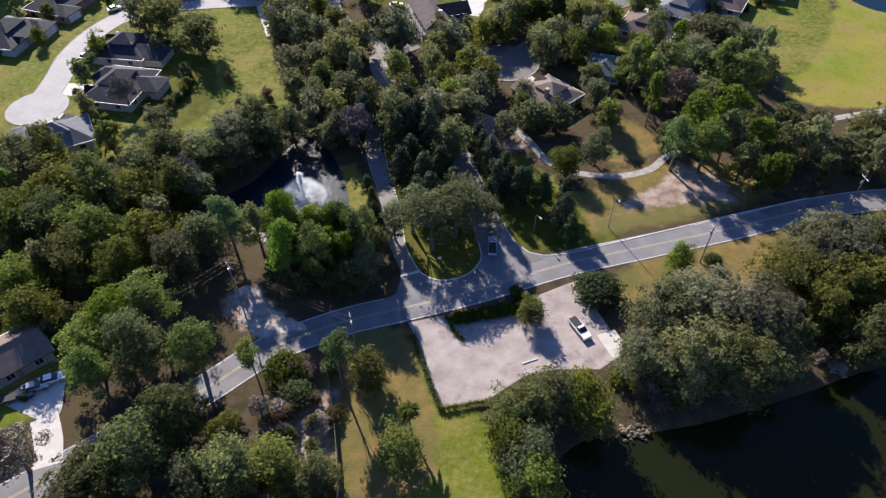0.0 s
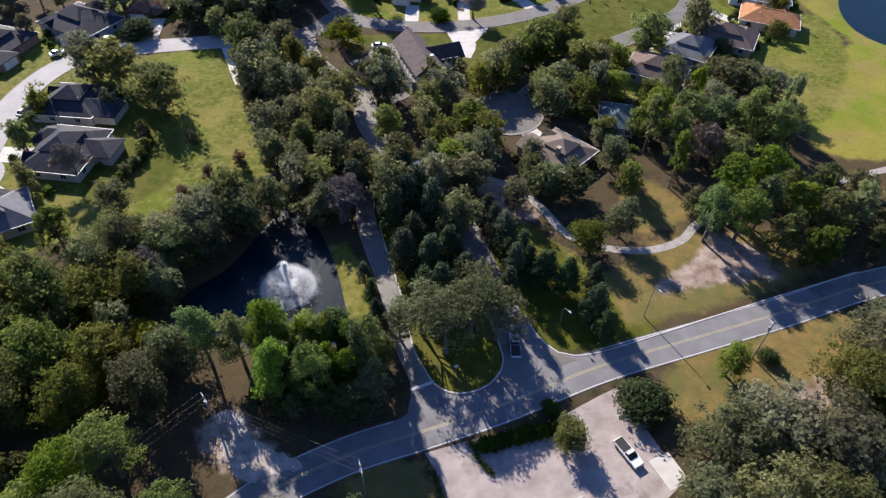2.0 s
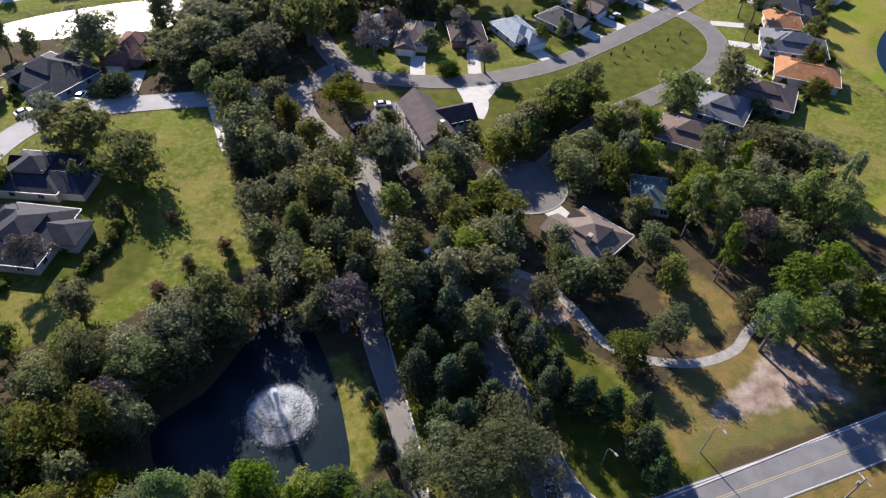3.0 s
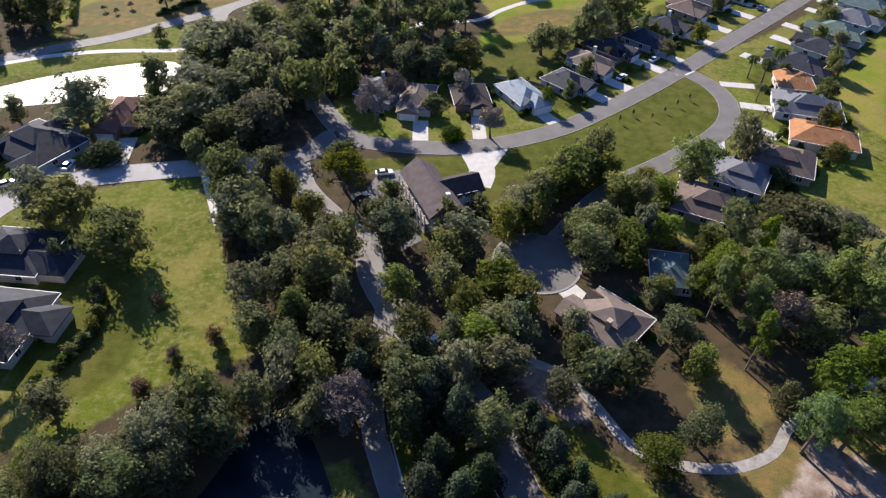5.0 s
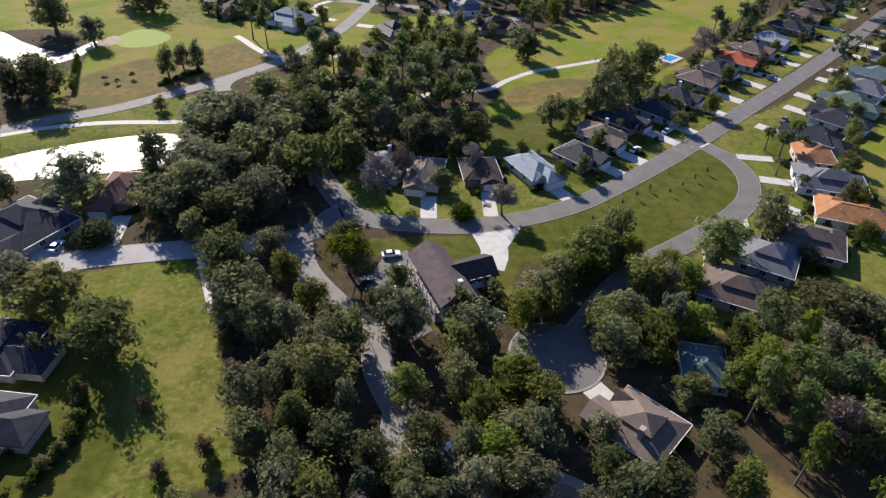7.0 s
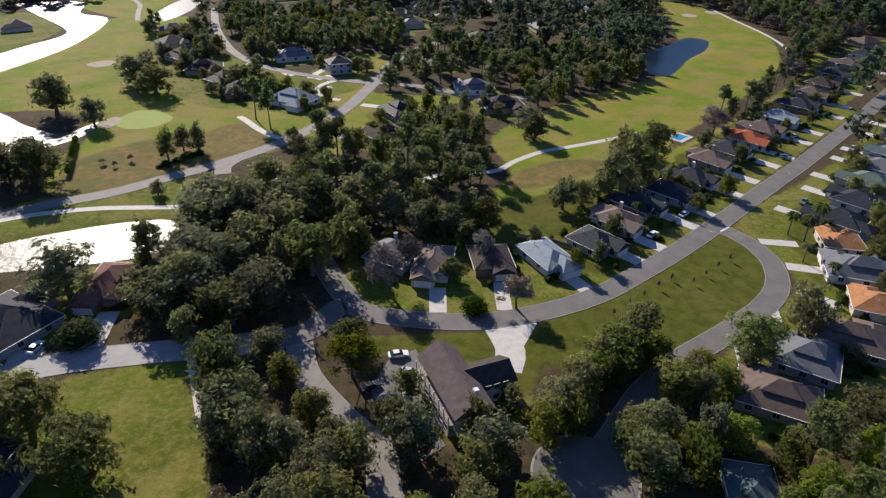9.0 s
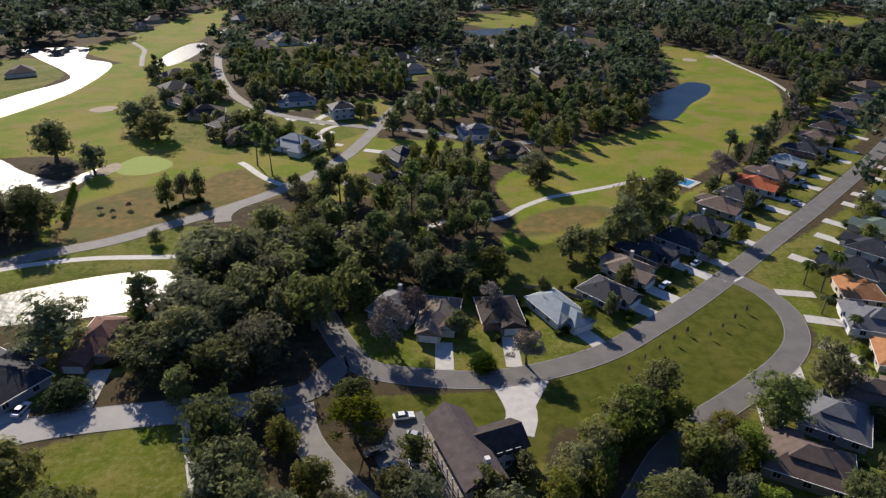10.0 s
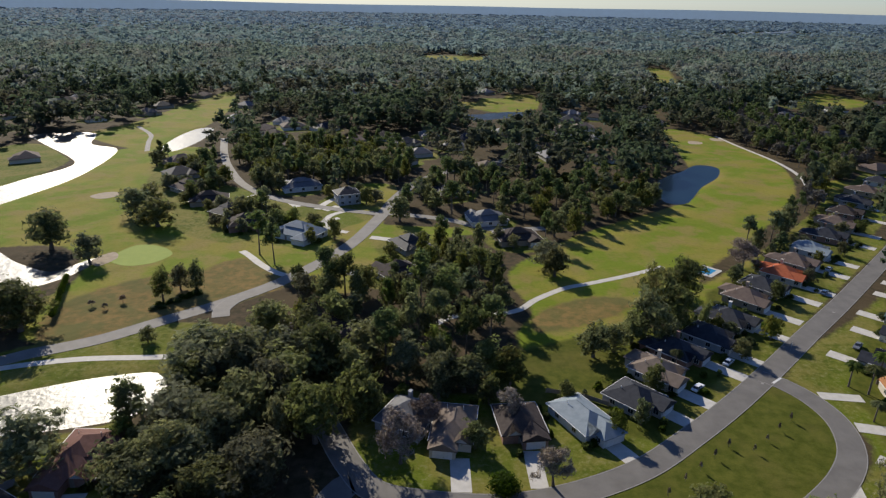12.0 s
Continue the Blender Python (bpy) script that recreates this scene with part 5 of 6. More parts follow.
for line, width in (
    ([(-7.5, 236), (-8, 225)], 4.5), ([(9.5, 238), (9, 225.5)], 4), ([(28.5, 241), (33, 232.5)], 4.6),
    ([(21, 166), (25, 160), (31, 156)], 5), ([(-102, 214), (-100, 206)], 7), ([(-89, 228), (-88, 212)], 5),
    ([(-105, 176), (-112, 177)], 6), ([(-100, 158), (-112, 159)], 6), ([(-107, 145), (-99, 139)], 6),
    ([(78, 226), (74, 213)], 5), ([(66, 216), (62, 202)], 5), ([(90, 232), (97, 224)], 4), ([(93, 244), (103, 241)], 4), ([(92, 258), (103, 256)], 3.5),
    ([(6, 220), (8, 210), (6, 203)], 7), ([(14, 221), (9, 212)], 5), ([(-66.5, 47), (-68, 51), (-71, 56)], 4.6),
    ([(-66, 395), (-60, 404), (-50, 412)], 3), ([(-58, 424), (-52, 431)], 4), ([(-72, 430), (-78, 440)], 4), ([(-96, 452), (-100, 445)], 5), ([(22, 396), (26, 389)], 6), ([(-20, 380), (-34, 385)], 4), ([(-45, 348), (-36, 343)], 4),
):
    driveway(line, width)


def clubhouse():
    """Two-storey gabled house with a verandah along its car park side, and a hipped wing."""
    t = thing("clubhouse", -6.2, 194.1, 0, -71, "two-storey brown-roofed house with a columned verandah", "house")
    t.scale = (0.98, 0.84, 0.92)
    walls, tiles = bmesh.new(), bmesh.new()
    box(walls, -9.6, -4.5, -0.2, 9, 4.5, 6.2)
    for s in (-1, 1):
        walls.faces.new([walls.verts.new(p) for p in ((s * 9, -4.5, 6.2), (s * 9, 4.5, 6.2), (s * 9, 0, 9.1))])
    hip(tiles, 20, 10.0, 6.2, 0.66, 0.4, cy=-0.2, gable=True)
    wing = bmesh.new()
    box(wing, -4.6, 4.5, -0.2, 3.4, 14.2, 5.4)
    part("wing_wall", wing, WALL["white"], t)
    wing = bmesh.new()
    hip(wing, 8, 14, 5.4, 0.62, 0.4, cx=-0.6, cy=7.6, gable=True)
    part("wing_roof", wing, ROOF["dark_brown"], t)
    part("wall", walls, WALL["white"], t)
    roof = part("roof", tiles, ROOF["plum"], t)
    bm = bmesh.new()
    box(bm, 7.2, 0.4, 6, 8.2, 1.6, 10.4)
    part("chimney", bm, WHITE_PAINT, t)
    bm = bmesh.new()
    box(bm, -9.4, -0.14 - 0.2, 9.45, 9.4, 0.14 - 0.2, 9.6)
    part("ridge_cap", bm, ROOF["plum"], roof)
    bm = bmesh.new()
    box(bm, -9, -6.6, -0.1, 9, -4.5, 0.5)
    part("verandah_floor", bm, WOOD, t)
    bm = bmesh.new()
    box(bm, -9, -6.6, 3.0, 9, -4.5, 3.2)
    part("balcony", bm, WOOD, t)
    for k in range(8):
        bm = bmesh.new()
        box(bm, -8.9 + k * 2.54 - 0.12, -6.55, 0.5, -8.9 + k * 2.54 + 0.12, -6.3, 6.0)
        part("column", bm, WHITE_PAINT, t)
    for k in range(2):
        bm = bmesh.new()
        z = 1.4 if k == 0 else 4.1
        box(bm, -9, -6.5, z, 9, -6.42, z + 0.08)
        part("railing", bm, WHITE_PAINT, t)
    for k in range(4):
        bm = bmesh.new()
        box(bm, 3 + k * 0.05, -7.0 - k * 0.32, -0.1, 6, -6.65 - k * 0.32, 0.42 - k * 0.14)
        part("step", bm, WOOD, t)
    for z in (1.7, 4.7):
        for k in range(5):
            window(t, -7.2 + k * 3.6, -4.5, z, 0)
            window(t, -7.2 + k * 3.6, 4.5, z, 180)
        for yy in (-2.2, 2.2):
            window(t, 9, yy, z, 90)
            window(t, -9, yy, z, -90)
        for k in range(3):
            window(t, 3.4, 7 + k * 2.4, z, 90)
    bm = bmesh.new()
    box(bm, -0.5, -4.56, 0.5, 0.5, -4.45, 2.6)
    part("front_door", bm, WOOD, t)


clubhouse()
tagged(slab("driveway", [(-79.5, 58.5), (-77.5, 62), (-71, 66), (-68.6, 58), (-68.5, 55), (-72, 55.5)], 0.042, CONCRETE, 0.15), "pale concrete forecourt with parked cars", "driveway", kind="structure")
tagged(slab("club_car_park", [(-24, 198), (-20, 208), (-14, 211), (-12, 204), (-13, 190), (-9, 182), (-14, 178), (-20, 184)], 0.05, STREET, 0.15), "shaded asphalt car park by the clubhouse", "car park", kind="structure")
# ---- trees seen singly: x, y, height, crown radius ----
for spot in (
    (-59, 58, 16, 4.8), (-54, 64, 16, 6.4), (-45, 65, 16, 5.2), (-64, 66, 16, 5.6), (-61, 71, 16, 6.2), (-56, 75, 16, 6.2),
    (-32, 86, 16, 4.3), (-26, 86, 16, 4.2), (-19, 91, 16, 4.0), (-28, 94, 16, 4.9),
    (-40, 95, 16, 4.5), (-34, 95, 16, 4.9), (-23, 95, 16, 4.8), (-46, 95.5, 15, 4.4), (61, 124, 16, 5.5), (54, 124, 16, 4.8),
    (60, 131, 16, 5.8), (69, 135, 16, 5.9), (76, 149, 16, 5.8), (54, 150, 16, 4.3),
):
    plant("pine", *spot)
for spot in (
    (73, 155, 16, 5.5), (67, 158, 16, 5.9), (60, 160, 16, 5.8), (52, 161, 16, 5.2), (59, 173, 16, 5.3),
):
    plant("pine", *spot)
for spot in (
    (-56, 42, 14, 6.1), (-49, 46, 13, 5.5), (-45, 52, 13, 5.8), (50, 62, 15, 7.4), (42, 63, 15, 6.7), (58, 66, 13, 5.5),
    (35, 66, 13, 5.7), (55, 71, 15, 8.7), (39, 73, 15, 7.5), (48, 75, 15, 8.8), (-79, 75, 12, 5.0), (-66, 86, 14, 6.1),
    (-17, 86, 10, 3.4), (-55, 88, 13, 5.8), (-76, 88, 15, 7.0), (75, 90, 15, 8.3), (87, 93, 14, 6.1), (79, 93, 15, 7.2),
    (-15, 95, 9, 2.6), (-85, 98, 15, 7.5), (-93, 99, 15, 7.8),
):
    plant("broad" if spot[0] < -50 and spot[1] > 70 else "oak", *spot)
for spot in (
    (-77, 107, 15, 7.6), (-86, 108, 15, 7.9), (-62, 110, 13, 5.1),
    (-72, 116, 13, 5.7), (-58, 120, 14, 6.3), (-66, 120, 14, 6.0), (-67, 121, 12, 4.7), (-60, 122, 12, 4.6), (-56, 125, 12, 4.6),
    (0, 127, 13, 5.1), (-53, 127, 14, 6.4), (-47, 133, 12, 5.0), (-52, 133, 12, 4.7), (-48, 134, 14, 6.1), (-28, 135, 11, 3.9),
    (-30, 140, 11, 4.2), (-16, 142, 11, 3.6), (-35, 145, 12, 4.8), (-21, 147, 11, 4.0),
):
    plant("broad" if spot[0] < -55 and spot[1] < 122 else "oak", *spot)
for spot in (
    (67, 148, 12, 5.0), (-12, 151, 11, 4.2), (-28, 151, 12, 4.7), (-42, 152, 11, 4.2), (-44, 160, 12, 4.8), (-31, 164, 13, 5.3),
    (-5, 164, 11, 4.1), (-38, 166, 12, 4.9), (70, 171, 13, 5.5), (-31, 172, 13, 5.5), (-4, 173, 11, 4.3), (-26, 176, 12, 4.6),
    (88, 176, 14, 6.0), (80, 177, 14, 6.1), (-0, 178, 12, 4.9), (-75, 178, 14, 7.4), (75, 179, 15, 7.5),
    (-15, 179, 12, 4.9), (-45, 181, 13, 5.8), (-19, 184, 11, 4.1), (-52, 186, 13, 5.5),
):
    plant("oak", *spot)
for spot in (
    (-49, 188, 15, 6.9), (-89, 188, 15, 7.2), (-97, 192, 14, 6.0), (-55, 197, 15, 6.7), (63, 204, 13, 5.3), (-47, 208, 11, 3.8),
    (80, 213, 13, 5.4), (-58, 222, 14, 6.6), (-74, 224, 15, 6.8), (-52, 226, 15, 7.6), (-65, 231, 15, 7.6), (-71, 231, 15, 7.7),
    (-101, 235, 15, 8.6), (-62, 240, 15, 8.9), (-41, 243, 15, 6.8), (-74, 248, 15, 9.9), (-58, 249, 15, 8.1), (-46, 250, 13, 5.7),
    (-31, 252, 14, 6.3), (-30, 254, 12, 4.5), (-54, 257, 14, 5.9), (-11, 261, 13, 5.3),
):
    plant("oak", *spot)
for spot in (
    (-4, 263, 13, 5.7), (-51, 264, 15, 8.6), (-69, 265, 13, 5.6), (-34, 265, 12, 5.1), (-62, 267, 15, 9.2), (-43, 267, 13, 5.8),
    (-19, 268, 13, 5.1), (3, 271, 13, 5.5), (-65, 271, 14, 6.0), (-42, 272, 15, 7.7), (-74, 273, 15, 10.9), (-52, 274, 14, 6.4),
    (-29, 277, 15, 7.4), (-63, 279, 13, 5.9), (36, 280, 12, 4.8), (-78, 281, 13, 5.2), (43, 283, 11, 4.2), (-48, 287, 14, 6.3),
    (50, 287, 11, 4.3), (-60, 291, 14, 6.5), (-97, 293, 6, 2.6), (-41, 300, 12, 5.1),
):
    plant("oak", *spot)
for spot in (
    (-138, 301, 15, 8.9), (-148, 302, 13, 5.6), (-102, 322, 11, 3.6), (-34, 324, 12, 4.7), (-93, 330, 10, 3.2), (-99, 331, 10, 3.5),
    (38, 340, 12, 4.6), (36, 346, 14, 6.1), (-142, 358, 14, 6.3), (-163, 372, 15, 7.3), (-130, 400, 15, 8.2), (-144, 414, 15, 8.6),
    (-143, 430, 15, 7.0),
):
    plant("oak", *spot)
for spot in (
    (-37, 51, 8, 3.2), (-58, 99, 9, 4.9), (48, 198, 9, 5.0), (-28, 202, 11, 6.4),
):
    plant("lime", *spot)
for spot in (
    (14, 43, 11, 4.5), (-40, 43, 11, 4.8), (-21, 43, 10, 4.2), (-34, 44, 12, 5.2), (-27, 45, 11, 4.7), (13, 47, 12, 5.3),
    (-8, 48, 11, 4.4), (10, 50, 11, 4.5), (12, 55, 13, 6.1), (23, 57, 12, 5.6), (18, 58, 12, 5.6), (-14, 63, 10, 4.0),
    (77, 70, 13, 6.6), (70, 77, 13, 6.0), (78, 81, 14, 8.2), (-85, 83, 13, 6.5), (66, 84, 13, 6.7), (-20, 84, 10, 3.9),
    (47, 90, 9, 3.3), (-63, 94, 13, 6.1), (-74, 95, 14, 7.2), (-52, 95, 12, 4.7),
):
    plant("broad", *spot)
for spot in (
    (-70, 108, 13, 6.6), (-98, 115, 14, 8.4), (28, 122, 10, 4.1), (-72, 124, 11, 4.8), (36, 126, 10, 3.5), (54, 132, 9, 3.2),
    (28, 140, 11, 4.5), (41, 140, 9, 3.3), (22, 140, 11, 4.4), (19, 144, 9, 3.0), (0, 147, 10, 4.0), (39, 148, 10, 4.1),
    (-5, 148, 10, 3.8), (4, 152, 11, 4.8), (-35, 156, 10, 3.8), (-1, 157, 11, 4.8), (10, 158, 11, 4.5), (-15, 162, 10, 4.1),
    (28, 172, 12, 5.2), (37, 173, 12, 5.3), (27, 178, 11, 4.9), (46, 178, 10, 4.0),
):
    plant("broad", *spot)
for spot in (
    (10, 181, 10, 3.8), (32, 181, 12, 5.2), (-35, 187, 10, 3.9), (18, 188, 11, 4.8), (15, 189, 11, 5.0), (40, 192, 12, 5.3),
    (51, 193, 10, 4.0), (23, 197, 12, 5.8), (-42, 199, 10, 3.6), (30, 202, 12, 5.8), (38, 202, 11, 4.4), (38, 210, 12, 5.5),
    (-67, 215, 10, 3.4), (9, 266, 11, 4.4), (55, 289, 17, 6.6), (67, 296, 17, 6.9), (64, 306, 17, 7.6), (80, 320, 17, 6.8),
):
    plant("broad", *spot)
for spot in (
    (-69, 46, 12, 5.4), (-60, 113, 11, 4.0), (-87, 148, 11, 4.4), (-24, 133, 12, 5.4), (-23, 134, 11, 4.5), (61, 150, 11, 4.9), (12, 226, 11, 4.7),
    (-21, 235, 13, 6.2), (-15, 247, 11, 4.3), (6, 250, 10, 4.1), (115, 346, 14, 7.2),
):
    plant("bare", *spot)
for spot in (
    (-34, 62, 17, 3.0), (-19, 62, 17, 3.7), (-25, 274, 17, 4.9), (-2, 278, 17, 5.0), (-18, 282, 17, 5.4), (6, 286, 17, 5.5),
    (-10, 286, 17, 5.5), (-18, 301, 17, 5.1), (-6, 306, 17, 6.0), (2, 311, 17, 5.7), (11, 316, 17, 5.4), (-14, 316, 17, 5.8),
    (-46, 322, 17, 5.5), (-40, 322, 17, 5.5), (-70, 354, 17, 4.8), (-78, 365, 17, 5.5), (129, 370, 17, 5.0), (144, 377, 17, 5.2),
):
    plant("tall_pine", *spot)
for spot in (
    (-27, 60, 5, 3.1), (-30, 65, 5, 3.8), (30, 84, 6, 4.6), (14, 84, 3, 1.6), (56, 93, 3, 1.8), (-91, 216, 7, 4.3),
    (1, 225, 5, 3.2),
):
    plant("shrub", *spot)
for spot in (
    (26, 99, 10, 3.0), (25, 103, 11, 3.9), (-7, 108, 12, 4.5), (21, 110, 10, 3.4), (16, 112, 10, 3.4),
    (11, 114, 11, 3.6), (-6, 116, 12, 4.9), (-11, 117, 12, 4.9), (10, 123, 12, 4.5), (-13, 129, 12, 4.8),
    (-8, 137, 12, 5.0), (142, 366, 9, 5.1),
):
    plant("magnolia", *spot)


# ---- woods between the single trees ----
FORECOURT = [(-98, 50), (-66, 44), (-58, 54), (-68, 70), (-88, 76)]
GLADE = [(-58, 101), (-46, 103), (-32, 78), (-28, 74), (-36, 70), (-42, 74)]
WOODS = [  # outline, spacing, kinds
    ([(-120, 60), (-70, 55), (-44, 84), (-26, 84), (-30, 96), (-56, 104), (-58, 116), (-75, 128), (-100, 122), (-125, 100)], 7.4, ("pine", "broad", "pine", "broad")),
    ([(-90, 15), (-58, 38), (-42, 48), (-26, 46), (-20, 20), (-60, 0)], 7.0, ("oak", "broad")),
    ([(58, 64), (86, 72), (140, 80), (140, 105), (100, 104), (70, 92)], 7.5, ("oak", "broad")),
    ([(62, 118), (110, 122), (160, 122), (160, 140), (110, 140), (70, 134)], 7.0, ("broad", "pine", "oak")),
    ([(-46, 140), (-10, 130), (2, 146), (8, 160), (4, 186), (-16, 186), (-30, 182), (-44, 196), (-54, 184)], 9.5, ("oak", "oak", "broad")),
    ([(-84, 226), (-50, 226), (-36, 256), (-34, 275), (-62, 300), (-88, 282)], 7.0, ("oak",)),
    ([(-34, 264), (6, 266), (14, 288), (20, 306), (14, 345), (8, 385), (-8, 385), (-22, 330), (-40, 325), (-32, 290)], 7.0, ("oak", "tall_pine", "oak", "broad")),
    ([(52, 118), (63, 117), (78, 124), (82, 138), (66, 137), (54, 127)], 4.6, ("pine", "pine", "broad")),
    ([(70, 113), (100, 118.5), (140, 120), (140, 134), (95, 132), (72, 126)], 5.4, ("broad", "oak", "broad")),
    ([(48, 142), (82, 150), (92, 166), (70, 180), (52, 176)], 5.6, ("pine", "broad")),
    ([(-150, 215), (-118, 236), (-112, 248), (-150, 246)], 8.0, ("oak",)),
    ([(26, 184), (44, 198), (54, 186), (46, 172), (30, 166)], 6.5, ("broad", "oak")),
    ([(-130, 270), (-170, 262), (-200, 300), (-150, 315), (-142, 296)], 9.0, ("oak", "broad")),
    ([(36, 356), (70, 396), (120, 436), (118, 470), (60, 470), (20, 430), (40, 400)], 8.5, ("tall_pine", "oak", "tall_pine", "broad")),
    ([(-20, 400), (10, 420), (40, 470), (0, 500), (-18, 450)], 9.0, ("tall_pine", "oak")),
    ([(-130, 470), (-60, 475), (-20, 470), (-20, 560), (-120, 560)], 7.4, ("tall_pine", "oak", "broad")),
    ([(242, 474), (262, 500), (300, 540), (300, 640), (245, 640), (239, 560)], 6.6, ("tall_pine", "oak", "bare")),
    ([(236, 540), (243, 600), (248, 640), (266, 690), (310, 732), (312, 650), (270, 560)], 5.6, ("bare", "bare", "tall_pine")),
    ([(232, 484), (250, 500), (262, 486), (240, 462), (215, 434), (190, 412), (180, 418), (208, 452)], 6.0, ("oak", "broad", "bare")),
    ([(118, 352), (150, 386), (200, 438), (236, 486), (252, 476), (208, 424), (160, 370), (126, 340)], 6.0, ("oak", "broad", "tall_pine")),
    ([(-170, 470), (-140, 500), (-150, 560), (-175, 555), (-165, 500)], 9.0, ("oak", "broad")),
]
wood_rng = np.random.default_rng(11)
STANDS = {"oak": [], "broad": [], "tall_pine": [], "bare": []}
for outline, gap, kinds in WOODS:
    o = smooth_line(outline, 6.0, True)
    (x0, y0), (x1, y1) = o.min(0), o.max(0)
    gx, gy = np.meshgrid(np.arange(x0, x1, gap), np.arange(y0, y1, gap))
    pts = np.column_stack([gx.ravel(), gy.ravel()]) + wood_rng.uniform(-gap * 0.5, gap * 0.5, (gx.size, 2))
    pts = pts[inside(o, pts) > 0]
    if not len(pts):
        continue
    pts = pts[is_clear(pts)]
    pts = pts[(cover_at(pts, LAWNS + FIELDS + [GLADE, FORECOURT]) < 0.3)] if len(pts) else pts
    for x, y in pts:
        r = float(wood_rng.uniform(2.4, 5.8))
        if any((x - px) ** 2 + (y - py) ** 2 < (0.62 * (r + pr)) ** 2 for px, py, pr in PLANTED):
            continue
        kind = kinds[wood_rng.integers(len(kinds))]
        h = float(wood_rng.uniform(9.5, 13.5)) * (1.3 if "pine" in kind else 1)
        if y > 330:
            STANDS[kind].append((x, y, h, r))
            PLANTED.append((x, y, r))
        else:
            plant(kind, x, y, h, r, 0.27 if y > 200 else 0.4)


def mesh_arrays(me):
    """Vertices and triangles of a mesh, its larger faces fanned."""
    v = np.empty(len(me.vertices) * 3, np.float32)
    me.vertices.foreach_get("co", v)
    return v.reshape(-1, 3), np.array([(p.vertices[0], p.vertices[i], p.vertices[i + 1]) for p in me.polygons for i in range(1, len(p.vertices) - 1)])


# stands of trees along the far fairways, too many to tell apart
for kind, spots in STANDS.items():
    if not spots:
        continue
    tall = TREE_KINDS[kind][4]
    shapes = [[mesh_arrays(me) for me in tree_model(kind, k, 0.22)] for k in range(4)]
    joined = [[], []]
    for x, y, h, r in spots:
        shape, a = shapes[wood_rng.integers(4)], wood_rng.uniform(0, 6.28)
        for pile, (v, f) in zip(joined, shape):
            c, s = math.cos(a) * r / 4.9, math.sin(a) * r / 4.9
            pile.append((np.column_stack([v[:, 0] * c - v[:, 1] * s + x, v[:, 0] * s + v[:, 1] * c + y, v[:, 2] * h / tall]), f))
    stand = tagged(from_arrays(kind + "_stand", *merged(*joined[0]), LEAF[TREE_KINDS[kind][0]]), {"oak": "dense grey-green oaks beside the far fairways", "broad": "green broadleaf trees beside the far fairways", "bare": "leafless brown winter trees beside the far fairway"}.get(kind, "tall dark pines beside the far fairways"), "woods", kind="stuff")
    from_arrays("trunks", *merged(*joined[1]), BARK, stand)


# trees round the golf course homes
golf_rng = random.Random(41)
for x, y in HOUSE_SPOTS:
    if x > -40 or y < 370:
        continue
    for k in range(8):
        a, q = golf_rng.uniform(-0.4, 3.54), golf_rng.uniform(9.5, 17)
        px, py = x + q * math.cos(a), y + q * math.sin(a)
        if is_clear(np.array([(px, py)]), 5.5, 3.0, 8.5)[0] and all((px - ax) ** 2 + (py - ay) ** 2 > 16 for ax, ay, _ in PLANTED):
            plant(("oak", "broad", "oak", "tall_pine")[k % 4], px, py, golf_rng.uniform(6, 12) * (1.3 if k % 4 == 3 else 1), golf_rng.uniform(2.6, 4.6), 0.3)


# yard shrubs and small trees round the houses
yard_rng = np.random.default_rng(77)
for x, y in HOUSE_SPOTS:
    if y > 430:
        continue
    for k in range(11):
        a, q = yard_rng.uniform(0, 6.28), yard_rng.uniform(7.6, 13)
        px, py = x + q * math.cos(a), y + q * math.sin(a)
        if not is_clear(np.array([(px, py)]), 5.0, 2.5, 7.5)[0]:
            continue
        if k not in (3, 4, 8, 9):
            plant("shrub", px, py, float(yard_rng.uniform(1.0, 2.6)), float(yard_rng.uniform(0.7, 1.5)), 0.08)
        elif all((px - ax) ** 2 + (py - ay) ** 2 > 12 for ax, ay, _ in PLANTED):
            plant("oak" if k in (3, 8) else "broad", px, py, float(yard_rng.uniform(5, 9)), float(yard_rng.uniform(2.0, 3.4)), 0.35)


def opens(pts):
    """The woods stand back from the near edge of fields and ponds."""
    away = pts - (-20, 115)
    ok = np.ones(len(pts), bool)
    for k in (0.04, 0.08, 0.12):
        moved = pts + away * k
        ok &= cover_at(moved, FIELDS) < 0.5
        for o in SHORE.values():
            ok &= inside(o, moved) < 0
    return ok


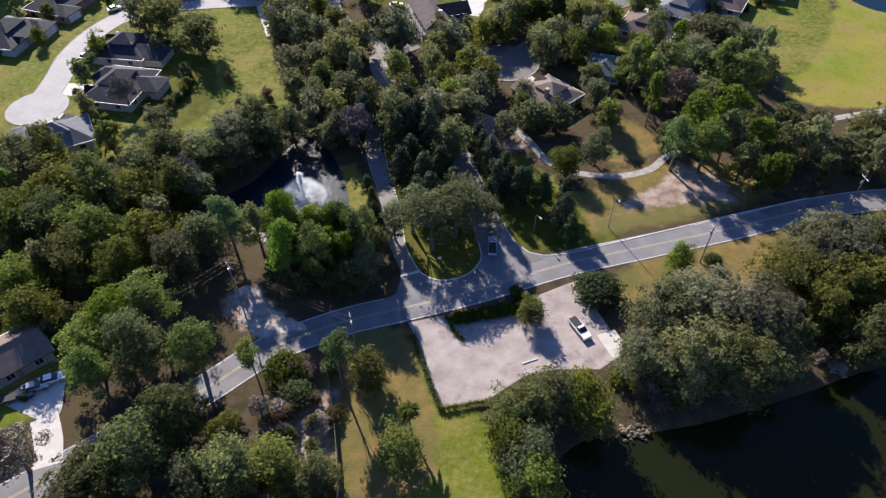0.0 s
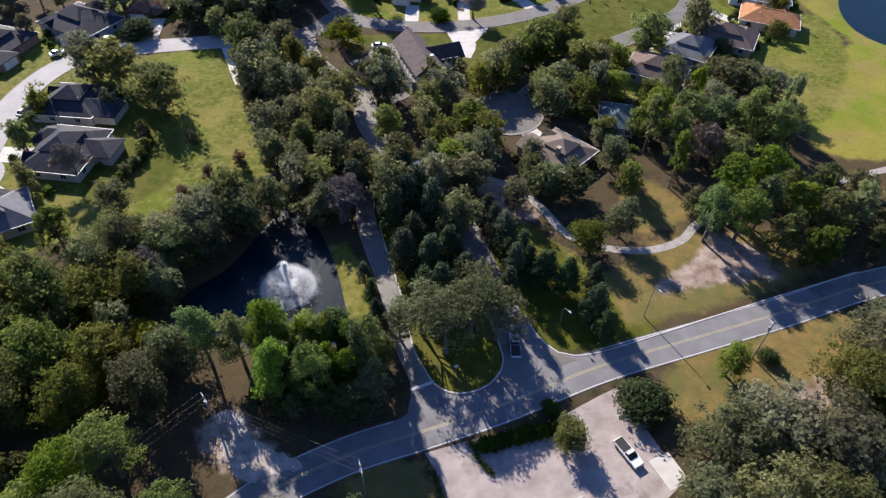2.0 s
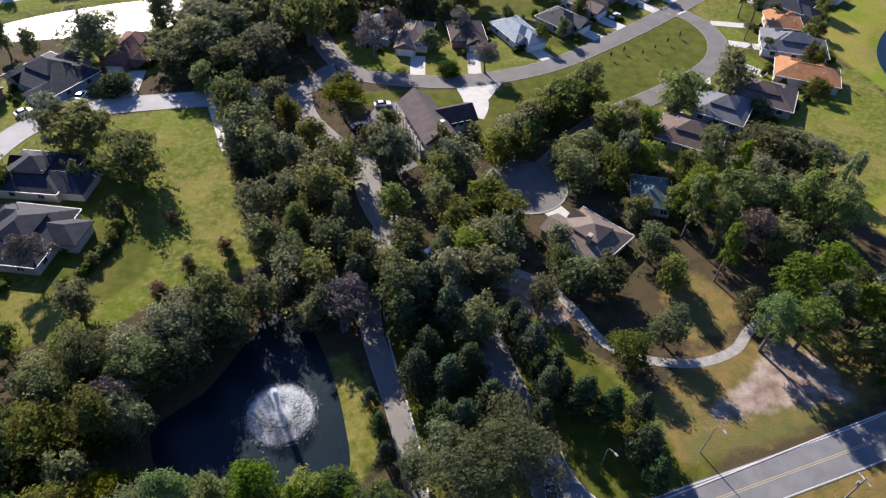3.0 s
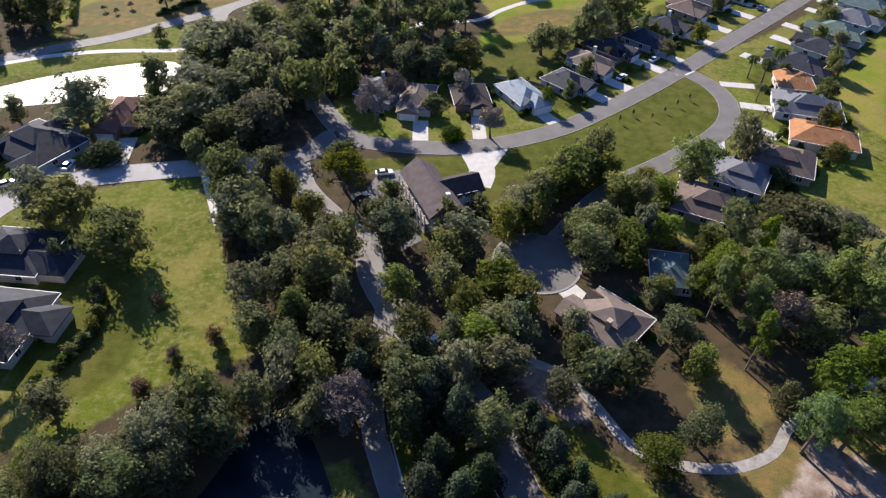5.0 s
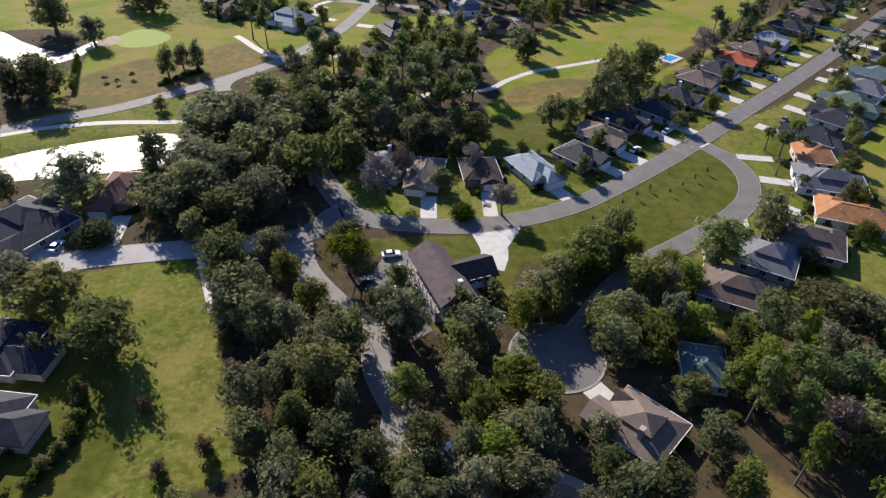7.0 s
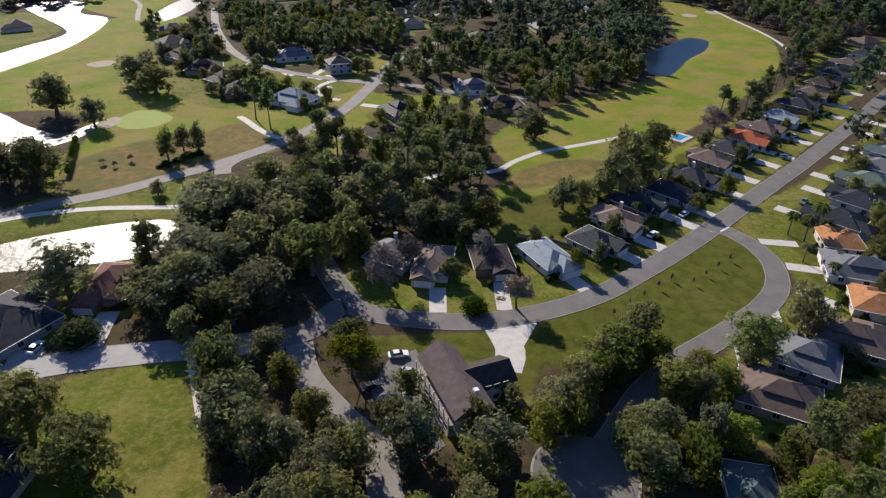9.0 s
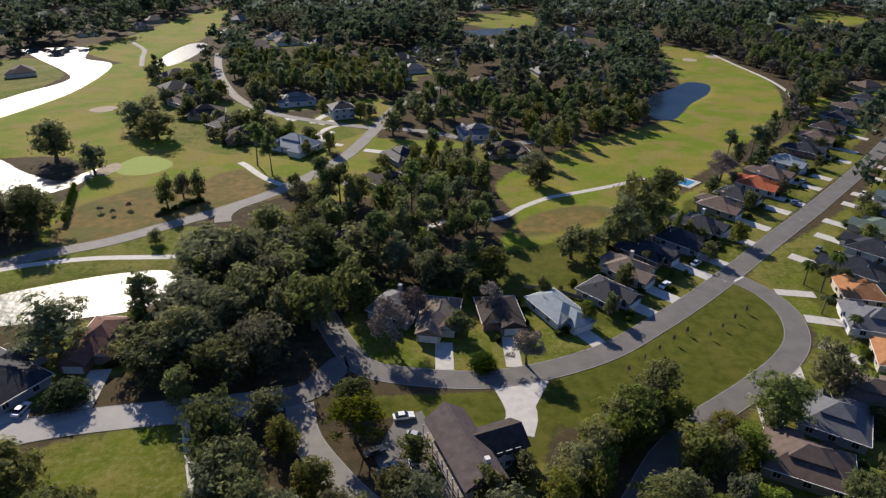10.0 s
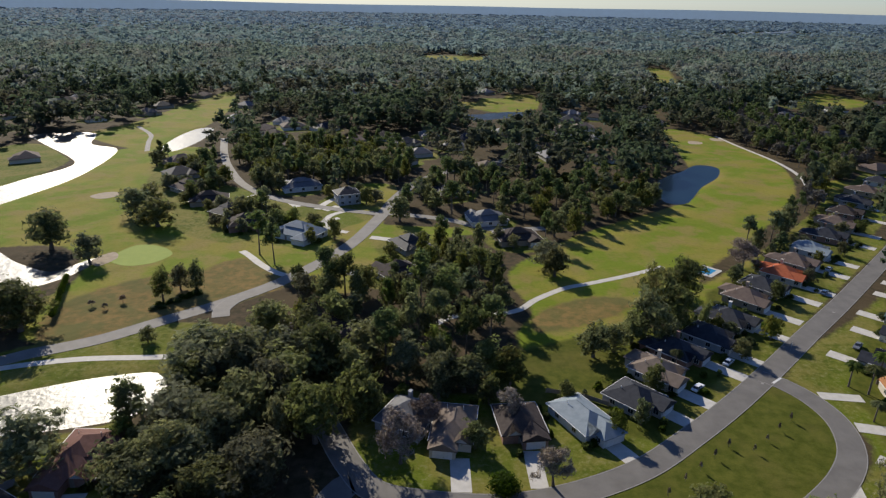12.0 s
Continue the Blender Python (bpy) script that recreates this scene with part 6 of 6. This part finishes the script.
# far woods: one mass of low-detail trees out to a kilometre, then a rough canopy to the horizon
def far_woods():
    rng = np.random.default_rng(21)
    pts = []
    for x0, x1, y0, y1, gap in ((-560, 700, 440, 1050, 10.0), (-900, 1000, 1050, 1400, 10.5), (-560, -150, 120, 440, 11.0), (160, 620, 90, 440, 11.0), (-300, -115, 20, 130, 10.0)):
        gx, gy = np.meshgrid(np.arange(x0, x1, gap), np.arange(y0, y1, gap))
        pts.append(np.column_stack([gx.ravel(), gy.ravel()]) + rng.uniform(-gap * 0.45, gap * 0.45, (gx.size, 2)))
    pts = np.concatenate(pts)
    pts = pts[np.abs(pts[:, 0]) < 70 + 0.73 * pts[:, 1]]
    pts = pts[is_clear(pts, 7, 4, 12)]
    pts = pts[cover_at(pts, FIELDS + LAWNS + DRYS) < 0.4]
    pts = pts[opens(pts)]
    pts = pts[((pts[:, None] - np.array(FAR_HOMES)[None]) ** 2).sum(2).min(1) > 16 ** 2]
    # front gardens towards the south stay open
    for hx, hy in FAR_HOMES:
        away = np.array((hx + 10, hy - 110)) / math.hypot(hx + 10, hy - 110)
        gap = np.array((hx, hy)) - pts
        along, across = gap @ away, gap @ np.array((away[1], -away[0]))
        pts = pts[~((along > 0) & (along < 38) & (np.abs(across) < 9))]
    planted = np.array([(x, y) for x, y, _ in PLANTED])
    keep = np.ones(len(pts), bool)
    for k in range(0, len(pts), 1000):
        keep[k : k + 1000] = ((pts[k : k + 1000, None] - planted[None]) ** 2).sum(2).min(1) > 36
    pts = pts[keep]
    near, models = [], []
    for k in range(8):
        lobes = [((rng.uniform(-2.4, 2.4), rng.uniform(-2.4, 2.4), rng.uniform(4, 11)), rng.uniform(1.7, 2.8)) for _ in range(4)]
        if k % 3 == 0:
            lobes = [((rng.uniform(-1.5, 1.5), rng.uniform(-1.5, 1.5), rng.uniform(7, 15)), rng.uniform(1.3, 2.1)) for _ in range(4)]
        near.append(merged(sprays(rng, lobes, 70, 1.15, 0.85, -0.6, 0.35), cores(rng, lobes[:1], 0.7)))
        models.append(sprays(rng, lobes, 30, 1.5, 0.9, -0.4, 0.35))
    # scattered border where the stronger haze tint begins
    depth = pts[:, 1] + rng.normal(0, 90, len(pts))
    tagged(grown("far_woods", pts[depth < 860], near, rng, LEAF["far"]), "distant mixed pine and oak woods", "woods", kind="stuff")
    tagged(grown("distant_woods", pts[depth >= 860], models, rng, LEAF["distant"]), "woods towards the horizon with haze painted into their green", "woods", kind="stuff")


def grown(name, pts, models, rng, leaf):
    vs, fs, base = [], [], 0
    for x, y in pts:
        v, f = models[rng.integers(8)]
        a, s = rng.uniform(0, 6.28), rng.uniform(1.1, 1.7) * (1.05 + 0.28 * math.sin(x / 47 + 1.3 * math.sin(y / 60)) * math.sin(y / 38))
        c, q = math.cos(a) * s, math.sin(a) * s
        vs.append(np.column_stack([v[:, 0] * c - v[:, 1] * q + x, v[:, 0] * q + v[:, 1] * c + y, v[:, 2] * s * rng.uniform(0.7, 1.0)]))
        fs.append(f + base)
        base += len(v)
    return from_arrays(name, np.concatenate(vs), np.concatenate(fs), leaf)


def far_canopy():
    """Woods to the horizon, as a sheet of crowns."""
    rng = np.random.default_rng(31)
    models = []
    for _ in range(6):
        lobes = [((rng.uniform(-0.5, 0.5), rng.uniform(-0.5, 0.5), rng.uniform(0.35, 0.85)), rng.uniform(0.22, 0.42)) for _ in range(3)]
        models.append(sprays(rng, lobes, 8, 0.56, 0.85, -0.2, 0.5))
    # the farther belt carries more painted haze in its colour
    belts = {"hazy": [], "horizon": []}
    y = 1385.0
    while y < 4700:
        gap = 11.0 + (y - 1000) * 0.0105
        half = min(4700, 40 + 0.76 * y)
        xs = np.arange(-half, half, gap)
        pts = np.column_stack([xs, np.full(len(xs), y)]) + rng.uniform(-gap * 0.45, gap * 0.45, (len(xs), 2))
        pts = pts[cover_at(pts, FIELDS) < 0.4]
        for px, py in pts:
            w, h = gap * rng.uniform(0.75, 1.15), rng.uniform(9, 14)
            a = rng.uniform(0, 6.28)
            v, f = models[rng.integers(6)]
            turned = np.column_stack([v[:, 0] * math.cos(a) - v[:, 1] * math.sin(a), v[:, 0] * math.sin(a) + v[:, 1] * math.cos(a), v[:, 2]])
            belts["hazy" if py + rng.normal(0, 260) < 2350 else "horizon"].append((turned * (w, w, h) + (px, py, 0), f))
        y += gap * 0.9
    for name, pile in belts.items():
        tagged(from_arrays(name + "_woods", *merged(*pile), LEAF[name]), "endless woods reaching the horizon, leaves painted haze blue", "woods", kind="stuff")


home_rng = random.Random(18)
for x, y in FAR_HOMES:
    roof = home_rng.choice(("grey", "charcoal", "brown", "dark_brown", "tan", "grey"))
    house(x, y, home_rng.uniform(0, 360), home_rng.uniform(14, 19), home_rng.uniform(11, 14), roof, home_rng.choice(("white", "cream", "tan")), f"distant house with a {ROW_NOTES[roof]} roof among trees", far=True, group="distant houses in the woods")
for k in range(18):
    x, y = 1080 + 24 * k + home_rng.uniform(-8, 8), 2330 + 20 * k + home_rng.uniform(-40, 60)
    house(x, y, home_rng.uniform(0, 90), home_rng.uniform(24, 46), home_rng.uniform(16, 24), "pale_blue", "white", "distant white building in a clearing", storeys=3, wing=None, slope=0.3, far=True, group="distant town buildings")
far_woods()
far_canopy()


def distance():
    """Made-up low ridge ring behind everything, painted and glowing as blue haze."""
    bm = bmesh.new()
    n = 96
    low, top = [], []
    for k in range(n):
        a = 2 * math.pi * k / n
        h = 66 + 3 * math.sin(7 * a) + 2 * math.sin(17 * a + 1)
        low.append(bm.verts.new((4760 * math.cos(a), 4760 * math.sin(a), -5)))
        top.append(bm.verts.new((4760 * math.cos(a), 4760 * math.sin(a), h)))
    for k in range(n):
        j = (k + 1) % n
        bm.faces.new((low[k], low[j], top[j], top[k]))
    tagged(part("backdrop", bm, HAZE), "backdrop ring painted and glowing as blue horizon haze", "backdrop", kind="structure")


# haze painted as blue base colour plus emission; the ring is no light source
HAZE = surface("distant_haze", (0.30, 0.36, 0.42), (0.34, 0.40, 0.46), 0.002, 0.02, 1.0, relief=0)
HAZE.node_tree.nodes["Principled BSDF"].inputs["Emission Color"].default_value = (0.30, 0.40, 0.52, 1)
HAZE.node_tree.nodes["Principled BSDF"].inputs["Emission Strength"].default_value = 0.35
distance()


# ---- loose things ----
def fountain(x, y):
    t = thing("fountain", x, y, WATER_LEVEL, 0, "white spraying fountain in the pond", "fountain")
    rng = np.random.default_rng(4)

    def drops(name, points, size, label):
        vs = [rng.normal(0, size, (3, 3)) + p for p in points]
        fs = [np.array([[0, 1, 2]]) + k * 3 for k in range(len(points))]
        ob = from_arrays(name, np.concatenate(vs), np.concatenate(fs), FOAM, t, label)
        ob["kind"] = "stuff"

    dome = []
    for _ in range(9000):
        a, s, lift = rng.uniform(0, 6.28), rng.uniform(0, 1) ** 0.8, rng.uniform(0.85, 1.05)
        q = 5.4 * s * lift * rng.uniform(0.86, 1.1)
        dome.append((q * math.cos(a), q * math.sin(a), max(0.05, 3.4 * 4 * s * (1 - s) * lift + rng.uniform(-0.15, 0.15))))
    drops("spray", dome, 0.06, "falling white spray")
    drops("jet", [(rng.normal(0, 0.12 + 0.02 * z), rng.normal(0, 0.12 + 0.02 * z), z) for z in rng.uniform(0, 7.5, 4200)], 0.11, "tall central water jet")
    foam = []
    for k in range(18000):
        a, q = rng.uniform(0, 6.28), 5.6 * rng.uniform(0.001, 1) ** 0.5
        if k % 5 < 2:
            q = rng.normal(5.0, 0.75)
        elif k % 5 == 2:
            q = abs(rng.normal(0, 1.3))
        foam.append((q * math.cos(a), q * math.sin(a), rng.uniform(0.0, 0.3)))
    drops("foam", foam, 0.07, "white foam on the water")
    bm = bmesh.new()
    tube(bm, [(0, 0, -0.6), (0, 0, 0.25)], [0.7, 0.55], 10)
    part("float", bm, DARK_METAL, t)


fountain(-34.5, 114)


def utility_pole(x, y, h, turn, arms=1):
    t = thing("utility_pole", x, y, 0, turn, "wooden utility pole with a crossarm", "pole")
    bm = bmesh.new()
    tube(bm, [(0, 0, -0.3), (0, 0, h)], [0.17, 0.11], 8)
    part("pole", bm, WOOD, t)
    for k in range(arms):
        bm = bmesh.new()
        box(bm, -1.2, -0.06, h - 0.7 - k, 1.2, 0.06, h - 0.55 - k)
        part("crossarm", bm, WHITE_PAINT if k == 0 else WOOD, t)
    for sx in (-1.1, 0, 1.1):
        bm = bmesh.new()
        tube(bm, [(sx, 0, h - 0.56), (sx, 0, h - 0.25)], [0.06, 0.04], 6)
        part("insulator", bm, GREY_METAL, t)
    bm = bmesh.new()
    tube(bm, [(0.3, 0, h - 2.6), (0.3, 0, h - 1.8)], [0.2, 0.2], 8)
    part("transformer", bm, GREY_METAL, t)
    m = pose(x, y, 0, 0, 0, turn)
    return [m @ Vector((sx, 0, h - 0.25)) for sx in (-1.1, 0, 1.1)]


def wires(a, b):
    for p, q in zip(a, b):
        bm = bmesh.new()
        pts = [p.lerp(q, k / 10) - Vector((0, 0, 4 * 0.9 * (k / 10) * (1 - k / 10))) for k in range(11)]
        tube(bm, pts, [0.009] * 11, 4)
        tagged(part("overhead_wire", bm, WIRE), "thin sagging overhead wire", "wire")


POLES = [utility_pole(-97, 31, 11, 120), utility_pole(-42, 81.8, 12, 125), utility_pole(-17.5, 70.1, 11, 105), utility_pole(53.5, 93.5, 11, 108), utility_pole(93, 112, 8.5, 100)]
for a, b in zip(POLES[:2], POLES[1:3]):
    wires(a, b)


def street_lamp(x, y, h, turn):
    t = thing("street_lamp", x, y, 0, turn, "slim dark street lamp with a curved arm", "lamp")
    bm = bmesh.new()
    tube(bm, [(0, 0, 0), (0, 0, h * 0.8), (0, -0.3, h * 0.95), (0, -1.4, h)], [0.11, 0.08, 0.06, 0.05], 7)
    part("post", bm, WOOD, t)
    bm = bmesh.new()
    box(bm, -0.18, -2.0, h - 0.1, 0.18, -1.3, h + 0.08, bevel=0.03)
    part("lamp_head", bm, GREY_METAL, t)


street_lamp(35.7, 103.9, 9.5, 15)
street_lamp(19, 103, 5, 30)


def sign_post(x, y, turn, plate=(0.75, 0.75), high=2.2, label="white road sign on a metal post"):
    t = thing("road_sign", x, y, 0, turn, label, "sign")
    bm = bmesh.new()
    tube(bm, [(0, 0, -0.2), (0, 0, high + plate[1])], [0.035, 0.035], 6)
    part("post", bm, GREY_METAL, t)
    bm = bmesh.new()
    box(bm, -plate[0] / 2, -0.06, high, plate[0] / 2, -0.03, high + plate[1], bevel=0.01)
    part("plate", bm, WHITE_PAINT, t)


sign_post(25.6, 98.7, 20)
sign_post(14.5, 84.4, 200)
sign_post(-2, 92, 10)
sign_post(98, 282, 40)

# fence between the gravel car park's neighbour plot and the dry grass
def plank_fence(points, label, height=1.8):
    t = thing("fence", *points[0], 0, 0, label, "fence")
    line = smooth_line(points, 2.4)
    o = line[0]
    for p in line:
        bm = bmesh.new()
        box(bm, -0.06, -0.06, -0.2, 0.06, 0.06, height)
        part("post", bm, WOOD, t).location = (p[0] - o[0], p[1] - o[1], 0)
    for p, q in zip(line, line[1:]):
        d = q - p
        bm = bmesh.new()
        box(bm, 0, -0.025, 0.15, float(np.linalg.norm(d)), 0.025, height - 0.1)
        part("panel", bm, WOOD, t).matrix_basis = pose(p[0] - o[0], p[1] - o[1], 0, 0, 0, math.degrees(math.atan2(d[1], d[0])))


plank_fence([(-17.5, 40), (-18, 46), (-20, 56), (-22.5, 66)], "weathered grey timber fence")
plank_fence([(18, 262), (27, 259), (33, 255)], "pale garden fence behind the houses", 1.5)
hedge([(-7, 74), (-4.5, 66.5), (-1.5, 58)], 1.1, 1.0)
hedge([(-1.5, 58), (3, 58.6), (7.5, 59.6)], 1.1, 1.0)
hedge([(1.5, 77.6), (8, 79.2), (14, 80.6)], 1.8, 3.6, "low dark shrubs in the car park bed")
for k in range(11):
    plant("shrub", -103 + k * 1.15, 315.5 + 1.3 * k + 1.4 * math.sin(2.3 * k), 1.3 + 0.5 * math.sin(1.7 * k), 1.5, 0.1)
hedge([(-142, 340), (-137, 324), (-132, 308)], 3.2, 2.2, "narrow dark hedge beside the golf lake")
hedge([(-0.5, 78.5), (1, 75), (2.5, 73)], 0.7, 1.0, "grassy strip beside the car park bed")
for k in range(14):
    plant("broad" if k % 2 else "shrub", -78.2 + 3.4 * math.sin(k * 0.24), 169 - k * 1.7, 2.4 + 0.8 * math.sin(2.9 * k), 1.5 + 0.3 * math.sin(1.9 * k), 0.15)
for spot in ((-6.6, 54, 8, 1.9), (103, 262, 8, 2.4), (106, 258, 9, 2.6), (99, 246, 6, 2), (101, 236, 6, 2), (47, 262, 6, 2), (58, 273, 6, 2), (112, 263, 10, 2.8), (-104, 160, 7, 2.2), (-103, 166, 7, 2.2), (186, 345, 8, 2.4), (176, 338, 8, 2.2)):
    palm(*spot)
for spot in ((-64, 163, 3, 1.7), (-57, 196, 4, 1.7), (-55, 188, 4.5, 2.0), (-52, 178, 4.5, 1.9), (-49, 170, 4.5, 1.9), (-61, 141, 5, 2.2), (-50, 152, 5, 1.9), (-57, 148, 4, 1.7)):
    plant("rust", *spot, 0.35)
    plant("broad", spot[0] + 0.8, spot[1] - 0.6, spot[2] * 0.6, spot[3] * 0.8, 0.35)
for spot in ((-4, 107, 12, 4.2), (1, 112, 12, 4.2), (-2, 119, 12, 4.4), (-9, 122, 12, 4.4), (-5, 130, 13, 4.6), (9, 108, 10, 3.4), (13, 118, 10, 3.4), (-11, 143, 12, 4.6), (-22, 140, 12, 4.4), (-10, 133, 12, 4.2), (7, 130, 11, 3.8)):
    plant("magnolia", *spot)
for spot in ((-16.4, 103.4, 7, 2.4), (-17.4, 109, 7, 2.2), (-19, 114, 7, 2.3), (10.4, 118.5, 9, 3.2), (17.7, 112.6, 9, 3.0), (21.3, 110.7, 9, 3.0), (26, 108.8, 9, 3.0), (8.2, 126.9, 10, 3.4), (14, 115, 9, 3.0)):
    plant("magnolia", *spot)
for spot in ((3, 107, 13, 5.0), (-12, 100, 9, 2.6), (-14, 136, 13, 4.6), (4, 141, 12, 4.6), (-4, 140, 12, 4.4), (8, 150, 11, 4.0), (14, 136, 10, 3.2)):
    plant("oak", *spot)
for spot in ((-8.0, 101.6, 13, 5.4), (-3.6, 96.6, 14, 6.2), (1.2, 100.6, 15, 6.4), (6.0, 99.4, 14, 6.2)):
    plant("umbrella", *spot)
for k in range(4, 10):
    plant("pine", -50 + 3.7 * k, 93.4 + 0.9 * math.sin(2.1 * k), 14.5 + 1.4 * math.sin(1.7 * k), 2.9)
    plant("pine", -49 + 3.6 * k, 88.6 + 0.9 * math.sin(1.3 * k), 13 + 1.5 * math.sin(2.7 * k), 2.7, 0.85)
for spot in ((-44.5, 129, 11, 4.6), (-40.5, 136, 11, 4.2), (-30, 133, 10, 3.8), (-51, 121.5, 10, 4.4), (-35.5, 141.5, 11, 4.6), (-58, 111, 10, 4.4), (16, 78, 6.5, 3.4), (-74, 136, 9, 3.6), (-53, 322, 11, 4.6), (-46, 317, 11, 4.4), (-45, 329, 12, 4.8), (-57, 330, 9, 3.6)):
    plant("oak", *spot)
for spot in ((-29, 212.6, 9, 4.0), (40, 160.5, 9, 3.2), (49.5, 161.5, 10, 3.6), (53, 171, 10, 3.6)):
    plant("broad", *spot)
for spot in ((12, 185, 11, 4), (20, 193, 11, 4), (26, 200, 12, 4.2), (34, 206, 12, 4.2), (17, 184, 10, 3.6), (27, 196, 11, 3.8), (35, 203, 11, 3.8), (30, 205, 11, 3.8), (23, 199, 10, 3.6)):
    plant("broad", *spot)
scrub_rng = random.Random(8)
for k in range(26):
    plant(("magnolia", "broad", "oak")[k % 3], -36 + k * 0.75, 86.5 + scrub_rng.uniform(-1.5, 7), scrub_rng.uniform(3.5, 7), scrub_rng.uniform(2.2, 3.4), 0.35)
for k in range(26):
    plant(("rust", "bare", "broad")[k % 3], scrub_rng.uniform(-33, -20), scrub_rng.uniform(43, 66), scrub_rng.uniform(1.8, 4.5), scrub_rng.uniform(1.2, 2.4), 0.35)
for k in range(64):
    x = scrub_rng.uniform(30, 96)
    plant(("rust", "bare", "rust", "broad")[k % 4], x, 57.5 + (x - 34) * 0.24 + scrub_rng.uniform(0, 9), scrub_rng.uniform(2.0, 5.0), scrub_rng.uniform(1.3, 2.4), 0.2)
for k in range(9):
    plant("bare", 36 + k * 5.2, 222 + k * 3.9 - (6 if k > 4 else 0), 2.4, 0.4, 0.08)
for spot in ((-124, 318, 2.6, 1.3), (-119, 316, 2.2, 1.1), (-115, 321, 2.8, 1.4)):
    plant("bare", *spot, 0.3)
for x, y, turn, colour, pickup in (
    (25.4, 75.4, -62, "white", True), (9.4, 97.5, 88, "silver", True), (-18, 208.6, 10, "white", False), (-15.4, 202.4, -20, "silver", False), (-24, 198.4, 30, "black", False), (-16.2, 194.8, 105, "white", False), (-21.5, 194, 35, "grey", False),
    (-77, 59.8, 20, "black", True), (-74.8, 61.7, 22, "silver", False), (-72.4, 63.4, 24, "white", False), (60, 262, 41, "white", False), (75, 275, 41, "white", False), (-110, 176, 75, "grey", False), (-100, 214, 80, "white", False), (-6.5, 150, 130, "white", True), (-112, 206, 40, "white", False),
    (134, 322, 41, "blue", False), (150, 344, 41, "silver", False), (167, 330, 221, "white", False), (120, 283, 221, "grey", False),
):
    car(x, y, turn, colour, pickup)


def rock_pile(x, y, n):
    """Pale stones heaped on the lake bank."""
    t = thing("rock_pile", x, y, -0.35, 0, "heap of pale tan rocks on the lake bank", "rocks")
    rng = np.random.default_rng(12)
    v, f = ico_unit()
    for k in range(n):
        size = rng.uniform(0.22, 0.5)
        at = np.array([rng.normal(0, 1.7), rng.normal(0, 0.6), rng.uniform(0.0, 0.4)])
        from_arrays("rock", v * rng.uniform(0.75, 1.2, (len(v), 1)) * size * (1.15, 0.9, 0.7) + at, f, ROCK, t)


rock_pile(32.4, 54.0, 44)


def pool(x, y):
    t = thing("swimming_pool", x, y, 0, 41, "blue back-garden swimming pool with a white deck", "pool")
    bm = bmesh.new()
    box(bm, -5, -4, -0.2, 5, 4, 0.12)
    part("deck", bm, CONCRETE, t)
    bm = bmesh.new()
    box(bm, -3.4, -2.2, -0.1, 3.4, 2.2, 0.14)
    part("pool_water", bm, POOL, t)


pool(100, 344)
